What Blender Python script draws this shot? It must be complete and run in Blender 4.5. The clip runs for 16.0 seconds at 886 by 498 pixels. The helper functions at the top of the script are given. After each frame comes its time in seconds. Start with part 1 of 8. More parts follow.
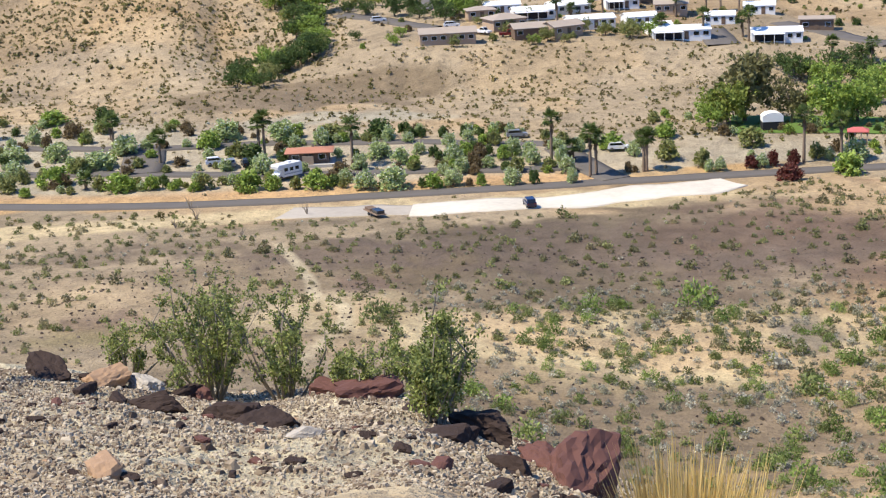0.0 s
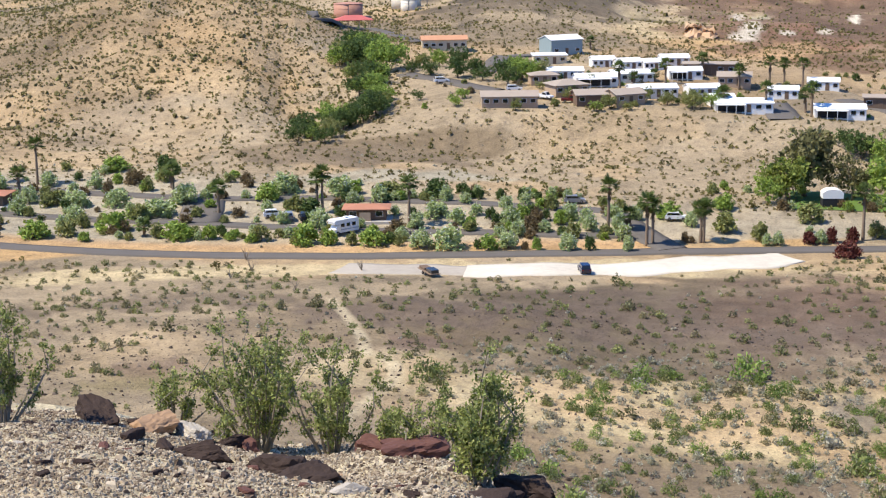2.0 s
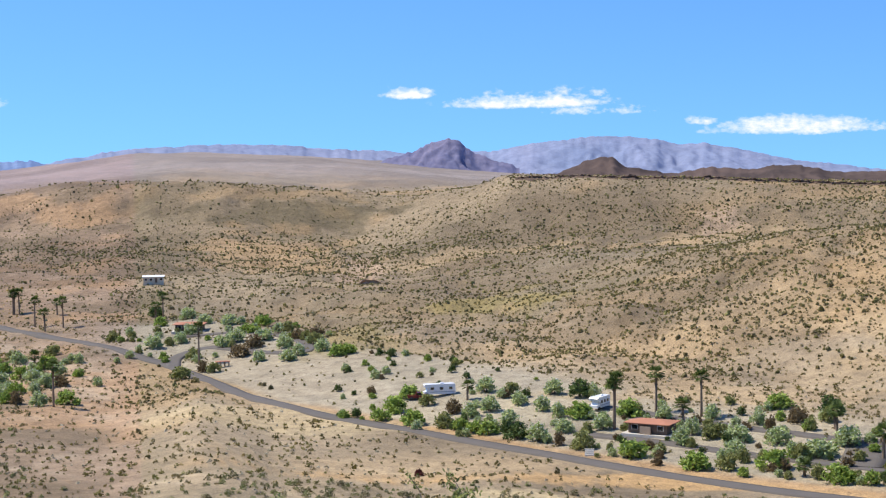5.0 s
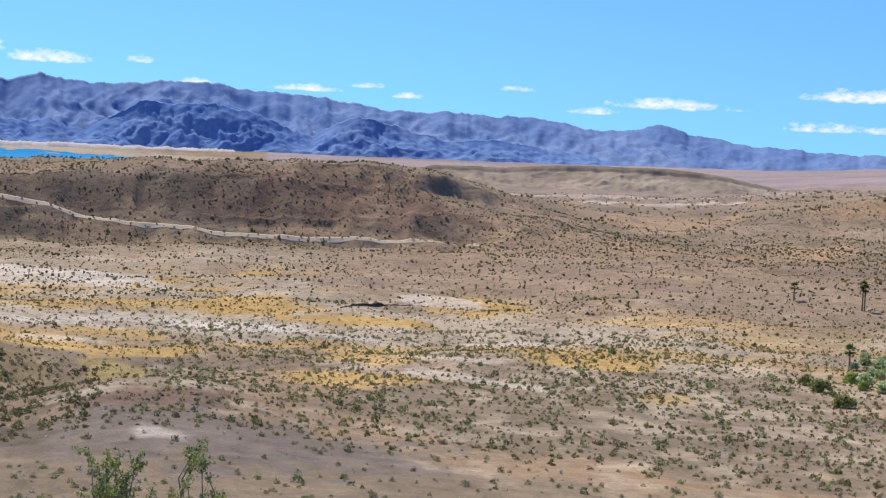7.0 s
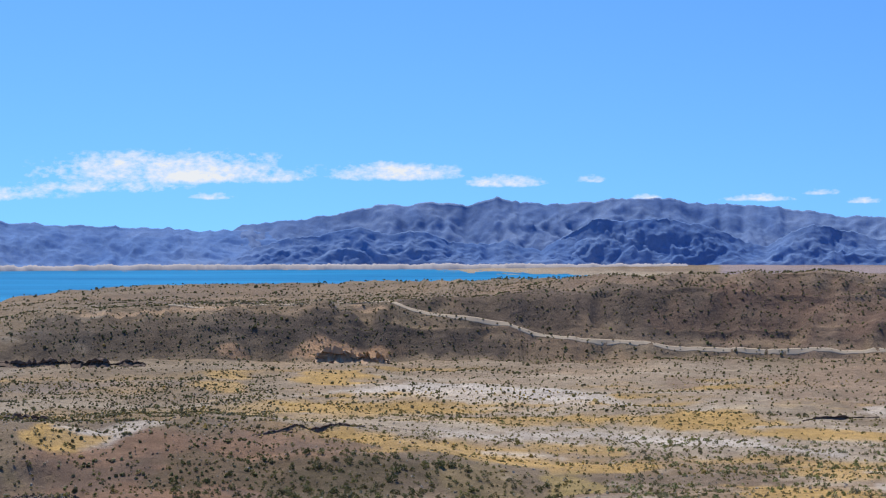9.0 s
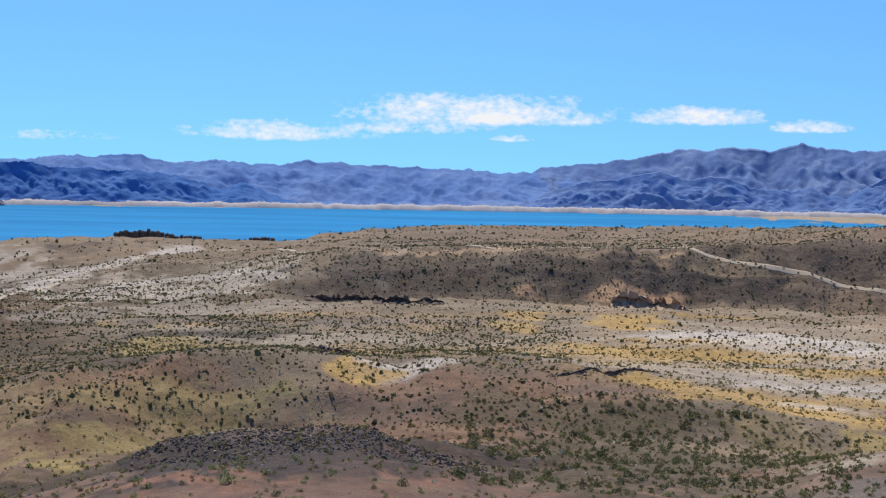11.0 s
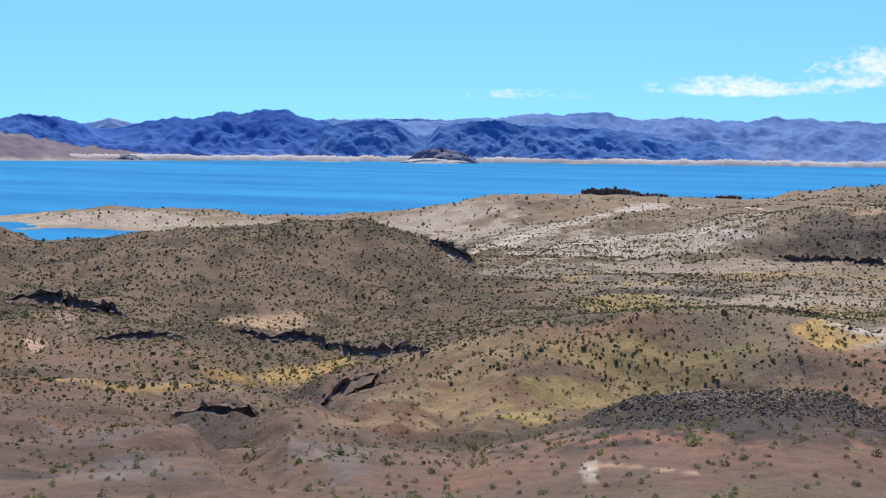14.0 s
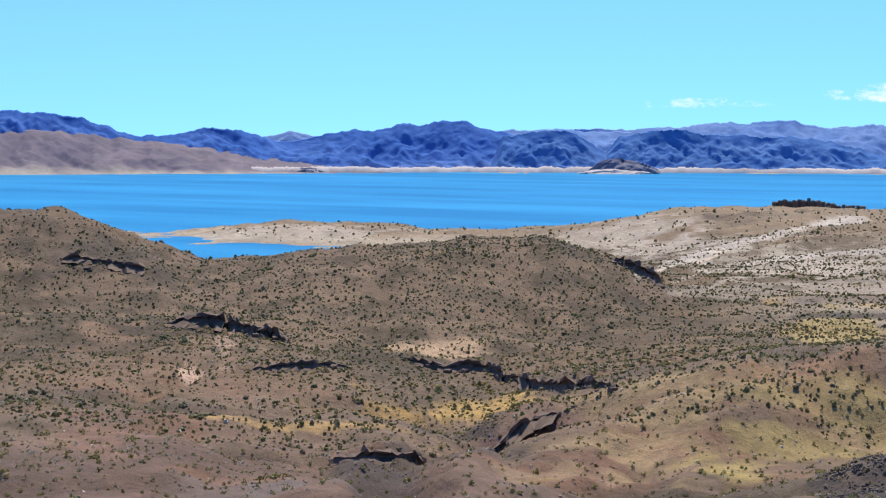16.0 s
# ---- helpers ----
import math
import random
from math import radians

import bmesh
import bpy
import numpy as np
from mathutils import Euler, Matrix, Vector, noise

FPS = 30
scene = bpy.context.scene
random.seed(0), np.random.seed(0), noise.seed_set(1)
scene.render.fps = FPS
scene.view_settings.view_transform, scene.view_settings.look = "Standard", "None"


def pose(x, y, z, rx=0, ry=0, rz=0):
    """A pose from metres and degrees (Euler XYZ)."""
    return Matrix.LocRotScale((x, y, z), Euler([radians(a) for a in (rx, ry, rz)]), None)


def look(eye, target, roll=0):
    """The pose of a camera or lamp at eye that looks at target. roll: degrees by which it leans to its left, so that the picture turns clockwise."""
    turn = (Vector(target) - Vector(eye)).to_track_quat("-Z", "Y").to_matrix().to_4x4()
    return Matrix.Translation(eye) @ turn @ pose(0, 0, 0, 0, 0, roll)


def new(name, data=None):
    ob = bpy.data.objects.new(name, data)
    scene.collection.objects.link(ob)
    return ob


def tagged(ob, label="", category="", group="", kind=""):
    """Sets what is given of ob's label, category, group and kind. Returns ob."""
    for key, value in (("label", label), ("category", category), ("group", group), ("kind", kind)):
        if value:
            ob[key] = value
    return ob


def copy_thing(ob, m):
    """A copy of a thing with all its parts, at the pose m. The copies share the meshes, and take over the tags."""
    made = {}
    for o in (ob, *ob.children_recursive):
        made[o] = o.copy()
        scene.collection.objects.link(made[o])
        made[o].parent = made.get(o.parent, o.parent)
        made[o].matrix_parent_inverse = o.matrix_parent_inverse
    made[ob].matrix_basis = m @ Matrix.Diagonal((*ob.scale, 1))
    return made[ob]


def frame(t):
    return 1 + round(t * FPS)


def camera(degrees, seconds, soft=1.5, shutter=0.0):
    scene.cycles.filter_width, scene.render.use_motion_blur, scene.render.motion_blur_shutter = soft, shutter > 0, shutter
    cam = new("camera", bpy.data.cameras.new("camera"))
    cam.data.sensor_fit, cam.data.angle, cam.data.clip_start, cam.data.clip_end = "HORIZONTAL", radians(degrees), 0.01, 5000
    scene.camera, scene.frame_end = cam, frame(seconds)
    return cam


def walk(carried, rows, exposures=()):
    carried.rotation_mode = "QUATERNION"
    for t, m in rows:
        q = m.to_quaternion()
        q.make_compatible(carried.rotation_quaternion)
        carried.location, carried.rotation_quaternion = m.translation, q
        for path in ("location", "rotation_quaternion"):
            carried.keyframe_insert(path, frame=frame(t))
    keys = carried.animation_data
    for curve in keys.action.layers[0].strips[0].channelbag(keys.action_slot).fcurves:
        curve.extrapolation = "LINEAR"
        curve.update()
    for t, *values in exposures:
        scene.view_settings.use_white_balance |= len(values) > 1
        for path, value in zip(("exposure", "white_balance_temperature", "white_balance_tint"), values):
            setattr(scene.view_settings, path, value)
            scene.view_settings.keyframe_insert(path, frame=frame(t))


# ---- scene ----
# The walk: the camera stands on a lookout hill and turns from the campground to the lake.
EYE = (0.15, 0.1, 68.0)
cam = camera(31.6, 16.0, 1.2)
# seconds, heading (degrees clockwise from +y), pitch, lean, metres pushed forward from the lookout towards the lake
AIM = [
    (0.00, 75.13, -14.88, -2.77, 0), (0.50, 75.17, -14.70, -2.54, 0), (1.00, 75.33, -14.35, -2.14, 0), (1.50, 74.55, -13.52, -1.60, 0),
    (2.00, 73.17, -12.59, -0.63, 0), (2.50, 71.79, -10.81, -0.45, 0), (2.75, 70.95, -8.85, -0.29, 0), (3.00, 70.07, -7.75, -0.24, 0),
    (3.50, 67.67, -6.89, 0.40, 0), (4.00, 63.60, -6.12, 0.94, 0), (4.30, 60.36, -5.20, -0.10, 0), (4.50, 57.48, -4.51, -0.88, 0),
    (4.70, 54.11, -3.88, -1.12, 0), (5.20, 45.78, -3.75, -0.49, 0), (5.75, 36.52, -4.19, 0.86, 0), (6.30, 27.47, -4.66, 2.21, 0),
    (6.80, 19.70, -4.63, 2.89, 0), (7.00, 16.66, -4.29, 2.72, 0), (7.50, 9.82, -2.96, 2.23, 0), (8.00, 6.52, -1.83, 1.30, 0),
    (8.50, 4.16, -0.94, 0.47, 0), (9.00, 0.05, -0.48, -0.08, 0), (9.50, -3.87, -1.25, 0.27, 0), (9.70, -4.74, -1.53, 0.70, 0),
    (10.40, -7.92, -2.10, 1.04, 0), (11.10, -11.28, -2.70, 0.94, 0), (11.80, -14.89, -3.05, 0.75, 0), (12.00, -15.99, -3.12, 0.54, 0),
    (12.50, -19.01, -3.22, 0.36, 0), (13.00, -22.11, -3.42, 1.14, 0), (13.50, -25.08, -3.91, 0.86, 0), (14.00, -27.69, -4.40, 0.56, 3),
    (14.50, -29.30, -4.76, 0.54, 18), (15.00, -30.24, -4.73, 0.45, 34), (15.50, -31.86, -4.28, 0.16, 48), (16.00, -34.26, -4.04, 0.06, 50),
]


def bearing(heading, pitch=0.0, dist=1.0):
    a, e = radians(heading), radians(pitch)
    return Vector((math.sin(a) * math.cos(e), math.cos(a) * math.cos(e), math.sin(e))) * dist


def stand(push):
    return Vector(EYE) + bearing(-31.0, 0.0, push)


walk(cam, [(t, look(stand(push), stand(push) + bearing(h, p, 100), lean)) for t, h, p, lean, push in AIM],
     [(0.0, 0.37, 6900, 10), (3.2, 0.38, 6860, 10), (4.5, 0.2, 6850, 10), (6.8, 0.17, 6800, 10), (9.0, -0.14, 6500, 10), (12.0, 0.0, 6700, 10), (14.0, 0.15, 6700, 10),
      (16.0, 0.3, 6700, 10)])

# ---- world, sun ----
SUN_HEADING, SUN_HEIGHT = -28.0, 57.0
world = bpy.data.worlds.new("desert_sky")
scene.world = world
world.use_nodes = True


class Nodes:
    """Short hand for building node trees."""

    def __init__(self, tree):
        self.tree = tree
        tree.nodes.clear()

    def add(self, kind, inputs=None, **props):
        n = self.tree.nodes.new(kind)
        if "operation" in props:
            n.operation = props["operation"]
        if "use_clamp" in props:
            n.use_clamp = props["use_clamp"]
        if "data_type" in props:
            n.data_type = props["data_type"]
        if "blend_type" in props:
            n.blend_type = props["blend_type"]
        if "layer_name" in props:
            n.layer_name = props["layer_name"]
        for k, v in (inputs or {}).items():
            if isinstance(v, bpy.types.NodeSocket):
                self.tree.links.new(v, n.inputs[k])
            else:
                n.inputs[k].default_value = v
        return n

    def math(self, op, a, b=0.0, clamp=False):
        return self.add("ShaderNodeMath", {0: a, 1: b}, operation=op, use_clamp=clamp).outputs[0]

    def mix(self, fac, a, b, blend="MIX"):
        n = self.add("ShaderNodeMix", data_type="RGBA", blend_type=blend)
        for k, v in ((0, fac), (6, a), (7, b)):
            if isinstance(v, bpy.types.NodeSocket):
                self.tree.links.new(v, n.inputs[k])
            else:
                n.inputs[k].default_value = v if k == 0 else (*v, 1) if len(v) == 3 else v
        return n.outputs[2]

    def ramp(self, fac, *stops):
        n = self.add("ShaderNodeValToRGB", {0: fac})
        e = n.color_ramp.elements
        while len(e) < len(stops):
            e.new(0.5)
        for el, (p, c) in zip(e, stops):
            el.position, el.color = p, (*c, 1) if len(c) == 3 else c
        return n.outputs[0]

    def noise(self, scale, detail=4.0, rough=0.55, vec=None, color=False):
        n = self.add("ShaderNodeTexNoise", {"Scale": scale, "Detail": detail, "Roughness": rough})
        if vec is not None:
            self.tree.links.new(vec, n.inputs["Vector"])
        return n.outputs[1 if color else 0]


def build_sky():
    g = Nodes(world.node_tree)
    tc = g.add("ShaderNodeTexCoord").outputs["Generated"]
    # the clear desert air shows little of the pale band at the horizon
    lift = g.add("ShaderNodeVectorMath", {0: tc, 1: (0.0, 0.0, 0.14)}, operation="ADD").outputs[0]
    sky = g.add("ShaderNodeTexSky", {0: lift})
    sky.sky_type, sky.sun_disc = "NISHITA", False
    sky.sun_elevation, sky.sun_rotation = radians(SUN_HEIGHT), radians(SUN_HEADING)
    sky.altitude, sky.air_density, sky.dust_density, sky.ozone_density = 300.0, 1.0, 0.1, 4.0
    clear = g.mix(1.0, sky.outputs[0], (0.628, 1.055, 1.49), "MULTIPLY")
    s = g.add("ShaderNodeSeparateXYZ", {0: tc})
    heading = g.math("MULTIPLY", g.math("ARCTAN2", s.outputs[0], s.outputs[1]), 57.2958)
    height = g.math("MULTIPLY", g.math("ARCSINE", s.outputs[2]), 57.2958)
    flat = g.add("ShaderNodeMapping", {0: tc, 3: (1.0, 1.0, 1.9)}).outputs[0]
    puff = g.math("ADD", g.math("MULTIPLY", g.noise(46.0, 5.0, 0.55, flat), 0.6), g.math("MULTIPLY", g.noise(210.0, 6.0, 0.6, flat), 0.4))
    # banks of small fair-weather cumulus low over the mountains: heading, height, half width, half height, thickness
    banks = [(-17.0, 1.45, 3.4, 0.55, 0.9), (-9.6, 2.2, 5.2, 0.8, 1.0), (-12.2, 1.75, 3.0, 0.5, 0.7), (-8.4, 1.4, 1.0, 0.2, 0.6), (-25.0, 1.2, 2.5, 0.3, 0.5),
             (-1.8, 2.2, 2.6, 0.5, 0.95), (2.2, 1.9, 1.6, 0.34, 0.85), (5.4, 2.0, 0.6, 0.2, 0.6), (7.4, 1.32, 0.6, 0.2, 0.8), (11.3, 1.3, 1.4, 0.2, 0.85), (13.7, 1.5, 0.7, 0.17, 0.7),
             (15.2, 1.18, 0.7, 0.17, 0.8), (19.0, 1.62, 0.8, 0.18, 0.8), (24.6, 1.25, 2.6, 0.3, 0.85), (22.0, 0.95, 1.6, 0.2, 0.6),
             (31.5, 1.8, 2.4, 0.38, 0.95), (30.5, 0.7, 2.6, 0.3, 0.7), (47.8, 2.0, 1.0, 0.36, 1.0), (52.3, 1.6, 3.2, 0.38, 0.95),
             (54.8, 1.3, 2.0, 0.32, 0.6), (58.5, 0.85, 0.7, 0.26, 0.9), (62.0, 0.55, 3.4, 0.5, 0.95), (66.3, 0.36, 0.7, 0.18, 0.7), (53.0, 1.9, 3.0, 0.34, 0.5)]
    total = None
    for h, e, w, t, thick in banks:
        dx = g.math("DIVIDE", g.math("SUBTRACT", heading, h), w * 1.25)
        rise = g.math("SUBTRACT", height, e)
        dy = g.math("MAXIMUM", g.math("DIVIDE", rise, t * 1.35), g.math("DIVIDE", rise, -0.5 * t))
        d = g.math("ADD", g.math("MULTIPLY", dx, dx), g.math("MULTIPLY", dy, dy))
        m = g.math("MULTIPLY", g.math("SUBTRACT", 1.0, d, clamp=True), thick)
        total = m if total is None else g.math("MAXIMUM", total, m)
    cover = g.math("SUBTRACT", g.math("ADD", g.math("MULTIPLY", total, 0.62), g.math("MULTIPLY", puff, 1.7)), 1.06)
    cover = g.math("MULTIPLY", g.math("MULTIPLY", cover, 2.3, clamp=True), g.math("MULTIPLY", total, 3.0, clamp=True))
    col = g.mix(cover, clear, (7.6, 7.9, 8.3))
    bg = g.add("ShaderNodeBackground", {0: col, 1: 0.12})
    g.add("ShaderNodeOutputWorld", {0: bg.outputs[0]})


build_sky()
sun_data = bpy.data.lights.new("sun", "SUN")
sun_data.energy, sun_data.angle, sun_data.color = 5.0, radians(0.53), (1.0, 0.93, 0.80)
sun_lamp = new("sun", sun_data)
sun_lamp.matrix_world = look(bearing(SUN_HEADING, SUN_HEIGHT, 300), (0, 0, 0))


# ---- materials ----
def material(name):
    m = bpy.data.materials.new(name)
    m.use_nodes = True
    return m, Nodes(m.node_tree)


def finish(g, color, rough=0.8, metal=0.0, bump=None, strength=0.4, dist=0.05, spec=0.3, **more):
    ins = {"Base Color": color if isinstance(color, bpy.types.NodeSocket) else (*color, 1), "Roughness": rough, "Metallic": metal,
           "Specular IOR Level": spec}
    ins.update(more)
    p = g.add("ShaderNodeBsdfPrincipled", ins)
    if bump is not None:
        b = g.add("ShaderNodeBump", {"Height": bump, "Strength": strength, "Distance": dist})
        g.tree.links.new(b.outputs[0], p.inputs["Normal"])
    g.add("ShaderNodeOutputMaterial", {0: p.outputs[0]})
    return p


def place(g):
    return g.add("ShaderNodeTexCoord").outputs["Object"]


def plain(name, color, rough=0.7, grain=8.0, vary=0.25, metal=0.0, bump=0.2, spec=0.3):
    """Paint, plastic, timber and the like: one colour with grain and faint stains."""
    m, g = material(name)
    v = place(g)
    n = g.noise(grain, 5.0, 0.6, v)
    big = g.noise(grain * 0.09, 3.0, 0.5, v)
    k = g.math("ADD", g.math("MULTIPLY", n, vary), g.math("MULTIPLY", big, vary))
    k = g.math("ADD", k, 1.0 - vary)
    c = g.mix(1.0, color, g.add("ShaderNodeCombineColor", {0: k, 1: k, 2: k}).outputs[0], "MULTIPLY")
    finish(g, c, rough, metal, n, bump, 0.02, spec)
    return m


def ground_material():
    """Desert pavement: colour zones of soil carried by the sheet, broken by gravel, stones and crusts."""
    m, g = material("desert_soil")
    v = place(g)
    zone = g.add("ShaderNodeVertexColor", layer_name="soil").outputs[0]
    fine = g.noise(2.4, 6.0, 0.7, v)
    mid = g.noise(0.22, 6.0, 0.65, v)
    big = g.noise(0.03, 5.0, 0.6, v)
    pebble = g.add("ShaderNodeTexVoronoi", {"Vector": v, "Scale": 7.0, "Randomness": 1.0})
    micro = g.noise(28.0, 4.0, 0.7, v)
    k = g.math("ADD", g.math("MULTIPLY", fine, 1.25), g.math("MULTIPLY", mid, 1.2))
    k = g.math("ADD", k, g.math("MULTIPLY", big, 0.6))
    k = g.math("ADD", k, g.math("MULTIPLY", micro, 0.9))
    k = g.math("MAXIMUM", g.math("SUBTRACT", k, 0.95), 0.25)
    c = g.mix(1.0, zone, g.add("ShaderNodeCombineColor", {0: k, 1: k, 2: k}).outputs[0], "MULTIPLY")
    stone = g.math("GREATER_THAN", g.noise(1.3, 3.0, 0.6, v), 0.63)
    c = g.mix(g.math("MULTIPLY", stone, 0.42), c, (0.12, 0.085, 0.07))
    crust = g.math("GREATER_THAN", g.noise(0.45, 4.0, 0.7, v), 0.58)
    c = g.mix(g.math("MULTIPLY", crust, 0.28), c, (0.15, 0.115, 0.085))
    h = g.math("ADD", g.math("MULTIPLY", mid, 2.2), g.math("MULTIPLY", fine, 0.5))
    h = g.math("ADD", h, g.math("MULTIPLY", pebble.outputs[0], 0.06))
    finish(g, c, 0.92, 0, h, 0.8, 0.6, 0.12)
    return m


def range_material():
    """Far volcanic mountains: rock tones with paler fans; slate and violet are painted haze."""
    m, g = material("far_rock")
    v = place(g)
    zone = g.add("ShaderNodeVertexColor", layer_name="soil").outputs[0]
    n = g.noise(0.012, 8.0, 0.65, v)
    n2 = g.noise(0.05, 5.0, 0.6, v)
    n3 = g.noise(0.16, 4.0, 0.65, v)
    k = g.math("ADD", g.math("MULTIPLY", n, 0.5), g.math("MULTIPLY", n2, 0.5))
    k = g.math("ADD", g.math("ADD", k, g.math("MULTIPLY", n3, 0.35)), 0.36)
    c = g.mix(1.0, zone, g.add("ShaderNodeCombineColor", {0: k, 1: k, 2: k}).outputs[0], "MULTIPLY")
    finish(g, c, 1.0, 0, n2, 0.3, 6.0, 0.0)
    return m


def water_material():
    m, g = material("lake_water")
    v = place(g)
    st = g.add("ShaderNodeMapping", {0: v, 3: (1.0, 1.0, 1.0)}).outputs[0]
    ripple = g.noise(0.35, 4.0, 0.6, st)
    slick = g.noise(0.004, 4.0, 0.6, g.add("ShaderNodeMapping", {0: v, 2: (0, 0, radians(25)), 3: (0.35, 1.6, 1.0)}).outputs[0])
    c = g.ramp(slick, (0.35, (0.012, 0.16, 0.35)), (0.65, (0.028, 0.25, 0.48)))
    finish(g, c, 0.4, 0, ripple, 0.5, 0.4, 0.25, IOR=1.1)
    return m


def leaf_material(name, low, high, tint=True):
    m, g = material(name)
    rnd = g.add("ShaderNodeNewGeometry").outputs["Random Per Island"]
    c = g.mix(rnd, low, high)
    if tint:
        c = g.mix(1.0, c, g.add("ShaderNodeVertexColor", layer_name="tint").outputs[0], "MULTIPLY")
    # thin leaves: part of the light comes through
    p = g.add("ShaderNodeBsdfPrincipled", {"Base Color": c, "Roughness": 0.65, "Specular IOR Level": 0.25})
    thin = g.add("ShaderNodeBsdfTranslucent", {0: c})
    both = g.add("ShaderNodeMixShader", {0: 0.35, 1: p.outputs[0], 2: thin.outputs[0]})
    g.add("ShaderNodeOutputMaterial", {0: both.outputs[0]})
    return m


GROUND = ground_material()
RANGE = range_material()
WATER = water_material()
SHRUB = leaf_material("shrub_leaf", (0.75, 0.75, 0.75), (1.25, 1.25, 1.25))
ASPHALT = plain("asphalt", (0.125, 0.112, 0.102), 0.9, 3.0, 0.3)
LOT = plain("white_gravel", (0.60, 0.545, 0.46), 0.95, 0.7, 0.45)

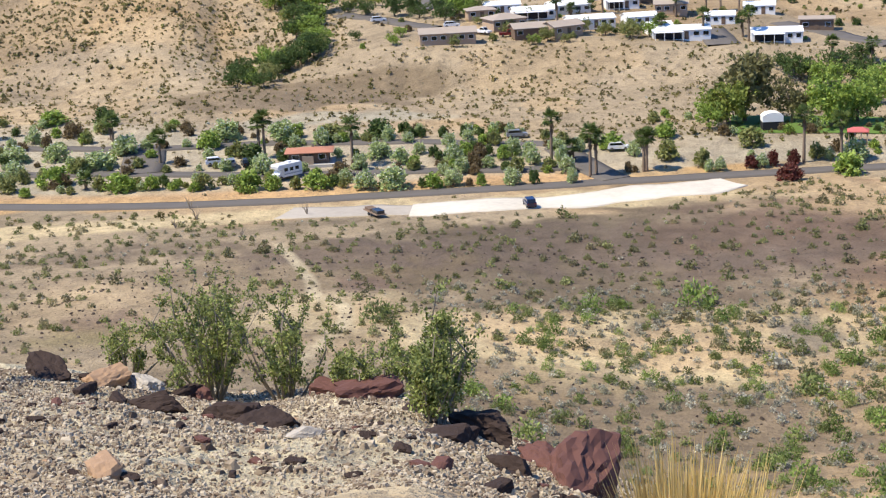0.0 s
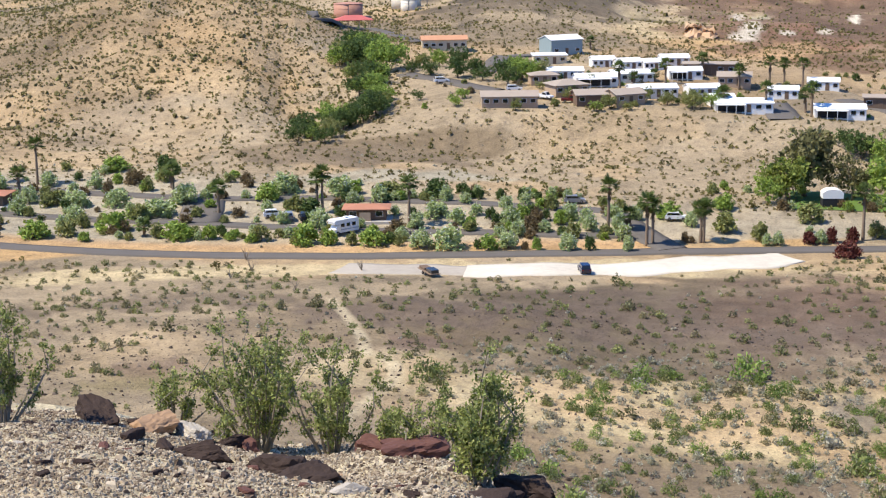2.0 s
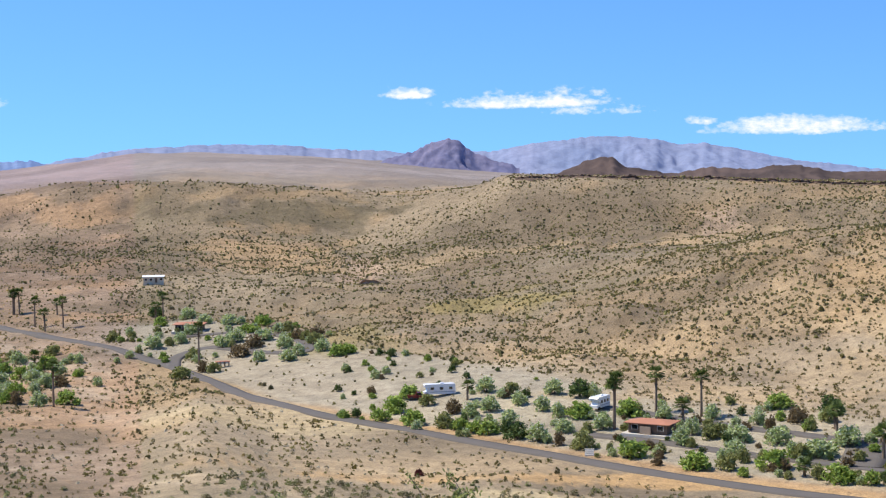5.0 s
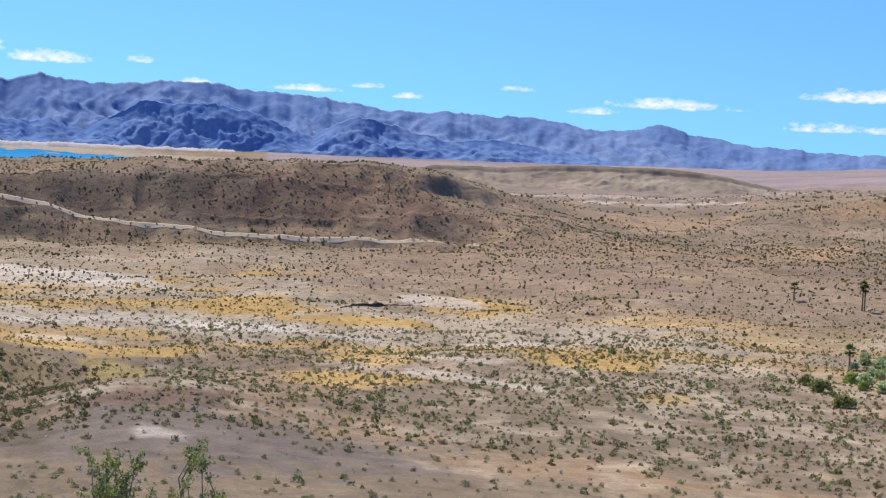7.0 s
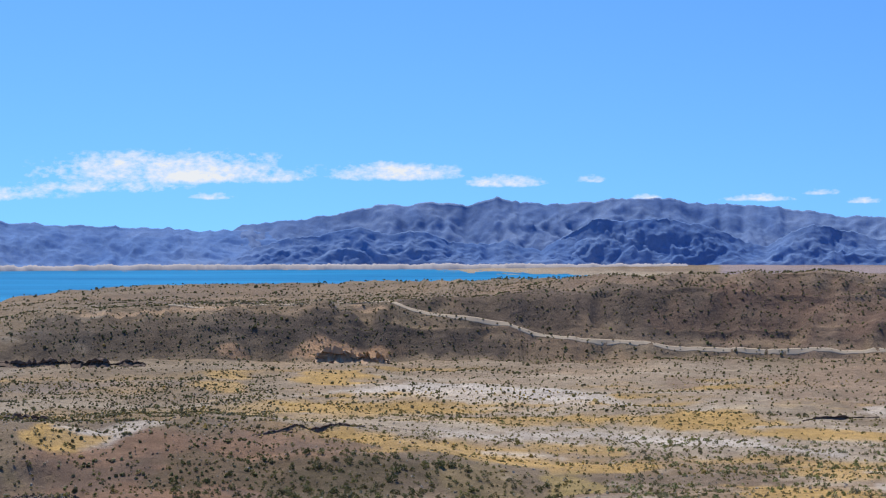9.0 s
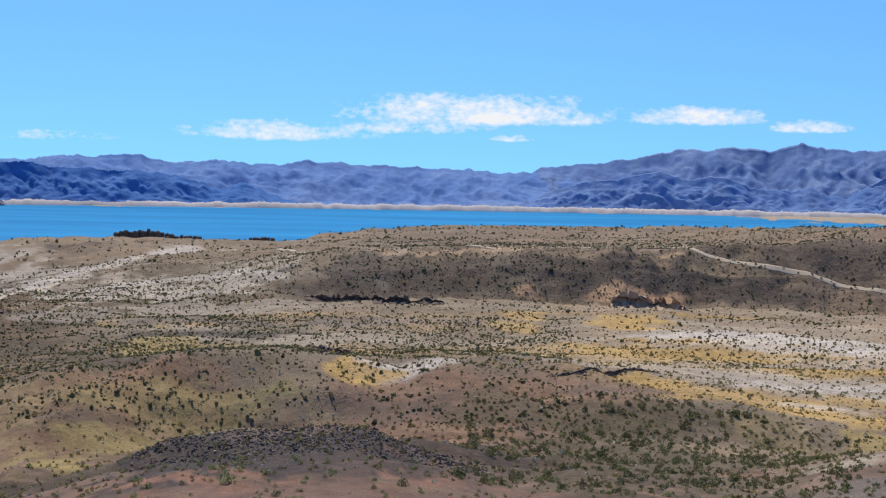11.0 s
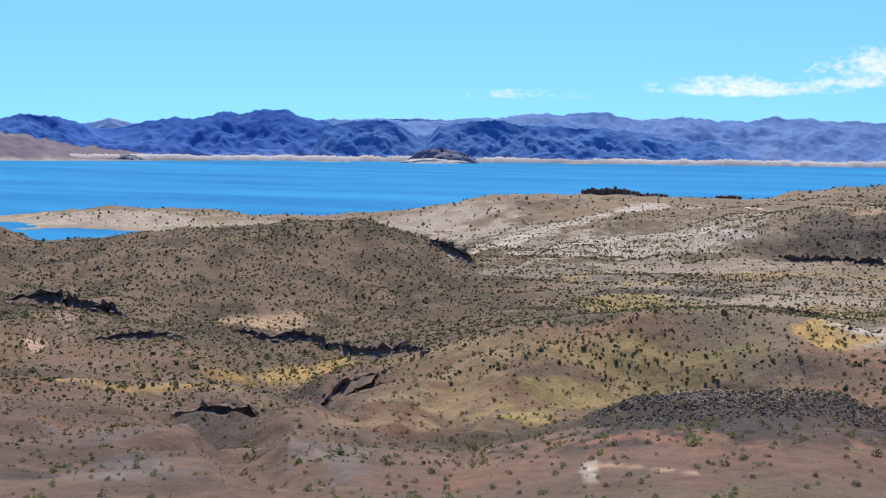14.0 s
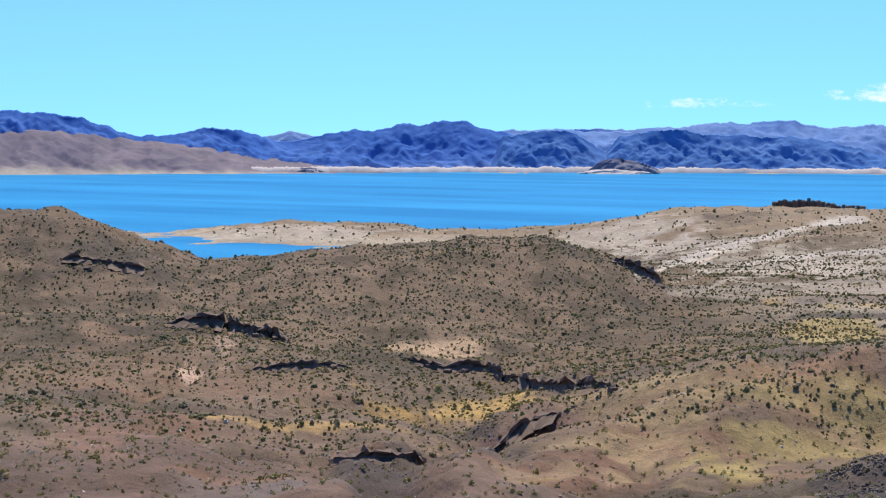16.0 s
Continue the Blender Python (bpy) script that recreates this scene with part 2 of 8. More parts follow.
# ---- the land: lines of the terrain round the lookout, each (heading, distance, height) ----
LAKE_SIDE = {
    "summit": [(0, 2.5, 66.4),],
    "brow": [(-50, 20, 61.5), (-10, 19, 61.8), (2, 18, 63), (10, 18, 63), (22, 20, 61.9),],
    "shoulder": [(-50, 80, 44), (0, 80, 46), (30, 70, 42),],
    "hollow": [(-50, 240, 10.4), (-33, 230, 12.8), (-20, 220, 15.2), (-5, 230, 14.9), (8, 240, 13.5), (20, 250, 10.3), (35, 240, 10.4),],
    "rise": [(-50, 330, 6.2), (-40, 330, 4.5), (-33, 320, 5.8), (-27, 320, 2.3), (-23, 310, 8.9), (-20.7, 325, 11.9), (-18.2, 330, 13.7),
        (-13.4, 330, 14.6), (-10.8, 325, 11.9), (-8, 310, 9.4), (-3, 310, 9), (-0.5, 325, 7), (1.6, 330, 6), (3.0, 330, 9.6), (5, 330, 12.2), (8, 330, 12.2), (11, 330, 9.4), (14, 330, 6.8),
        (22, 360, 4.5), (32, 380, 2.4),],
    "floor": [(-50, 450, 1.5), (-43, 440, -0.9), (-38, 420, -4.5), (-34, 400, -0.7), (-30.7, 385, -1.3), (-26, 380, -1.7), (-20, 410, -3.6),
        (-14, 410, -1.3), (-8, 410, 1.6), (-2, 420, 0), (4, 430, -4), (10, 440, -0.9), (20, 460, -0.7), (30, 470, -0.6), (36, 480, 0.5),],
    "bench": [(-50, 560, -0.8), (-43, 540, -0.2), (-38, 510, -2.8), (-33.7, 460, -9.8), (-28.9, 440, 0.7), (-24.9, 440, 10.1), (-20.7, 460, 14),
        (-16.6, 480, 14.6), (-12.4, 470, 10.7), (-8.9, 470, 11.5), (-3.8, 450, 6.4), (0.3, 450, 2.4), (4, 460, -2.4), (10, 520, -3.2),
        (18, 540, -3.1), (27, 560, -0.8), (34, 560, 0.2),],
    "spur": [(-50, 660, 3.3), (-41, 640, -1.5), (-34, 620, -1.5), (-28.5, 600, -5.7), (-24, 600, -3), (-19, 640, -3.2), (-14, 650, -2.6),
        (-8, 660, -2.5), (0, 660, -3.7), (10, 680, -3.5), (20, 680, -1.1), (28, 690, 1.6), (35, 690, 2.8),],
    "terrace": [(-50, 820, 35.1), (-46.8, 800, 33.1), (-44.5, 780, 23), (-41.9, 770, 10.8), (-38.8, 770, 17.5), (-34, 765, 20.9), (-30.7, 755, 23.7),
        (-28.3, 745, 14.6), (-26.3, 760, -1.2), (-20, 820, -2.3), (-15.8, 840, 1.2), (-8, 850, 1.8), (-1.7, 850, -1.1), (4.4, 860, 0.3),
        (10, 865, -0.1), (17.5, 870, 2.6), (25, 880, 6.5), (30, 830, 5.6), (36, 800, 5),],
    "upland": [(-50, 1000, -22), (-47, 980, -22), (-44, 980, -26), (-39, 1020, -26), (-34, 960, -14), (-28, 950, -8.4), (-20, 960, -1.7), (-16, 880, 12.6),
        (-8, 885, 17), (0, 890, 15.1), (8, 895, 13.3), (14, 900, 17.7), (17, 915, 20), (20.9, 960, 14.3), (25, 950, 5.7), (30, 930, 9.5),
        (36, 950, 11.6),],
    "shelf": [(-50, 1300, -26), (-43, 1300, -25), (-38, 1280, -22), (-34, 1260, -18), (-28, 1150, -12.4), (-24, 1150, -0.3), (-18, 1000, 13),
        (-14, 925, 23.6), (-8, 920, 25.4), (-4, 920, 27.8), (-1, 925, 29.2), (2, 920, 31), (6, 925, 34.1), (10, 930, 35.5), (15, 945, 35),
        (18.8, 1020, 19), (23, 1000, 8.6), (28, 1000, 13), (34, 1080, 19),],
    "rim": [(-50, 1500, -19.8), (-46, 1500, -19.3), (-43.6, 1500, -19.3), (-40.4, 1560, -13.5), (-37.9, 1550, -11.1), (-35.9, 1540, -11.9),
        (-34.6, 1500, -15.9), (-32.3, 1450, -14.8), (-30, 1420, -7.7), (-28.3, 1400, -1.5), (-25.9, 1400, 10.3), (-22, 1400, 9.8),
        (-16.6, 1400, 7.6), (-14.6, 1450, 14.3), (-11.5, 1500, 20.3), (-3, 1450, 24), (0, 1200, 32.4), (3, 1020, 39.5), (6.5, 975, 43.3),
        (10.6, 965, 45.3), (13.4, 965, 46.8), (16.3, 985, 41.9), (18.8, 1060, 26.7), (20.9, 1090, 13.7), (23, 1070, 7.2), (25, 1040, 4.4),
        (28, 1080, 15.7), (32, 1150, 32.9), (36, 1150, 45.9),],
    "beyond": [(-50, 1640, -27), (-30, 1560, -27), (-22, 1600, -27), (-10, 1720, -26), (-3, 1800, -24), (2, 1750, -23), (8, 1700, -18), (12, 1600, -10),
        (16, 1500, 4), (20, 1450, 9.8), (25, 1450, 9.8), (30, 1600, 23.3), (36, 1650, 32),],
    "plain": [(-50, 2800, -28), (-10, 2800, -28), (0, 2700, -26), (10, 2500, -20), (14, 2300, 4), (16.5, 2000, -0.1), (20.8, 2000, 1.7),
        (24.9, 2000, 3.4), (27.3, 2100, 3.8), (30, 2400, 13.5), (36, 2500, 33.1),],
    "verge": [(-50, 4180, -26.9), (-45, 4180, -26.9), (-36, 4230, -19.9), (-10, 4230, -19.9), (0, 4150, -20.4), (8, 3900, -13.7), (18, 3900, -10.3),
        (28, 3900, -3.5), (34, 3900, 27.2),],
    "edge": [(-50, 4900, -10), (0, 4900, -10), (30, 4900, 10),],
}
CAMP_SIDE = {
    "summit": [(120, 2.5, 66.4),],
    "brow": [(38, 25, 60.1), (50, 24, 60.4), (58, 23, 60.6), (60.4, 23, 60.4), (64, 23, 60), (67, 22, 60), (73, 22, 59.9), (75.4, 21, 59.9),
        (77, 20, 59.95), (80, 19, 59.95), (82, 18.6, 59.75), (84.5, 18, 59.0), (86, 18, 58.4), (95, 18, 58), (180, 20, 63.7),],
    "shoulder": [(45, 60, 38), (58, 60, 34), (75, 60, 32), (85, 65, 34), (95, 70, 36), (180, 80, 50),],
    "hollow": [(45, 200, 14.4), (58, 170, 11.1), (66, 165, 11.2), (76, 160, 9.8), (83, 150, 8.9), (95, 150, 10.4), (180, 200, 20),],
    "rise": [(37, 430, -0.1), (40, 470, 1.1), (43, 400, 0.3), (47, 365, 0), (52.3, 325, 1.3), (58, 285, 1.4), (64.4, 280, 1.6), (70, 270, 1.7),
        (74, 265, 1.7), (81, 266, 1.7), (83, 275, 1.5), (87, 292, 1.4), (91, 298, 1.1), (95, 298, 1.1), (180, 300, 10),],
    "floor": [(39.2, 500, 0), (42.7, 422, 0.4), (46.8, 382, 0.3), (52.3, 344, 0.5), (57.5, 318, 1), (62.7, 303, 0.5), (68.6, 294, 0.4), (72.9, 294, 0.4),
        (79, 297, 0.5), (84, 298, 0.6), (89.5, 310, 0.4), (95, 312, 0), (180, 420, 5),],
    "bench": [(38, 560, 3.2), (40, 600, 5.5), (44.5, 520, 5.1), (50, 450, 5.6), (58.8, 400, 4.3), (65.7, 375, 4.6), (73, 352, 4), (79, 338, 3.8),
        (84.4, 338, 3.8), (95, 345, 3.4), (180, 520, 5),],
    "spur": [(42, 660, 1), (50, 540, 5.5), (58, 460, 5.8), (63.3, 408, 3.7), (67.8, 402, 7.2), (72, 402, 6.1), (75, 395, 3.3), (80, 385, 5),
        (88, 385, 3.6), (95, 390, 3.4), (180, 660, 6),],
    "terrace": [(42, 720, 6.3), (50, 600, 9.2), (56, 510, 13.5), (62, 460, 12.3), (66, 432, 9.6), (68.2, 425, 5.2), (70.5, 418, 7.8), (74.3, 418, 13),
        (79.2, 418, 12.2), (85.4, 412, 10.1), (95, 415, 8.2), (180, 800, 10),],
    "upland": [(40, 880, 8), (46, 820, 4.9), (50, 690, 8.8), (55.8, 640, 19.9), (60.7, 600, 31.8), (65, 580, 37.4), (68, 570, 30.1), (69.5, 560, 22),
        (72, 540, 18.9), (76, 540, 17), (83, 540, 15.1), (95, 540, 13.1), (180, 950, 15),],
    "shelf": [(40, 1020, 21.7), (46, 960, 9.3), (50, 900, 17.7), (56, 840, 22.5), (61, 820, 19.3), (66, 790, 18.3), (70, 700, 20.3), (72.8, 690, 23.4),
        (74.8, 740, 32.5), (76.6, 750, 37.2), (79.2, 740, 28.6), (81.2, 720, 18.9), (86, 690, 17.3), (95, 690, 14.9), (180, 1150, 20),],
    "rim": [(38.5, 1130, 49), (42.4, 1130, 44), (45, 1120, 38), (46.5, 1120, 34), (48.6, 1080, 36), (50.3, 1050, 42), (51.5, 990, 51.2),
        (57.9, 960, 48.2), (63.9, 940, 45), (70, 920, 42.1), (75, 910, 40), (83.4, 900, 36.9), (95, 900, 33.4), (180, 1300, 45.3),],
    "beyond": [(40, 1600, 36), (46, 1500, 24), (50, 1500, 30), (58, 1450, 30), (70, 1400, 26), (84, 1400, 20), (95, 1400, 18), (180, 1600, 40),],
    "plain": [(40, 2600, 52.1), (46, 2600, 40.8), (50, 2500, 20), (60, 2500, 2.5), (66, 2500, -1.8), (84, 2500, -19.3), (95, 2500, -19.3),
        (180, 2500, 55),],
    "verge": [(38, 3900, 71.4), (44, 3900, 57.8), (49, 3900, 20.4), (56, 3900, -13.7), (70, 3900, -34.1), (95, 3900, -34.1), (180, 3900, 80),],
    "edge": [(40, 4900, 75), (47, 4900, 40), (52, 4900, -10), (90, 4900, -10), (180, 4900, 80),],
}
LINES = [sorted(LAKE_SIDE[k] + CAMP_SIDE[k]) for k in LAKE_SIDE]
FINE = np.arange(-180.0, 180.0, 0.1)


def hashed(ix, iy, seed):
    h = (ix.astype(np.int64) * 374761393 + iy.astype(np.int64) * 668265263 + seed * 1442695041) & 0x7FFFFFFF
    h = ((h ^ (h >> 13)) * 1274126177) & 0x7FFFFFFF
    return ((h ^ (h >> 16)) & 0xFFFF) / 65535.0


def grain(x, y, seed=0):
    """Smooth value noise, 0 to 1."""
    ix, iy = np.floor(x), np.floor(y)
    fx, fy = x - ix, y - iy
    fx, fy = fx * fx * (3 - 2 * fx), fy * fy * (3 - 2 * fy)
    a = hashed(ix, iy, seed) * (1 - fx) + hashed(ix + 1, iy, seed) * fx
    b = hashed(ix, iy + 1, seed) * (1 - fx) + hashed(ix + 1, iy + 1, seed) * fx
    return a * (1 - fy) + b * fy


def fractal(x, y, octaves=4, seed=0, gain=0.5):
    v, amp, total = 0.0, 1.0, 0.0
    for o in range(octaves):
        v = v + amp * grain(x * 2 ** o + 17.3 * o, y * 2 ** o - 9.1 * o, seed + o)
        total += amp
        amp *= gain
    return v / total


def smooth(values, half):
    k = np.hanning(2 * half + 3)
    k /= k.sum()
    return np.convolve(np.concatenate([values[-half - 1:], values, values[:half + 1]]), k, "valid")


RR, ZZ = [], []
for line in LINES:
    az, rr, zz = np.array(line).T
    RR.append(smooth(np.interp(FINE, az, rr, period=360), 6))
    ZZ.append(smooth(np.interp(FINE, az, zz, period=360), 6))
RR, ZZ = np.array(RR), np.array(ZZ)
SLOPE = np.diff(ZZ, axis=0) / np.diff(RR, axis=0)
TAN = np.zeros_like(ZZ)
with np.errstate(divide="ignore", invalid="ignore"):
    _h = 2 * SLOPE[:-1] * SLOPE[1:] / (SLOPE[:-1] + SLOPE[1:])
TAN[1:-1] = np.where(SLOPE[:-1] * SLOPE[1:] > 0, _h, 0.0)
TAN[0], TAN[-1] = SLOPE[0], SLOPE[-1]


def relief(x, y, r, steep):
    """Small hills, gullies and hummocks; calm on the campground and near the lookout."""
    amp = np.interp(r, [0, 15, 60, 120, 225, 260, 310, 420, 700, 1200, 2500, 4500],
                    [0.05, 0.5, 1.6, 3.0, 2.6, 1.1, 1.1, 2.2, 4.0, 5.5, 6.0, 3.0])
    n = fractal(x / 70.0, y / 70.0, 4, 3) - 0.5
    ridge = np.abs(fractal(x / 45.0 + 3, y / 45.0, 3, 11) - 0.5) * 2
    calm = camp_calm(x, y)
    calm = calm * (1 - 0.6 * np.clip((np.degrees(np.arctan2(x, y)) - 48) / 4, 0, 1) * np.clip((r - 880) / 40, 0, 1))
    n = n + (fractal(x / 13.0, y / 13.0, 3, 57) - 0.5) * 0.42
    # gullies and spurs that run down the slopes
    az = np.arctan2(x, y)
    wander = fractal(x / 60, y / 60, 3, 77) * 1.2
    cut = np.abs(fractal(az * 24.0 + wander, r / 160.0, 3, 81) - 0.5) * 2
    cut2 = np.abs(fractal(az * 75.0 + wander * 2, r / 90.0, 3, 91) - 0.5) * 2
    wet = np.clip(steep * 4.5, 0, 1.3) * calm
    gully = wet * np.clip(np.abs(r - np.interp(np.degrees(az), [-11, -9.9, -3.8, -1.3, 4.5, 14.5, 18], [800, 922, 935, 910, 886, 880, 880])) / 9, 0.12, 1) * np.interp(az, [0.6, 0.9], [1.0, 0.7]) * (np.interp(r, [200, 450, 700, 900, 1600], [0, 2.5, 7.0, 8.5, 4.0]) * (cut - 0.3) + np.interp(r, [200, 450, 700, 900, 1600], [0, 0.9, 2.5, 4.0, 1.5]) * (cut2 - 0.3))
    deg = np.degrees(az)
    # branching dry gullies: deep in the lakeside slopes, shallow in the tan hills
    vein = np.abs(fractal(x / 52.0 + 31, y / 52.0, 4, 33) - 0.5) * 2
    open_side = np.clip((2 - deg) / 8, 0, 1) * np.clip((r - 285) / 40, 0, 1) * np.clip((640 - r) / 80, 0, 1) * np.clip((deg + 70) / 10, 0, 1)
    tan_side = np.clip((deg - 36) / 4, 0, 1) * np.clip((66 - deg) / 3, 0, 1) * np.clip((r - 440) / 60, 0, 1) * np.clip((900 - r) / 60, 0, 1) * calm
    gully = gully - np.clip(1 - vein / 0.2, 0, 1) ** 0.8 * (2.8 * open_side + 2.6 * tan_side)
    return gully + amp * (n * 1.3 + (0.3 - ridge) * 0.8) * calm + (fractal(x / 1.6, y / 1.6, 3, 23) - 0.5) * np.interp(r, [0, 10, 40, 90], [0.1, 0.5, 0.4, 0.0])


# dry gullies cut into the lakeward slopes: heading, distance along each bed
BEDS = [([(-29.1, 446), (-30.8, 440), (-32.3, 436), (-33.8, 415), (-35.0, 385), (-35.2, 350), (-34.6, 305), (-33.7, 262)], 9.0, 5.0),
        ([(-35.0, 385), (-36.6, 392), (-38.4, 405), (-40.5, 410)], 8.0, 3.5),
        ([(-40.8, 330), (-38.6, 318), (-36.4, 306), (-34.7, 296)], 8.0, 3.0),
        ([(-27.2, 384), (-28.6, 360), (-30.4, 335), (-32.6, 305), (-33.9, 285)], 8.0, 3.0)]


def carved(x, y):
    """How deep the gully beds lie below the slope."""
    depth = np.zeros(x.shape)
    az, r = np.degrees(np.arctan2(x, y)), np.hypot(x, y)
    sub = np.nonzero((az > -45) & (az < -25) & (r > 240) & (r < 470))
    if len(sub[0]) == 0:
        return depth
    px, py = x[sub], y[sub]
    bend = (fractal(px / 14, py / 14, 3, 401) - 0.5) * 9
    for line, wide, deep in BEDS:
        for (h0, d0), (h1, d1) in zip(line[:-1], line[1:]):
            ax, ay, bx, by = math.sin(radians(h0)) * d0, math.cos(radians(h0)) * d0, math.sin(radians(h1)) * d1, math.cos(radians(h1)) * d1
            t = np.clip(((px - ax) * (bx - ax) + (py - ay) * (by - ay)) / ((bx - ax) ** 2 + (by - ay) ** 2), 0, 1)
            near = np.abs(np.hypot(px - ax - t * (bx - ax), py - ay - t * (by - ay)) + bend)
            depth[sub] = np.maximum(depth[sub], deep * np.clip(1.25 - near / wide, 0, 1))
    return depth


def camp_calm(x, y):
    az, r = np.degrees(np.arctan2(x, y)), np.hypot(x, y)
    near = np.interp(az, [36, 40, 44, 50, 58, 70, 80, 90], [470, 480, 400, 345, 292, 282, 280, 288])
    far = np.interp(az, [36, 40, 44, 50, 58, 70, 80, 90], [620, 610, 540, 470, 400, 365, 340, 340])
    inside = np.clip((r - near) / 12, 0, 1) * np.clip((far - r) / 20, 0, 1) * np.clip((az - 36) / 2, 0, 1) * np.clip((112 - az) / 10, 0, 1)
    return 1 - 0.92 * inside


def land(x, y):
    """Height of the land, for arrays of places."""
    x, y = np.asarray(x, float), np.asarray(y, float)
    az, r = np.degrees(np.arctan2(x, y)), np.hypot(x, y)
    f = (az + 180.0) / 0.1
    i0 = np.floor(f).astype(int) % len(FINE)
    i1, w = (i0 + 1) % len(FINE), f - np.floor(f)
    lift = np.zeros(r.shape)
    lo = RR[0, i0] * (1 - w) + RR[0, i1] * w
    z = ZZ[0, i0] * (1 - w) + ZZ[0, i1] * w
    for k in range(len(RR) - 1):
        hi = RR[k + 1, i0] * (1 - w) + RR[k + 1, i1] * w
        za, zb = ZZ[k, i0] * (1 - w) + ZZ[k, i1] * w, ZZ[k + 1, i0] * (1 - w) + ZZ[k + 1, i1] * w
        ta, tb = TAN[k, i0] * (1 - w) + TAN[k, i1] * w, TAN[k + 1, i0] * (1 - w) + TAN[k + 1, i1] * w
        h = np.maximum(hi - lo, 0.1)
        s = np.clip((r - lo) / h, 0, 1)
        zc = (2 * s ** 3 - 3 * s * s + 1) * za + (s ** 3 - 2 * s * s + s) * h * ta + (3 * s * s - 2 * s ** 3) * zb + (s ** 3 - s * s) * h * tb
        z = np.where(r >= lo, zc, z)
        lift = np.where(r >= lo, np.abs(zb - za) / h * np.clip(4 * s * (1 - s) + 0.25, 0, 1), lift)
        lo = hi
    return z + relief(x, y, r, lift) - carved(x, y)


def land_at(heading, dist):
    a = radians(heading)
    x, y = math.sin(a) * dist, math.cos(a) * dist
    return Vector((x, y, float(land(np.array([x]), np.array([y]))[0])))


# soil colours, laid in patches: heading, distance, half width (degrees), half depth (metres), colour, strength
TAN_SOIL, PALE, DARK, RUST = (0.345, 0.266, 0.188), (0.52, 0.41, 0.26), (0.125, 0.095, 0.07), (0.21, 0.12, 0.08)
GREY, WHITE, YELLOW, GREEN = (0.185, 0.148, 0.10), (0.40, 0.365, 0.285), (0.40, 0.255, 0.05), (0.20, 0.185, 0.065)
ORANGE, BROWN = (0.46, 0.295, 0.155), (0.165, 0.12, 0.08)
PATCHES_A = [
    (83, 235, 9, 45, DARK, 0.85), (74, 240, 6, 30, DARK, 0.6), (90, 245, 4, 40, RUST, 0.5), (69, 225, 7, 22, BROWN, 0.6), (84, 172, 5, 12, PALE, 0.9),
    (78, 185, 4, 10, PALE, 0.8), (88, 195, 4, 9, PALE, 0.6), (83, 152, 8, 16, BROWN, 0.5), (70, 200, 3, 14, PALE, 0.5), (60, 250, 5, 30, TAN_SOIL, 0.5),
    (70, 402, 5, 7, BROWN, 0.8), (66, 13, 16, 9, (0.52, 0.44, 0.325), 1.0), (72, 285, 18, 7, PALE, 0.8),
]
PATCHES_B = [
    (62, 312, 20, 6, ORANGE, 1.0), (72, 303, 10, 4, ORANGE, 1.0), (47, 392, 8, 16, PALE, 0.5), (77, 745, 4.4, 60, (0.085, 0.063, 0.052), 1.0),
    (87, 810, 5, 90, (0.20, 0.105, 0.08), 0.9), (84, 700, 2.5, 30, PALE, 0.5), (-42, 430, 13, 160, BROWN, 0.75), (-38, 690, 11, 130, BROWN, 0.75),
    (-45, 560, 4, 30, RUST, 0.5), (8, 925, 9, 60, BROWN, 0.65), (10, 1130, 9, 220, BROWN, 0.55), (-5, 1080, 9, 130, BROWN, 0.5), (-11, 1020, 3, 60, DARK, 0.7),
]
PATCHES_C = [
    (3, 1180, 3, 90, DARK, 0.5), (20, 1000, 5, 120, BROWN, 0.4), (-16, 318, 7, 32, DARK, 0.9), (-16, 285, 8, 25, RUST, 0.5), (4, 322, 5, 24, DARK, 0.7),
    (4, 345, 6, 12, RUST, 0.6), (-38, 330, 10, 60, RUST, 0.45), (-34, 800, 9, 130, BROWN, 0.6), (-36, 640, 8, 60, BROWN, 0.6), (-24, 430, 5, 45, GREEN, 0.5),
    (-31, 450, 4, 30, BROWN, 0.4), (-21, 960, 7, 70, WHITE, 0.7), (-27, 1050, 3, 40, WHITE, 0.8),
]
PATCHES_D = [
    (-37, 1540, 5, 60, GREY, 0.8), (-46, 1500, 3, 20, PALE, 0.4), (50, 640, 6, 60, GREEN, 0.3), (50, 780, 4, 60, BROWN, 0.5), (60, 540, 6, 60, BROWN, 0.5),
    (53, 660, 6, 90, BROWN, 0.6), (57, 880, 9, 60, BROWN, 0.4), (62, 600, 5, 40, BROWN, 0.35), (66, 520, 4, 60, ORANGE, 0.4), 
    (-9, 890, 6, 36, (0.13, 0.105, 0.08), 0.5), (23, 480, 10, 180, (0.43, 0.37, 0.275), 0.6), (-42, 350, 3, 25, RUST, 0.8),
]
PATCHES_E = [
    (-36.5, 330, 3, 18, (0.20, 0.17, 0.15), 0.7), (-30, 350, 2, 15, (0.22, 0.19, 0.17), 0.6), (-24, 300, 1.2, 8, WHITE, 0.8), (-21, 288, 5, 20, RUST, 0.7),
    (-13, 280, 6, 20, RUST, 0.6), (-27, 420, 4, 40, (0.29, 0.21, 0.12), 0.7), (-26, 380, 2, 14, (0.32, 0.27, 0.07), 0.6),
    (8, 560, 12, 60, (0.33, 0.29, 0.22), 0.6), (-6, 640, 8, 60, (0.33, 0.29, 0.22), 0.5), (22, 1600, 8, 300, (0.20, 0.165, 0.145), 0.8),
    (-13.6, 545, 1.6, 14, YELLOW, 0.9), (-35, 478, 3, 10, YELLOW, 0.6), (-3.2, 838, 1.6, 12, ORANGE, 0.9),
]
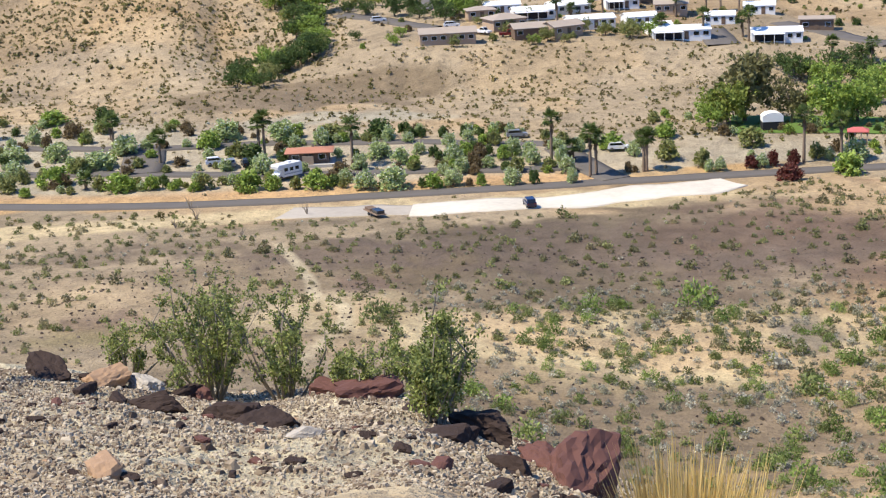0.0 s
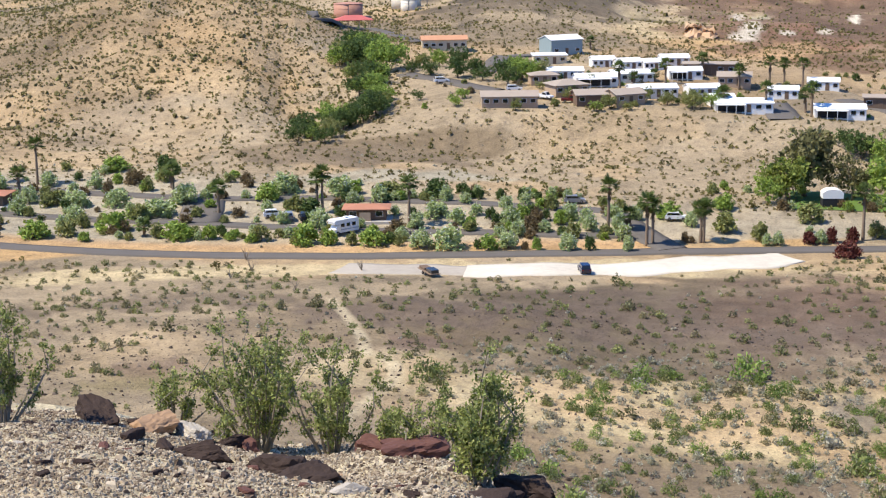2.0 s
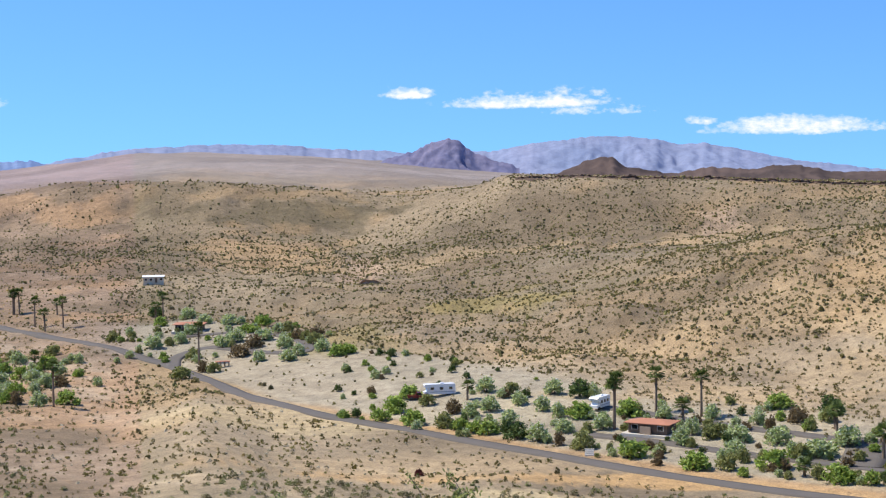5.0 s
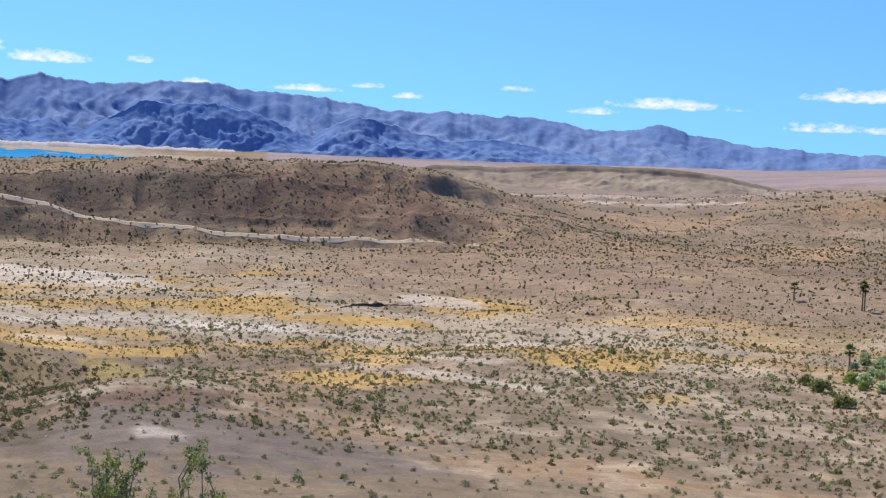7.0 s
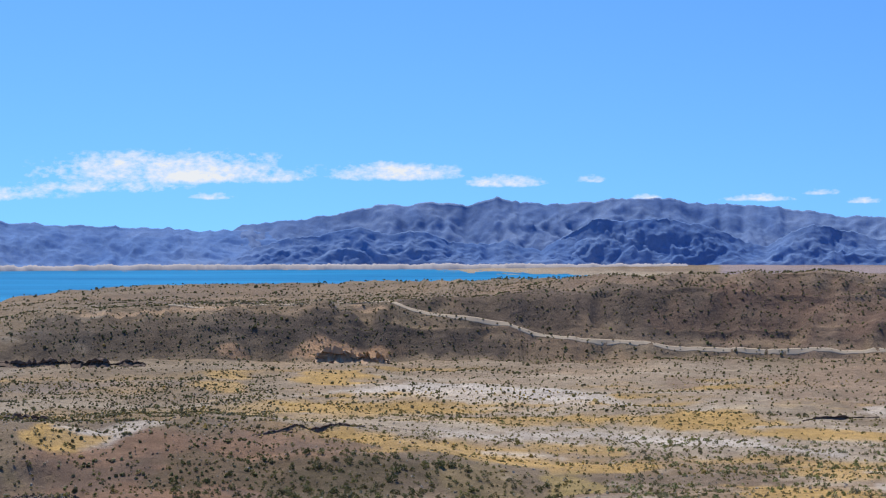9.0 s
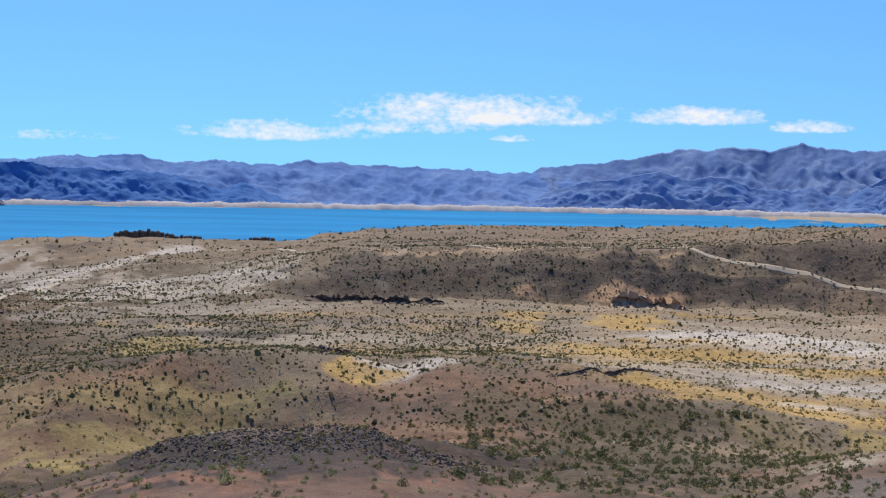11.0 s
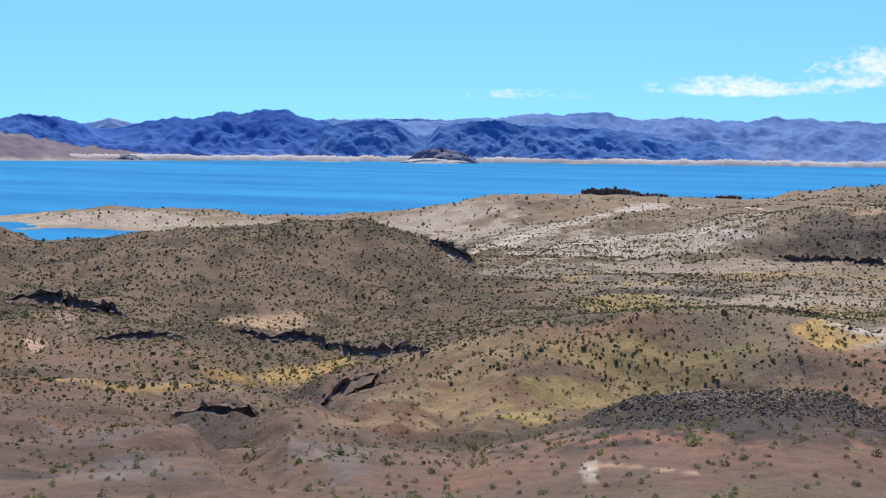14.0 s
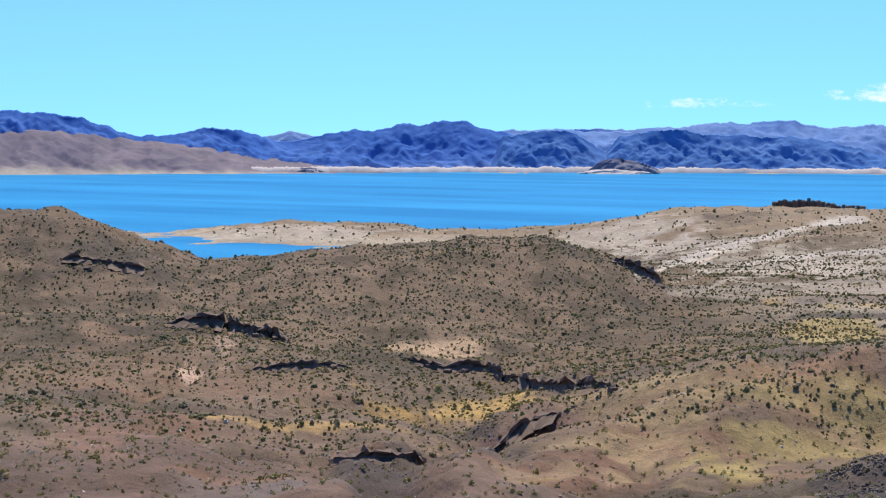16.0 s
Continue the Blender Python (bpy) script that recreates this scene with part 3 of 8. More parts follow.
PATCHES_F = [
    (6.8, 322, 2.2, 7, WHITE, 0.6), (12, 620, 9, 14, YELLOW, 0.6), (-4, 600, 7, 18, YELLOW, 0.5), (8, 660, 10, 12, WHITE, 0.5),
    (84.5, 655, 0.5, 26, WHITE, 1.0), (85.6, 612, 0.4, 16, WHITE, 1.0), (83.9, 590, 0.45, 12, WHITE, 0.9), (84.9, 568, 0.4, 10, WHITE, 0.8),
    (81.0, 640, 2.0, 40, PALE, 0.8), (84.0, 560, 2.6, 22, ORANGE, 0.8), (86.5, 600, 2.0, 40, (0.33, 0.15, 0.10), 0.8),
    (84, 730, 3.2, 40, (0.16, 0.09, 0.065), 0.8), (60, 760, 5, 40, ORANGE, 0.5),
]
PATCHES_G = [
    (46, 700, 9, 150, (0.24, 0.19, 0.14), 0.65), (57, 650, 7, 90, (0.25, 0.2, 0.145), 0.5), (23, 1020, 9, 80, (0.30, 0.24, 0.18), 0.4),
    (42, 1100, 4, 160, BROWN, 0.4), (43, 760, 5, 50, TAN_SOIL, 0.5),
]
PATCHES = PATCHES_A + PATCHES_B + PATCHES_C + PATCHES_D + PATCHES_E + PATCHES_F + PATCHES_G


FOOTPATH = [(69.0, 250), (69.2, 244), (69.5, 236), (69.78, 229), (70.05, 220), (70.1, 214), (70.2, 208.5), (70.9, 205.5), (71.25, 201), (71.31, 196.5), (71.1, 191), (70.6, 186), (69.6, 177), (68.9, 168)]


# the dark mound with its rusty foot, and the umber slopes under it
FIRM = [(-13, 286, 9, 12, (0.24, 0.13, 0.088), 0.75), (-25, 300, 6, 14, (0.20, 0.13, 0.095), 0.6), (-15.5, 317, 6.5, 17, (0.10, 0.08, 0.07), 0.92), (-3, 300, 7, 14, (0.22, 0.15, 0.11), 0.6),
        (-40, 345, 11, 36, (0.14, 0.098, 0.074), 0.85), (-47, 330, 8, 50, (0.135, 0.092, 0.072), 0.7), (-42, 298, 13, 24, (0.135, 0.092, 0.07), 0.85), (87.5, 245, 5, 38, (0.16, 0.11, 0.09), 0.7), (-38, 430, 9, 50, (0.17, 0.125, 0.09), 0.5), (13, 960, 12, 90, (0.20, 0.15, 0.11), 0.55)]


# earths with a firm outline, landform by landform, in the same terms
BLACKISH, UMBER, RED_EARTH, CHALK = (0.058, 0.049, 0.044), (0.145, 0.095, 0.071), (0.165, 0.1, 0.07), (0.43, 0.40, 0.345)
MOSS, GOLD, PINK, SAND = (0.265, 0.21, 0.088), (0.385, 0.265, 0.098), (0.42, 0.30, 0.225), (0.40, 0.29, 0.185)
PLUM, SLATE, PALE_GREY, RUST_SAND = (0.155, 0.098, 0.09), (0.155, 0.135, 0.12), (0.335, 0.30, 0.245), (0.44, 0.285, 0.165)
OLIVE_EARTH, TAUPE, GREY_UMBER = (0.092, 0.077, 0.048), (0.20, 0.15, 0.108), (0.138, 0.102, 0.083)
RUST_EARTH, DARK_UMBER, DARK_SLATE = (0.155, 0.088, 0.053), (0.098, 0.071, 0.055), (0.112, 0.098, 0.09)
WHITE_ROCK = (0.58, 0.50, 0.43)
LAKE_SOILS = [
    (-14.5, 300, 8.7, 26, BLACKISH, 0.95), (-19.9, 300, 3.5, 20, BLACKISH, 0.95), (-9.1, 338, 3.5, 34, BLACKISH, 0.85),
    (-16.5, 256, 10.8, 15, UMBER, 0.8), (-7.3, 284, 5.2, 47, UMBER, 0.6), (-10.7, 261, 2.5, 4, RED_EARTH, 0.6), (-22.2, 260, 0.25, 6, CHALK, 0.6),
    (-22.3, 253, 0.35, 8, CHALK, 0.5), (-23.2, 409, 2.3, 13, MOSS, 0.75), (-24.5, 385, 1.7, 15, MOSS, 0.9), (-20.5, 437, 3.1, 8, MOSS, 0.45),
    (-13.9, 466, 1.0, 15, GOLD, 1), (-12.1, 465, 1.1, 7, CHALK, 0.75), (-22.8, 742, 0.6, 12, GOLD, 0.5), (-19.5, 723, 0.9, 14, GOLD, 0.5),
]
LAKE2_SOILS = [
    (-16.3, 760, 1.2, 22, GOLD, 0.6), (-20.8, 635, 1.4, 80, MOSS, 0.8), (-18.6, 696, 4.2, 18, BLACKISH, 0.55), (-22.9, 481, 1.5, 20, BLACKISH, 0.6),
    (-42.3, 518, 0.4, 13, PINK, 0.9), (-41.2, 562, 0.3, 46, PINK, 0.5), (-34.0, 584, 1.4, 20, SAND, 0.7), (-32.6, 489, 2.0, 14, GOLD, 0.95),
    (-38.6, 447, 2.5, 4, GOLD, 0.6), (-36.0, 379, 1.4, 33, BLACKISH, 0.85), (-32.9, 455, 1.4, 6, BLACKISH, 0.85), (-30.7, 443, 1.7, 16, PLUM, 0.85),
    (-31.5, 307, 1.6, 39, SLATE, 0.8), (-39.4, 281, 2.5, 17, SLATE, 0.9), (-40.4, 381, 2.3, 28, RED_EARTH, 0.6), (-44.1, 399, 2.4, 38, RED_EARTH, 0.6),
]
SHORE_SOILS = [
    (-45.5, 725, 2.1, 28, BLACKISH, 0.45), (-39.7, 1441, 3.9, 61, PALE_GREY, 0.8), (-40.5, 1378, 1.5, 30, BLACKISH, 0.6),
    (-28.3, 1272, 2.6, 75, PALE_GREY, 0.8), (-26.1, 1150, 1.7, 71, PALE_GREY, 0.8), (-22.4, 945, 2.7, 50, PALE_GREY, 0.8),
    (-19.0, 906, 2.5, 26, PALE_GREY, 0.8), (-23.7, 766, 2.5, 26, PALE_GREY, 0.5), (-19.6, 822, 3.8, 36, PALE_GREY, 0.5),
    (-5.5, 886, 3.1, 15, BLACKISH, 0.6), (-11.5, 886, 4.1, 25, BLACKISH, 0.35), (-16.6, 747, 6.2, 20, SLATE, 0.6), (-7.4, 771, 1.2, 19, GOLD, 0.7),
    (-3.6, 770, 0.8, 28, GOLD, 0.8), (-4.5, 864, 0.8, 12, RUST_SAND, 0.8),
]
RIDGE_SOILS = [
    # blackish flanks: part dark earth, part the slope's backlit shade put into colour
    (-9.9, 881, 6.8, 31, BLACKISH, 0.5), (7.6, 915, 9.5, 26, BLACKISH, 0.6), (14.0, 935, 4.0, 30, UMBER, 0.6), (-1.9, 877, 4.6, 11, BLACKISH, 0.7), (12.6, 916, 4.1, 29, UMBER, 0.4),
    (-3.7, 868, 1.3, 7, RUST_SAND, 1), (-7.5, 865, 0.6, 7, RUST_SAND, 0.6), (-3.8, 760, 1.4, 42, GOLD, 0.9), (-7.9, 741, 1.0, 22, GOLD, 0.7),
    (-0.0, 718, 3.5, 23, CHALK, 0.8), (3.3, 685, 3.5, 18, CHALK, 0.7), (-12.3, 474, 1.7, 16, CHALK, 0.8), (-3.8, 506, 1.9, 7, GOLD, 0.9),
    (-13.9, 461, 1.6, 6, GOLD, 0.9), (9.6, 609, 2.1, 28, GOLD, 0.85), (2.4, 594, 2.3, 21, GOLD, 0.7),
]
WASH_SOILS = [
    (13.8, 572, 2.7, 11, GOLD, 0.8), (4.5, 478, 3.1, 13, GOLD, 0.8), (14.2, 475, 1.9, 31, GOLD, 0.8), (6.3, 564, 2.7, 11, CHALK, 0.7),
    (0.8, 490, 3.1, 8, CHALK, 0.6), (-4.6, 431, 6.8, 16, OLIVE_EARTH, 0.7), (1.4, 439, 2.0, 20, MOSS, 0.3), (0.0, 488, 4.3, 20, GOLD, 0.85),
    (5.3, 521, 1.9, 13, GOLD, 0.8), (13.6, 575, 2.5, 9, GOLD, 0.9), (18.1, 630, 1.9, 31, GOLD, 0.9), (9.5, 608, 1.9, 25, GOLD, 0.8),
    (13.1, 417, 2.7, 25, GOLD, 0.95), (22.6, 480, 3.1, 24, GOLD, 0.95), (25.2, 408, 1.2, 12, GOLD, 0.7),
]
WASH2_SOILS = [
    (4.8, 443, 1.1, 29, MOSS, 0.9), (-4.0, 648, 2.1, 26, GOLD, 0.7), (4.1, 480, 3.9, 7, GOLD, 0.7), (4.5, 703, 2.5, 25, CHALK, 0.9),
    (9.1, 552, 3.1, 10, CHALK, 0.9), (3.5, 497, 2.3, 4, CHALK, 0.7), (2.5, 541, 2.5, 10, CHALK, 0.7), (16.5, 645, 1.4, 16, CHALK, 0.7),
    (19.6, 529, 2.3, 4, CHALK, 0.8), (17.6, 468, 1.9, 10, CHALK, 0.7), (6.3, 316, 3.7, 10, UMBER, 0.85), (8, 276, 9, 30, SLATE, 0.75),
    (6.6, 274, 0.9, 5, CHALK, 0.7), (-3.3, 338, 5.0, 86, OLIVE_EARTH, 0.75), (1.7, 294, 1.2, 48, OLIVE_EARTH, 0.5),
]
HILL_SOILS = [
    (76.6, 673, 3.9, 63, BLACKISH, 0.8), (82.8, 772, 2.7, 51, UMBER, 0.85), (84.4, 631, 0.40, 30, WHITE_ROCK, 1), (83.8, 569, 0.8, 12, RED_EARTH, 0.7),
    (70.0, 388, 4.1, 10, TAUPE, 0.85), (71.9, 366, 3.7, 8, PALE_GREY, 0.8), (79.5, 406, 3.3, 20, SAND, 0.6), (79.3, 369, 1.0, 9, SAND, 0.9),
    (65.4, 468, 1.9, 20, SAND, 0.6), (64.2, 443, 1.2, 10, SAND, 0.6), (60.1, 455, 4.1, 22, TAUPE, 0.5), (58.1, 530, 3.1, 36, TAUPE, 0.5),
    (58.8, 792, 1.9, 62, SAND, 0.7), (75.6, 642, 4.1, 23, TAUPE, 0.4),
]
NEAR_SOILS = [
    (83.1, 242, 9.3, 18, GREY_UMBER, 0.85), (72.5, 241, 5.4, 11, GREY_UMBER, 0.8), (87.3, 253, 5.2, 13, UMBER, 0.5), (83.7, 181, 5.2, 7, SAND, 0.9),
    (77.7, 192, 2.3, 9, SAND, 0.9), (72.3, 202, 1.4, 9, SAND, 0.8), (86.9, 193, 4.6, 3, SAND, 0.7), (88.8, 190, 1.4, 6, SLATE, 0.7),
    (82.5, 146, 8.5, 22, TAUPE, 0.85), (61.4, 215, 4.1, 14, SAND, 0.45), (62.0, 256, 4.6, 9, GREY_UMBER, 0.6), (62.8, 196, 3.5, 5, MOSS, 0.4),
    (62.0, 206, 1.4, 5, PLUM, 0.5), (72.2, 216, 1.4, 8, PLUM, 0.5), (56.3, 236, 8.3, 6, TAUPE, 0.6),
]
TAN_SOILS = [
    (49.1, 690, 4.3, 107, TAUPE, 0.6), (54.0, 519, 6.6, 20, TAUPE, 0.55), (61.9, 495, 3.5, 21, SAND, 0.5), (65.8, 465, 1.7, 20, SAND, 0.6),
    (50.6, 825, 4.3, 27, SAND, 0.6), (44.2, 1045, 3.3, 34, OLIVE_EARTH, 0.6), (51.6, 597, 2.1, 26, MOSS, 0.7), (45.4, 520, 1.9, 41, MOSS, 0.5),
    (46.1, 826, 0.8, 77, PINK, 0.7), (59.3, 859, 1.0, 28, PINK, 0.6), (42.8, 895, 2.5, 102, RUST_SAND, 0.35), (59.8, 404, 6.2, 10, SAND, 0.7),
    (69.7, 394, 3.7, 16, TAUPE, 0.6), (48.3, 326, 6.8, 17, SAND, 0.6), (63.6, 432, 1.9, 11, SAND, 0.4),
]
HILL_BROWN = (0.235, 0.178, 0.125)
BADLAND_SOILS = [
    (86.5, 640, 4.0, 90, (0.20, 0.115, 0.085), 0.85), (84.5, 560, 2.5, 18, RUST_SAND, 0.7),
    (19, 760, 8, 110, HILL_BROWN, 0.75), (29, 720, 6, 130, HILL_BROWN, 0.7), (-34.5, 398, 3.0, 26, BLACKISH, 0.6),
    (87.5, 570, 4.0, 45, RED_EARTH, 0.7),
    (87.5, 528, 2.1, 22, RED_EARTH, 0.85), (85.5, 567, 1.7, 21, RUST_SAND, 0.7), (87.7, 687, 3.3, 64, UMBER, 0.9), (85.6, 619, 0.35, 11, WHITE_ROCK, 1), (84.0, 601, 0.40, 8, WHITE_ROCK, 1), (83.8, 681, 0.25, 16, WHITE_ROCK, 1),
    (86.9, 632, 0.40, 12, WHITE_ROCK, 1), (87.9, 694, 0.25, 15, WHITE_ROCK, 1), (82.7, 699, 1.2, 40, UMBER, 0.7), (82.5, 616, 1.2, 16, RED_EARTH, 0.6), (-43.1, 358, 3.3, 68, UMBER, 0.8), (-39.8, 433, 2.6, 19, UMBER, 0.4)
]
NORTH_SOILS = [
    (-40.5, 300, 5.5, 24, DARK_UMBER, 0.85), (-41.5, 390, 3.6, 26, DARK_UMBER, 0.8), (-42.2, 345, 1.8, 14, RUST_EARTH, 0.75), (-39.5, 345, 2.2, 12, DARK_SLATE, 0.7),
    (-37.4, 315, 2.0, 14, UMBER, 0.55), (-42.6, 278, 1.4, 7, BLACKISH, 0.85), (-39.3, 288, 1.4, 6, DARK_SLATE, 0.8), (-38.5, 258, 5.5, 9, DARK_UMBER, 0.75),
    (-43.0, 425, 1.6, 14, RUST_EARTH, 0.5), (-46.5, 350, 3.0, 40, DARK_UMBER, 0.8), (-46.5, 290, 3.0, 20, DARK_UMBER, 0.8),
]
SOILS = BADLAND_SOILS + LAKE_SOILS + LAKE2_SOILS + SHORE_SOILS + RIDGE_SOILS + WASH_SOILS + WASH2_SOILS + HILL_SOILS + NEAR_SOILS + TAN_SOILS + NORTH_SOILS


# narrow bands of earth: a line of (heading, distance), half its depth in metres, colour, strength
BANDS = [
    ([(17, 1650), (22, 1640), (30, 1650)], 28, CHALK, 0.5),
    ([(17, 1550), (24, 1560), (30, 1550)], 24, SLATE, 0.6),
    ([(21.5, 1450), (27.5, 1455)], 14, CHALK, 0.8),
    ([(-27.4, 754), (-26.3, 989), (-25.2, 1032), (-23.7, 1098), (-22.4, 1127), (-20.9, 1217), (-19.6, 1239)], 38, CHALK, 0.75),
    ([(-26.1, 798), (-24.6, 950), (-23.3, 978), (-21.8, 997), (-20.5, 997), (-18.6, 966), (-16.5, 884)], 11, CHALK, 0.65),
    ([(-25.0, 773), (-22.9, 904), (-20.5, 932), (-17.7, 870)], 10, PALE_GREY, 0.7),
    ([(-22.3, 679), (-19.5, 697), (-16.8, 690)], 10, BLACKISH, 0.7),
    ([(-25.0, 1305), (-23.3, 1302), (-21.5, 1372)], 10, BLACKISH, 0.6),
    ([(0.0, 514), (2.5, 551), (5.3, 564), (8.2, 559), (10.3, 552), (12.4, 531), (14.5, 526)], 5, CHALK, 0.85),
    ([(-6.0, 685), (-4.0, 710), (-2.0, 714), (0.6, 698)], 3, CHALK, 0.6),
    ([(15.6, 438), (18.7, 416), (20.7, 399)], 8, CHALK, 0.6),
    ([(-2.1, 711), (0.4, 735), (2.4, 699), (5.5, 691)], 11, CHALK, 0.7),
    ([(-15.8, 1040), (-12.9, 913), (-9.9, 915), (-7.0, 923), (-3.8, 929), (-2.1, 910)], 3, SAND, 0.8),
    ([(-22.2, 262), (-20.4, 254), (-18.4, 250)], 2, SAND, 0.7),
    ([(59.3, 818), (61.8, 852), (64.7, 592)], 40, SAND, 0.5),
]


def soil(x, y, z):
    az, r = np.degrees(np.arctan2(x, y)), np.hypot(x, y)
    # turned and bent, so that the noise keeps no straight lines
    u = 0.8 * x - 0.6 * y + 14 * fractal(x / 31, y / 31, 3, 5)
    v = 0.6 * x + 0.8 * y + 14 * fractal(x / 31 + 50, y / 31, 3, 6)
    wob = np.where(r < 300, fractal(u / 13, v / 13, 4, 43), fractal(u / 30, v / 30, 4, 41))
    c = np.empty((len(x), 3))
    west = np.clip((az - 30 + (wob - 0.5) * 30) / 16, 0, 1) * np.clip((175 - az) / 60, 0, 1)
    base = np.array(GREY) * 1.05 + (np.array(TAN_SOIL) - np.array(GREY) * 1.05) * west[:, None]
    base = base * (1 - 0.6 * np.clip((-14 - az) / 12, 0, 1) * np.clip((1250 - r) / 200, 0, 1))[:, None]
    base = base * (1 - 0.17 * np.clip((0 - az) / 10, 0, 1) * np.clip((460 - r) / 60, 0, 1) - 0.2 * np.clip((az - 34) / 4, 0, 1) * np.clip((68 - az) / 4, 0, 1) * np.clip((r - 480) / 80, 0, 1))[:, None]
    tone = fractal(u / 90, v / 90, 4, 51)[:, None]
    mottle = fractal(u / 19, v / 19, 4, 53)[:, None]
    c[:] = base * (0.62 + 0.42 * tone + 0.34 * mottle)
    lake_side = np.clip((2 - az) / 8, 0, 1) * np.clip((560 - r) / 80, 0, 1)
    c = c + (np.array(RUST) - c) * (np.clip((fractal(u / 60 + 20, v / 60, 4, 63) - 0.5) * 5, 0, 0.6) * lake_side)[:, None]
    c = c + (np.array((0.11, 0.09, 0.075)) - c) * (np.clip((fractal(u / 15 + 40, v / 15, 4, 64) - 0.53) * 5, 0, 0.5) * lake_side)[:, None]
    c = c + (np.array(ORANGE) - c) * (np.clip((fractal(u / 55, v / 55, 3, 61) - 0.52) * 4, 0, 0.38) * np.interp(az, [0, 36], [0.3, 1.0]))[:, None]
    c = c + (np.array(DARK) - c) * np.clip((fractal(u / 120 + 5, v / 120, 4, 66) - 0.56) * 4, 0, 0.5)[:, None]
    # patches wander and fade on the open land, and keep to their place by the camp and the brow
    wild = np.maximum(np.clip((40 - az) / 5, 0, 1) * np.clip((r - 60) / 60, 0, 1), 0.2 * np.clip((r - 430) / 60, 0, 1))
    bend = ((fractal(u / 70, v / 70, 4, 81) - 0.5) * 10 + (fractal(u / 20, v / 20, 3, 82) - 0.5) * 8) * wild
    wob = wob + wild * (fractal(u / 8, v / 8, 3, 88) - 0.5) * 1.3
    swell = 1 + (fractal(u / 110 + 9, v / 110, 3, 83) - 0.5) * 0.22 * wild
    hard = 2.4 - 0.9 * wild
    spots = 1 - wild * (1 - np.clip((fractal(u / 11, v / 11, 4, 87) - 0.30) * 3.2, 0, 1))
    for h, d, w, dep, colour, k in PATCHES:
        q = np.hypot((az + bend - h) / w, (r * swell - d) / dep)
        m = np.clip((1.2 - q + (wob - 0.5) * 2.2) * hard, 0, 1) * k * spots
        c = c + (np.array(colour) - c) * m[:, None]
    for h, d, w, dep, colour, k in FIRM:
        q = np.hypot((az - h) / w, (r - d) / dep)
        c = c + (np.array(colour) - c) * (np.clip((1.2 - q + (wob - 0.5) * 0.9) * 2.0, 0, 1) * k)[:, None]
    # the cut bank above the road, and the raked grey camp ground
    edge = np.interp(az, [38.3, 39.2, 42.7, 46.8, 52.3, 57.5, 62.7, 68.6, 79.2, 83.4, 89.5], [517, 501, 420, 382, 345, 318, 305, 298, 298, 301, 310])
    on = np.clip((az - 43) / 2, 0, 1) * np.clip((82 - az) / 2, 0, 1)
    c = c + (np.array((0.37, 0.33, 0.275)) - c) * ((1 - camp_calm(x, y)) * 0.75 * (r > edge + 8))[:, None]
    bank = on * np.clip(1.15 - np.abs(r - edge - 7) / 4 + (wob - 0.5) * 1.4, 0, 1)
    c = c + (np.array((0.46, 0.29, 0.165)) - c) * (bank * 0.9)[:, None]
    # dry washes with straw-coloured grass and pale silt, in streaks across the valley floor
    streak = fractal(az * r / 9000.0, r / 26.0, 4, 71)
    zone = np.clip((az + 25) / 5, 0, 1) * np.clip((33 - az) / 6, 0, 1) * np.clip((r - 470) / 60, 0, 1) * np.clip((860 - r) / 80, 0, 1)
    zone = zone * (1 - np.clip((az - 10) / 5, 0, 1) * np.clip((r - 580 - 40 * (wob - 0.5)) / 60, 0, 1))
    c = c + (np.array((0.44, 0.38, 0.285)) - c) * (zone * np.interp(az, [-8, 4], [0.1, 0.35]))[:, None]
    c = c + (np.array(YELLOW) - c) * (np.clip((streak - 0.54) * 12, 0, 1) * 0.65 * zone * np.interp(az, [-10, -3], [0.2, 1.0]))[:, None]
    c = c + (np.array(WHITE) - c) * (np.clip((0.42 - streak) * 12, 0, 1) * zone * np.interp(az, [-8, 4], [0.35, 0.55]))[:, None]
    rag = np.where(r < 330, fractal(u / 5, v / 5, 4, 201), fractal(u / 15, v / 15, 4, 203))
    for h, d, w, dep, colour, k in SOILS:
        q = np.hypot((az - h) / w, (r - d) / dep)
        c = c + (np.array(colour) * (0.72 + 0.56 * mottle) - c) * (np.clip((1.12 - q + (rag - 0.5) * 1.9) * 3.6, 0, 1) * k)[:, None]
    for line, dep, colour, k in BANDS:
        h, d = np.array(sorted(line)).T
        q = np.abs(r - np.interp(az, h, d)) / dep + 8 * np.maximum(np.maximum(h[0] - az, az - h[-1]), 0)
        c = c + (np.array(colour) * (0.72 + 0.56 * mottle) - c) * (np.clip((1.1 - q + (rag - 0.5) * 1.3) * 2.4, 0, 1) * k)[:, None]
    # browner gravel over the tan hills behind the camp
    c = c * (1 - 0.04 * np.clip((az - 36) / 4, 0, 1) * np.clip((72 - az) / 4, 0, 1) * np.clip((r - 420) / 40, 0, 1) * np.clip((1000 - r) / 60, 0, 1))[:, None]
    # a trodden footpath over the near hill
    sub = np.nonzero((az > 67) & (az < 73.5) & (r > 160) & (r < 256))[0]
    near = np.full(len(sub), 99.0)
    for (h0, d0), (h1, d1) in zip(FOOTPATH[:-1], FOOTPATH[1:]):
        ax, ay, bx, by = math.sin(radians(h0)) * d0, math.cos(radians(h0)) * d0, math.sin(radians(h1)) * d1, math.cos(radians(h1)) * d1
        t = np.clip(((x[sub] - ax) * (bx - ax) + (y[sub] - ay) * (by - ay)) / ((bx - ax) ** 2 + (by - ay) ** 2), 0, 1)
        near = np.minimum(near, np.hypot(x[sub] - ax - t * (bx - ax), y[sub] - ay - t * (by - ay)))
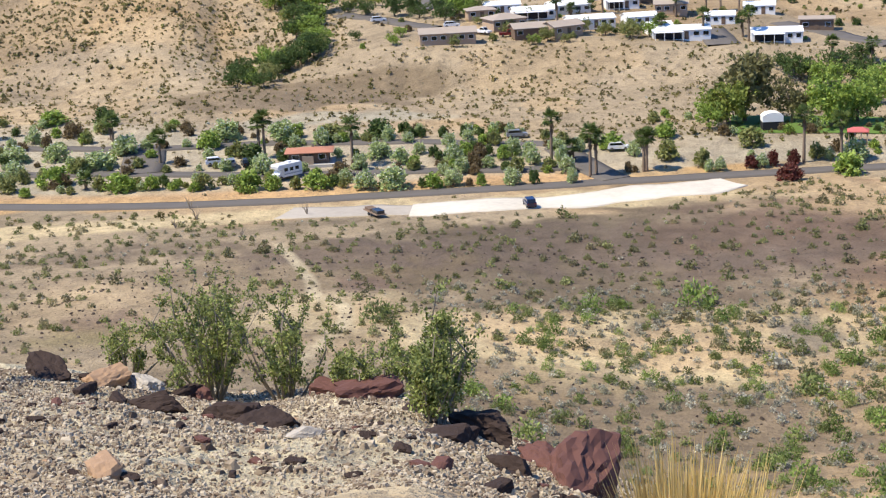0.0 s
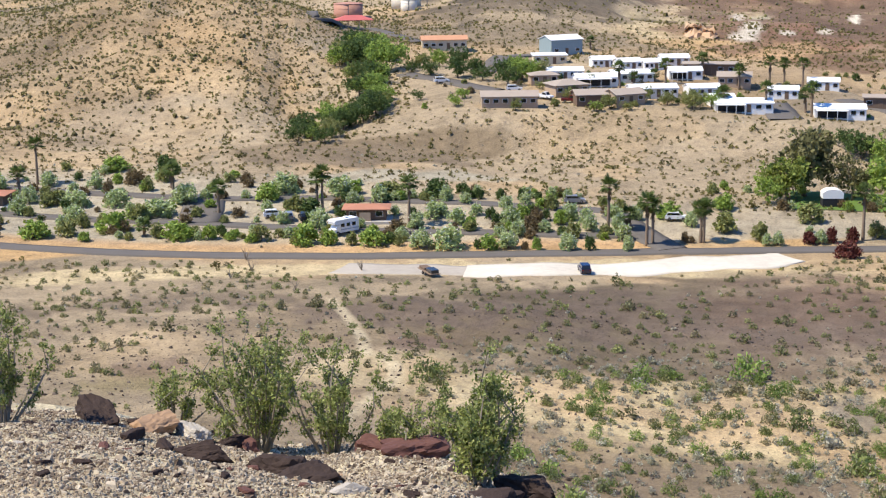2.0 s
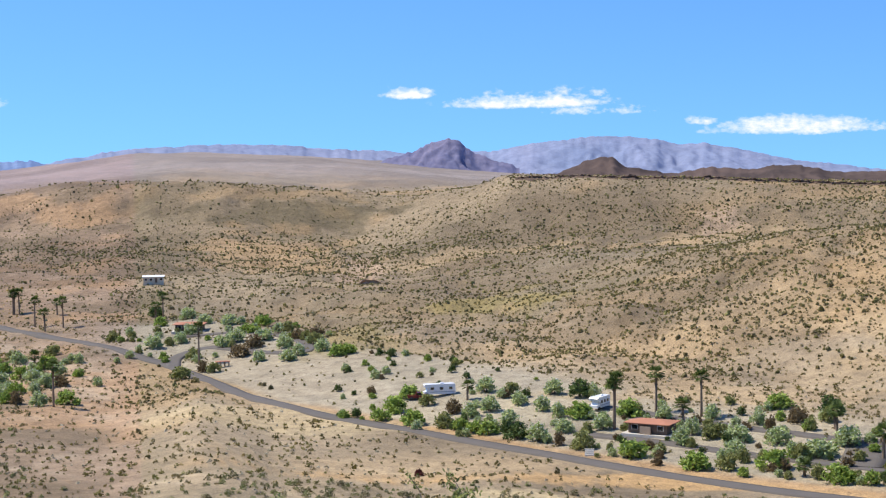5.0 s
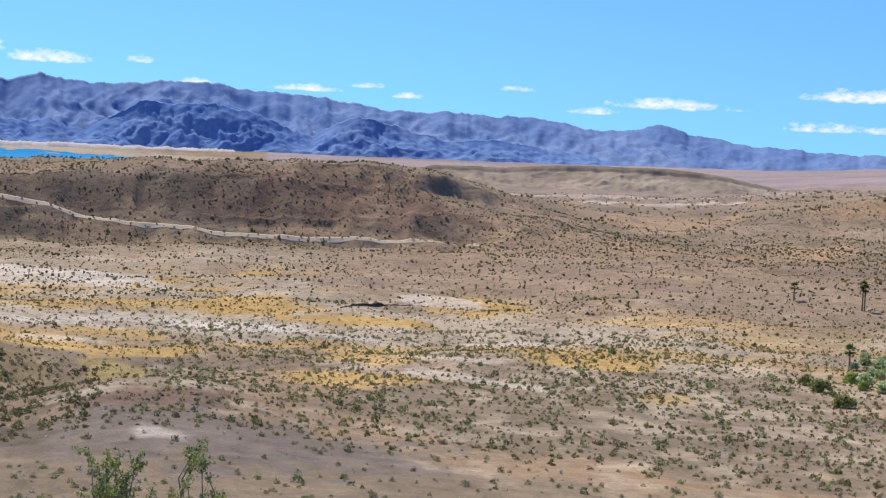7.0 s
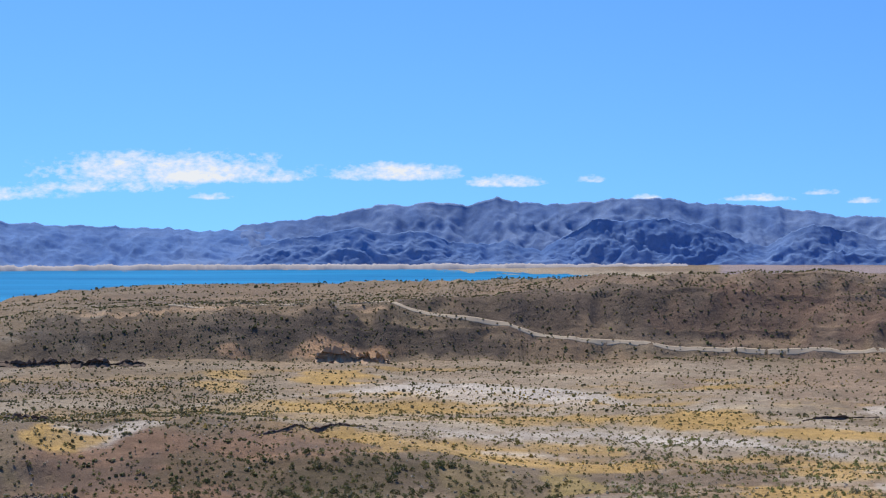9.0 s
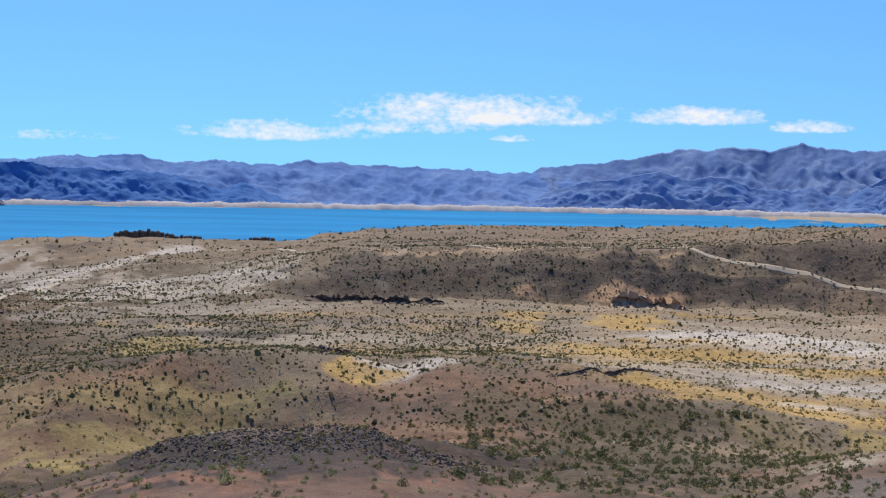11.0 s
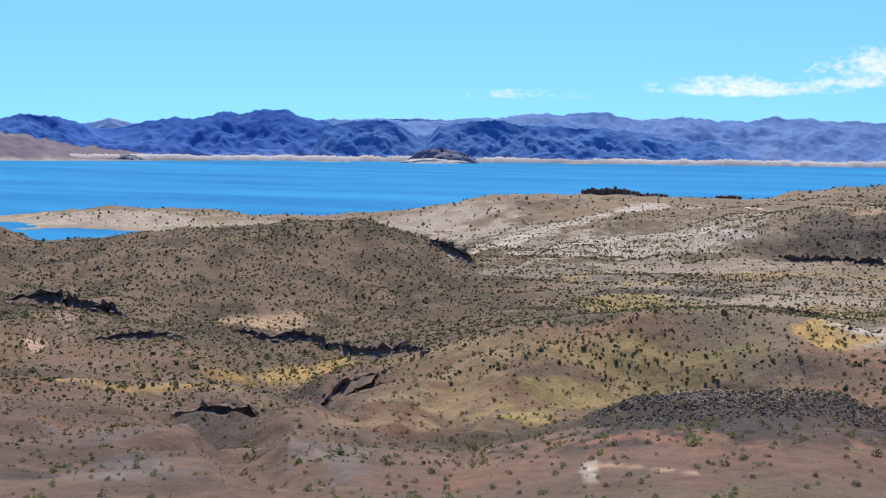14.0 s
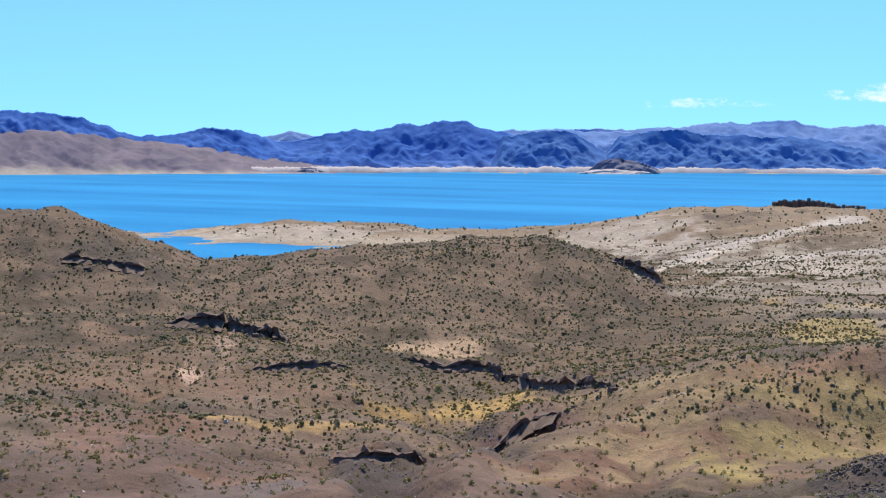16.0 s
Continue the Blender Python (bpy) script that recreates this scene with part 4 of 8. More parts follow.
    c[sub] = c[sub] + (np.array((0.47, 0.385, 0.275)) - c[sub]) * (np.clip(1.7 - near / 0.75, 0, 0.85))[:, None]
    # shoreline bleach
    c = c + (np.array(WHITE) - c) * (np.clip((-14.5 - z) / 3, 0, 1) * (r > 1200) * 0.5)[:, None]
    # land beyond 1500 m fades to grey-violet, distance haze put into the soil colour
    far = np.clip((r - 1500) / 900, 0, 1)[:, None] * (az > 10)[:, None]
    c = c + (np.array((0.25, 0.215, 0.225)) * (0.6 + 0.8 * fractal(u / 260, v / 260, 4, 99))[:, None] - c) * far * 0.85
    return np.clip(c * np.where((az < 38)[:, None], np.array((1.05, 0.985, 0.965)), np.array((0.99, 1.01, 0.94))), 0.02, 0.9)


def sheet(name, verts, faces, mat, colours=None, smooth_faces=True):
    me = bpy.data.meshes.new(name)
    me.vertices.add(len(verts))
    me.vertices.foreach_set("co", np.asarray(verts, np.float32).ravel())
    n = faces.shape[1]
    me.loops.add(faces.size)
    me.loops.foreach_set("vertex_index", faces.ravel().astype(np.int32))
    me.polygons.add(len(faces))
    me.polygons.foreach_set("loop_start", np.arange(0, faces.size, n, dtype=np.int32))
    me.polygons.foreach_set("use_smooth", np.full(len(faces), smooth_faces))
    me.update(calc_edges=True)
    if colours is not None:
        for key, c in colours.items():
            at = me.color_attributes.new(key, "FLOAT_COLOR", "POINT")
            at.data.foreach_set("color", np.c_[c, np.ones(len(c))].astype(np.float32).ravel())
    me.materials.append(mat)
    return new(name, me)


def grid_faces(rows, cols, wrap=False):
    i, j = np.meshgrid(np.arange(rows - 1), np.arange(cols if wrap else cols - 1), indexing="ij")
    a, b = i * cols + j, i * cols + (j + 1) % cols
    return np.stack([a, b, b + cols, a + cols], -1).reshape(-1, 4)


def build_ground():
    az = np.concatenate([np.arange(-53, 96, 0.18), np.arange(96, 307, 2.5)])
    fi = ((az + 180) % 360) / 0.1
    i0 = np.floor(fi).astype(int) % len(FINE)
    steps = [16, 72, 26, 34, 30, 34, 26, 26, 34, 34, 34, 34, 16, 16, 14, 4]
    radii = [np.full(len(az), 0.02)[None]]
    lo = np.full(len(az), 0.02)
    for k, n in enumerate([2] + steps[1:]):
        hi = RR[k, i0]
        s = (np.arange(1, n + 1) / n)[:, None]
        radii.append(lo + (hi - lo) * s)
        lo = hi
    radii = np.concatenate(radii)
    rows, cols = radii.shape
    a = np.radians(az)[None]
    x, y = (np.sin(a) * radii).ravel(), (np.cos(a) * radii).ravel()
    z = land(x, y)
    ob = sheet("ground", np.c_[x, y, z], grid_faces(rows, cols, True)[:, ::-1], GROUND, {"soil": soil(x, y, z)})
    tagged(ob, "tan stony desert land with hills, mesas and dry washes", "ground", kind="structure")
    return ob, (az, radii, z.reshape(rows, cols))


ground, LAND_GRID = build_ground()

# the lake
def build_water():
    az = np.radians(np.arange(-70, 45, 1.0))
    rr = np.array([900, 1100, 1300, 1500, 1800, 2200, 2700, 3300, 4000, 4700.0])
    x, y = np.sin(az)[None] * rr[:, None], np.cos(az)[None] * rr[:, None]
    ob = sheet("water", np.c_[x.ravel(), y.ravel(), np.full(x.size, -20.0)], grid_faces(len(rr), len(az))[:, ::-1], WATER)
    tagged(ob, "blue lake water, lightly rippled, between desert shores", "lake", kind="structure")


build_water()


# ---- far mountains: skylines as (heading, pitch), each range a ridge with spurs and gullies ----
def mountain(name, label, skyline, dist, depth, foot, colours, seed, fold=1.0, step=0.08, crag=1.0, cap=False):
    sk = np.array(skyline, float)
    az = np.arange(sk[0, 0], sk[-1, 0] + 1e-6, step)
    top = np.interp(az, sk[:, 0], sk[:, 1])
    rows = 60
    s = np.linspace(0, 1, rows)[:, None]
    a = np.radians(az)[None]
    u = a * dist * fold
    jag = ((fractal(u / 45, u * 0 + seed, 4, seed) - 0.5) * 0.2 + (fractal(u / 13, u * 0 + seed, 3, seed + 1) - 0.5) * 0.1) * (0.3 if cap else crag)
    crest = np.maximum(EYE[2] + dist * np.tan(np.radians(top[None] + jag)), foot + 2.0)
    # spurs and gullies run down from the crest, forking as they go
    wander = fractal(u / 300, s * 1.6 + seed, 3, seed + 2) * 1.5
    big = 1 - np.abs(fractal(u / 210 + wander, s * 1.1 + seed, 3, seed + 5) - 0.5) * 2
    small = 1 - np.abs(fractal(u / 70 + wander * 2 + s * 0.8, s * 1.9 + seed, 3, seed + 7) - 0.5) * 2
    fine = fractal(u / 24 + wander * 3, s * 9.0, 5, seed + 9)
    mid = np.sin(s * math.pi) ** 0.7
    r = dist - depth * (1 - s) - (big - 0.75) * depth * 0.1 * mid
    body = s ** 0.95 - crag * mid * ((0.9 - big) * 0.2 + (0.85 - small) * 0.17 - (fine - 0.5) * 0.2)
    if cap:
        # a level caprock cliff over long talus aprons
        body = np.where(s < 0.88, body * 0.92, body * 0.92 + np.clip((s - 0.88) / 0.04, 0, 1) * 0.08)
    z = foot + (crest - foot) * np.clip(body, 0.0, 1.0)
    z[-1] = crest[0]
    x, y = np.sin(a) * r, np.cos(a) * r
    n = 0.55 * fractal(u / 220 + s, s * 3, 4, seed + 20) + 0.45 * fractal(u / 60 + wander, s * 2.2 + 7, 4, seed + 22)
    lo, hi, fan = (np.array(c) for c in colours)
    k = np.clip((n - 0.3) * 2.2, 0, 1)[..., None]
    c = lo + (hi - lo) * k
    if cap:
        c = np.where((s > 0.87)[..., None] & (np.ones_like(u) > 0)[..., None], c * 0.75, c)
    # paler foot: fans on the brown hills, painted-in haze on the blue ranges
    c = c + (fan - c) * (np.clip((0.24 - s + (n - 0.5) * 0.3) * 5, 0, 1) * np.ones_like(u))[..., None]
    # back slope
    xb, yb = np.sin(a) * (dist + depth * 0.2), np.cos(a) * (dist + depth * 0.2)
    x, y, z = np.concatenate([x, xb]), np.concatenate([y, yb]), np.concatenate([z, np.full_like(xb, foot)])
    c = np.concatenate([c, c[-1:]])
    ob = sheet(name, np.c_[x.ravel(), y.ravel(), z.ravel()], grid_faces(rows + 1, len(az))[:, ::-1], RANGE, {"soil": c.reshape(-1, 3)}, True)
    return tagged(ob, label, "mountain", kind="structure")


# low, high and foot colours, with distance haze put into the base colour
BLUE_HAZE = ((0.105, 0.175, 0.35), (0.178, 0.245, 0.40), (0.185, 0.255, 0.41))
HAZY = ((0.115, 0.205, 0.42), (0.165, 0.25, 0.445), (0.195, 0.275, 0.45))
DUSKY_HAZE = ((0.05, 0.125, 0.36), (0.08, 0.165, 0.41), (0.15, 0.235, 0.45))
mountain("backdrop_east_range", "volcanic mountains beyond the lake, tinted haze blue", [
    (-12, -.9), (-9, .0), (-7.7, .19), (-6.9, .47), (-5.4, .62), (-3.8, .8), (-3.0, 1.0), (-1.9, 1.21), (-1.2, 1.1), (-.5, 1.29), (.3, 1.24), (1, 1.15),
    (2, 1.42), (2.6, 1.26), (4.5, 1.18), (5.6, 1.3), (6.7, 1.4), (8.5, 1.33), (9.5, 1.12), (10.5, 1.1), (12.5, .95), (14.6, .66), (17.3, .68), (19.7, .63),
    (22.2, .29), (23.2, .36), (24.1, .58), (24.7, .54), (25.4, .34), (27.5, .0), (30, -.12), (34.6, -.2), (37, -.6), (40, -.9)], 4650, 330, -23, BLUE_HAZE, 3)
DEEP_HAZE = ((0.066, 0.155, 0.37), (0.105, 0.2, 0.415), (0.155, 0.235, 0.44))
NEAR_HAZE = ((0.115, 0.198, 0.40), (0.17, 0.25, 0.43), (0.19, 0.265, 0.43))
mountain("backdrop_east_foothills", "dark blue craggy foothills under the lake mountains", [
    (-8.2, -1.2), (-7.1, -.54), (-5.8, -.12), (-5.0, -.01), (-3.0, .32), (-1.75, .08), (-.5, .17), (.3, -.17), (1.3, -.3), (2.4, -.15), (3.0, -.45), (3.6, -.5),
    (4.0, -.3), (4.7, .0), (5.2, -.3), (5.8, -.9), (6.2, -1.3)], 4300, 110, -24, NEAR_HAZE, 61, 1.6)
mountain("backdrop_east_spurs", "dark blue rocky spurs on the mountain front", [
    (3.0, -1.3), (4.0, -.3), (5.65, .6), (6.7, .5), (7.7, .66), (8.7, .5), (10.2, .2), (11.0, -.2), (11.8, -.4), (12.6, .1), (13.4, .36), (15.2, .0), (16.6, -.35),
    (18.2, -.2), (19.9, -.4), (22, -.7), (24, -1.0), (26, -1.4)], 4315, 110, -24, NEAR_HAZE, 65, 1.6)
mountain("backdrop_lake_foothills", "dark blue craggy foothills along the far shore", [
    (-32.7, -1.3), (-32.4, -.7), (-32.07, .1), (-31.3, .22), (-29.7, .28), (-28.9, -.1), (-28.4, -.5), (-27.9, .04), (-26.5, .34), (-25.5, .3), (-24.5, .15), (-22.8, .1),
    (-21, .0), (-19.5, -.3), (-18.9, -.6), (-18.1, -.28), (-17.3, -.65), (-16, -1.0), (-15, -1.3)], 4270, 130, -24, DEEP_HAZE, 69, 1.6)
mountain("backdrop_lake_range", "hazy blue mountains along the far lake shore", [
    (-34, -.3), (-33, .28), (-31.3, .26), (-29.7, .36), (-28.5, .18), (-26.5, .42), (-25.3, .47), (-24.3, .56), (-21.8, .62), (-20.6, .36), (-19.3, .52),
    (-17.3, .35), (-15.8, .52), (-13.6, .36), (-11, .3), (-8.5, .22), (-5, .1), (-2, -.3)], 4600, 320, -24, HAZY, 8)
# farthest peaks: the most haze mixed into their base colour
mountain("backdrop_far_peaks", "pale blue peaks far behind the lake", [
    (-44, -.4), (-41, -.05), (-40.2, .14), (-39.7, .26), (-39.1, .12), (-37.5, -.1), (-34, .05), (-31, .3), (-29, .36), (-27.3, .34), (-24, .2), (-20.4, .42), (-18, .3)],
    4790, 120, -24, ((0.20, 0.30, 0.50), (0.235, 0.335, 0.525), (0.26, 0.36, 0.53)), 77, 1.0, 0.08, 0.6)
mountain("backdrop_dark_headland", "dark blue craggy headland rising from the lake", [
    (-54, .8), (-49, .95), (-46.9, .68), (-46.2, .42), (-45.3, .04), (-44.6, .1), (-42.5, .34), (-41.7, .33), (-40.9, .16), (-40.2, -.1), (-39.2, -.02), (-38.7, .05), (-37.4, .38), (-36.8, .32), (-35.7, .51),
    (-35.0, .47), (-34.1, .66), (-33.5, .62), (-33.0, .42), (-32.6, .25), (-32, .3), (-31.6, .1), (-31.2, -.5), (-30.8, -1.1)], 4420, 200, -24, DUSKY_HAZE, 14, 1.0, 0.06, 1.0)
mountain("backdrop_north_shore", "brown desert hills sloping to the far shore", [
    (-56, .5), (-48, .22), (-46.7, .1), (-45.3, -.06), (-43.8, -.22), (-42.4, -.38), (-40.6, -.68), (-39.6, -.75), (-38, -1.02), (-36.5, -1.1), (-35.3, -1.18)],
    4350, 420, -24, ((0.13, 0.115, 0.145), (0.21, 0.18, 0.195), (0.36, 0.32, 0.27)), 19)
# violet and blue tints of range and cone carry painted distance haze
mountain("backdrop_pink_range", "mountains at the horizon, tinted pale haze violet", [
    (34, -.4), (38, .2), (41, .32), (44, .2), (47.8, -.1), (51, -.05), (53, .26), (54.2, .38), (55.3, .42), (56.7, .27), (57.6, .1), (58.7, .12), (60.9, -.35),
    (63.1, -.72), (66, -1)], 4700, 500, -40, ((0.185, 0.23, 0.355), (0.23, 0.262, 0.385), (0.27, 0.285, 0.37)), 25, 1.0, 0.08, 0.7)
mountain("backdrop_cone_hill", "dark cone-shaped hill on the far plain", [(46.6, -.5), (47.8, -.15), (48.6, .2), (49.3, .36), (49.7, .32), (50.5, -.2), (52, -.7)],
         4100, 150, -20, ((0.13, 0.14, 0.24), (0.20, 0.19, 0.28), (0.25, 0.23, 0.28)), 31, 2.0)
mountain("backdrop_low_hills", "low dark brown hills behind the mesa", [
    (51, -1.2), (53.5, -.85), (54.3, -.5), (54.9, -.36), (55.4, -.45), (56.1, -.77), (57.7, -1.0), (58.9, -.73), (60.2, -.86), (61.9, -.69), (63.1, -.97),
    (65.8, -1.05), (68, -1.4)], 2450, 150, 5, ((0.07, 0.056, 0.055), (0.125, 0.093, 0.085), (0.20, 0.15, 0.12)), 37, 2.0)
mountain("backdrop_dark_mesa", "dark brown flat-topped volcanic mountain", [
    (62, -1.8), (65.8, -1.12), (67.0, -.62), (67.6, -.4), (68.6, -.36), (69.4, -.1), (70.1, .02), (70.5, .3), (70.8, .48), (72, .5), (72.7, .5), (72.8, .62),
    (73.9, .6), (75.5, .42), (77.1, .18), (78.2, .12), (80.1, -.16), (81.7, -.34), (83.4, -.66), (86, -.9), (95, -1.3)],
    3000, 700, -5, ((0.04, 0.034, 0.042), (0.13, 0.095, 0.094), (0.165, 0.122, 0.11)), 43, 0.9, 0.05, 1.7, True)

mountain("backdrop_pale_mesa", "pale tan mesa with an eroded face across the plain", [
    (14.5, -1.9), (15.5, -1.4), (16.3, -1.22), (18.8, -1.2), (20.8, -1.03), (22, -1.0), (24.9, -.97), (26.3, -1.1), (27.5, -1.28), (28.6, -1.5), (30, -1.9)],
    2050, 110, -3, ((0.17, 0.138, 0.115), (0.34, 0.28, 0.215), (0.29, 0.25, 0.20)), 51, 2.2, 0.04, 1.0, True)



# ---- building blocks ----
rng = np.random.default_rng(7)


class Shape:
    """Collects vertices and faces of one part."""

    def __init__(self):
        self.v, self.f = [], []

    def add(self, verts, faces):
        n = len(self.v)
        self.v += [tuple(p) for p in verts]
        self.f += [tuple(i + n for i in q) for q in faces]
        return self

    def box(self, x0, y0, z0, x1, y1, z1, bevel=0.0):
        b = min(bevel, (x1 - x0) / 2.1, (y1 - y0) / 2.1)
        if b <= 0:
            vs = [(x, y, z) for z in (z0, z1) for x, y in ((x0, y0), (x1, y0), (x1, y1), (x0, y1))]
            n = 4
        else:
            ring = [(x0 + b, y0), (x1 - b, y0), (x1, y0 + b), (x1, y1 - b), (x1 - b, y1), (x0 + b, y1), (x0, y1 - b), (x0, y0 + b)]
            vs = [(x, y, z0) for x, y in ring] + [(x, y, z1) for x, y in ring]
            n = 8
        fs = [tuple(range(n - 1, -1, -1)), tuple(range(n, 2 * n))] + [(i, (i + 1) % n, n + (i + 1) % n, n + i) for i in range(n)]
        return self.add(vs, fs)

    def tube(self, path, radii, sides=6):
        vs, fs = [], []
        for k, (p, r) in enumerate(zip(path, radii)):
            p = Vector(p)
            a = Vector(path[min(k + 1, len(path) - 1)]) - Vector(path[max(k - 1, 0)])
            q = a.to_track_quat("Z", "Y") if a.length > 1e-6 else Vector((0, 0, 1)).to_track_quat("Z", "Y")
            for i in range(sides):
                t = 2 * math.pi * i / sides
                vs.append(p + q @ Vector((math.cos(t) * r, math.sin(t) * r, 0)))
        for k in range(len(path) - 1):
            for i in range(sides):
                j = (i + 1) % sides
                fs.append((k * sides + i, k * sides + j, (k + 1) * sides + j, (k + 1) * sides + i))
        m = (len(path) - 1) * sides
        fs += [tuple(range(sides - 1, -1, -1)), tuple(range(m, m + sides))]
        return self.add(vs, fs)

    def prism(self, outline, y0, y1):
        """An outline in x and z, pushed through from y0 to y1."""
        n = len(outline)
        vs = [(x, y0, z) for x, z in outline] + [(x, y1, z) for x, z in outline]
        return self.add(vs, [tuple(range(n)), tuple(range(2 * n - 1, n - 1, -1))] + [(i, n + i, n + (i + 1) % n, (i + 1) % n) for i in range(n)])

    def mesh(self, name, mat, soft=False):
        me = bpy.data.meshes.new(name)
        me.from_pydata(self.v, [], self.f)
        me.materials.append(mat)
        if soft:
            me.polygons.foreach_set("use_smooth", [True] * len(me.polygons))
        me.update()
        return me


def part(name, shape, mat, parent, label="", soft=False):
    ob = new(name, shape.mesh(name, mat, soft) if isinstance(shape, Shape) else shape)
    ob.parent = parent
    return tagged(ob, label)


def thing(name, label, category, group=""):
    return tagged(new(name), label, category, group)


def leaves(centres, size, stretch=1.7, tint=(1, 1, 1), spread=0.25, up=0.3):
    """Leaf quads at the centres, turned at random: vertices, faces and tints."""
    n = len(centres)
    a = rng.normal(size=(n, 3)) + np.array([0, 0, up])
    a /= np.linalg.norm(a, axis=1)[:, None]
    b = np.cross(a, rng.normal(size=(n, 3)))
    b /= np.linalg.norm(b, axis=1)[:, None] + 1e-9
    s = (np.asarray(size) * rng.uniform(0.6, 1.3, n))[:, None]
    a, b = a * s * stretch * 0.5, b * s * 0.5
    c = np.asarray(centres)
    v = np.stack([c - a, c + b, c + a, c - b], 1).reshape(-1, 3)
    f = np.arange(4 * n).reshape(-1, 4)
    t = np.repeat(np.clip(np.array(tint) * (1 + rng.normal(0, spread, (n, 1))), 0.02, 2), 4, axis=0)
    return v, f, t


def leaf_mesh(name, v, f, t, mat):
    me = bpy.data.meshes.new(name)
    me.from_pydata(v.tolist(), [], f.tolist())
    at = me.color_attributes.new("tint", "FLOAT_COLOR", "POINT")
    at.data.foreach_set("color", np.c_[t, np.ones(len(t))].astype(np.float32).ravel())
    me.materials.append(mat)
    return me


def clumps(count, per, radius, spread):
    """Places of leaves: clump centres in an uneven dome, leaves round each."""
    u = rng.normal(size=(count, 3))
    u /= np.linalg.norm(u, axis=1)[:, None]
    u[:, 2] = np.abs(u[:, 2]) * 1.1 - 0.25
    c = u * rng.uniform(0.45, 1.0, (count, 1)) * np.array(radius)
    return (c[:, None] + rng.normal(size=(count, per, 3)) * spread).reshape(-1, 3), c


def sited(heading, dist, turn=0.0, scale=1.0, sink=0.0, tall=None):
    p = land_at(heading, dist)
    s = (scale, scale, scale if tall is None else tall)
    return Matrix.LocRotScale(p - Vector((0, 0, sink)), Euler((0, 0, radians(turn))), s)


# ---- more materials ----
BARK = plain("bark", (0.20, 0.15, 0.11), 0.9, 14, 0.4)
TWIG = plain("grey_twig", (0.26, 0.22, 0.17), 0.9, 20, 0.3)
PALM_BARK = plain("palm_bark", (0.23, 0.17, 0.12), 0.95, 10, 0.45)
STONE_DARK = plain("varnished_stone", (0.052, 0.036, 0.031), 0.85, 6.0, 0.6, bump=0.9, spec=0.12)
STONE_PALE = plain("pale_stone", (0.42, 0.38, 0.33), 0.85, 6.0, 0.4, bump=0.6)
STONE_TAN = plain("tan_stone", (0.36, 0.23, 0.14), 0.85, 6.0, 0.4, bump=0.6)
STONE_RED = plain("red_stone", (0.125, 0.056, 0.045), 0.85, 6.0, 0.45, bump=0.6)
LEDGE = plain("ledge_rock", (0.135, 0.092, 0.068), 0.9, 0.8, 0.6, bump=0.9)
LEDGE_PALE = plain("pale_ledge_rock", (0.46, 0.31, 0.195), 0.9, 0.7, 0.5, bump=0.8)
WALL_BROWN = plain("brown_block_wall", (0.17, 0.115, 0.08), 0.85, 3.0, 0.25)
WALL_TAN = plain("tan_stucco", (0.42, 0.31, 0.22), 0.9, 4.0, 0.2)
WALL_WHITE = plain("white_siding", (0.80, 0.80, 0.78), 0.6, 3.0, 0.12)
WALL_BLUE = plain("blue_grey_metal", (0.28, 0.36, 0.38), 0.5, 3.0, 0.15)
WALL_CREAM = plain("cream_stucco", (0.62, 0.54, 0.40), 0.9, 4.0, 0.2)
ROOF_RED = plain("red_brown_roof", (0.42, 0.19, 0.12), 0.8, 3.0, 0.3)
ROOF_PINK = plain("faded_red_roof", (0.50, 0.13, 0.12), 0.7, 3.0, 0.25)
ROOF_TAN = plain("tan_shingle_roof", (0.36, 0.30, 0.25), 0.9, 3.0, 0.3)
ROOF_WHITE = plain("white_roof", (0.82, 0.83, 0.84), 0.5, 2.0, 0.12)
ROOF_ORANGE = plain("orange_tile_roof", (0.52, 0.27, 0.16), 0.85, 3.0, 0.3)
CONCRETE = plain("concrete", (0.52, 0.49, 0.44), 0.9, 4.0, 0.25)
# near-black fill that paints the shade of porches and under the canopy
SHADE_FILL = plain("dark_screen", (0.025, 0.025, 0.028), 0.8, 5.0, 0.2)
TANK_WHITE = plain("cream_tank_paint", (0.70, 0.65, 0.55), 0.6, 0.6, 0.15)
TANK_RUST = plain("terracotta_tank_paint", (0.44, 0.23, 0.17), 0.7, 0.6, 0.2)
STEEL = plain("grey_steel", (0.22, 0.21, 0.20), 0.5, 4.0, 0.25, metal=0.6)
TYRE = plain("tyre_rubber", (0.02, 0.02, 0.02), 0.9, 10, 0.2)
CAR_WHITE = plain("white_car_paint", (0.80, 0.80, 0.80), 0.25, 3.0, 0.05, spec=0.6)
CAR_BLUE = plain("dark_blue_car_paint", (0.008, 0.012, 0.05), 0.2, 3.0, 0.1, spec=0.7)
CAR_RED = plain("dark_red_car_paint", (0.16, 0.015, 0.02), 0.25, 3.0, 0.1, spec=0.6)
CAR_SILVER = plain("silver_car_paint", (0.35, 0.36, 0.38), 0.3, 3.0, 0.08, metal=0.5)
CAR_DARK = plain("dark_grey_car_paint", (0.03, 0.032, 0.036), 0.25, 3.0, 0.1, spec=0.6)
CANVAS = plain("white_canvas", (0.82, 0.82, 0.80), 0.8, 3.0, 0.1)
RV_STRIPE = plain("grey_rv_stripe", (0.35, 0.38, 0.42), 0.5, 3.0, 0.1)
WOOD = plain("weathered_wood", (0.24, 0.17, 0.12), 0.85, 9.0, 0.35)
LAWN = plain("green_lawn", (0.10, 0.17, 0.035), 0.9, 2.0, 0.4)


def glass_material():
    m, g = material("window_glass")
    finish(g, (0.015, 0.018, 0.022), 0.08, 0, spec=0.8)
    return m


GLASS = glass_material()


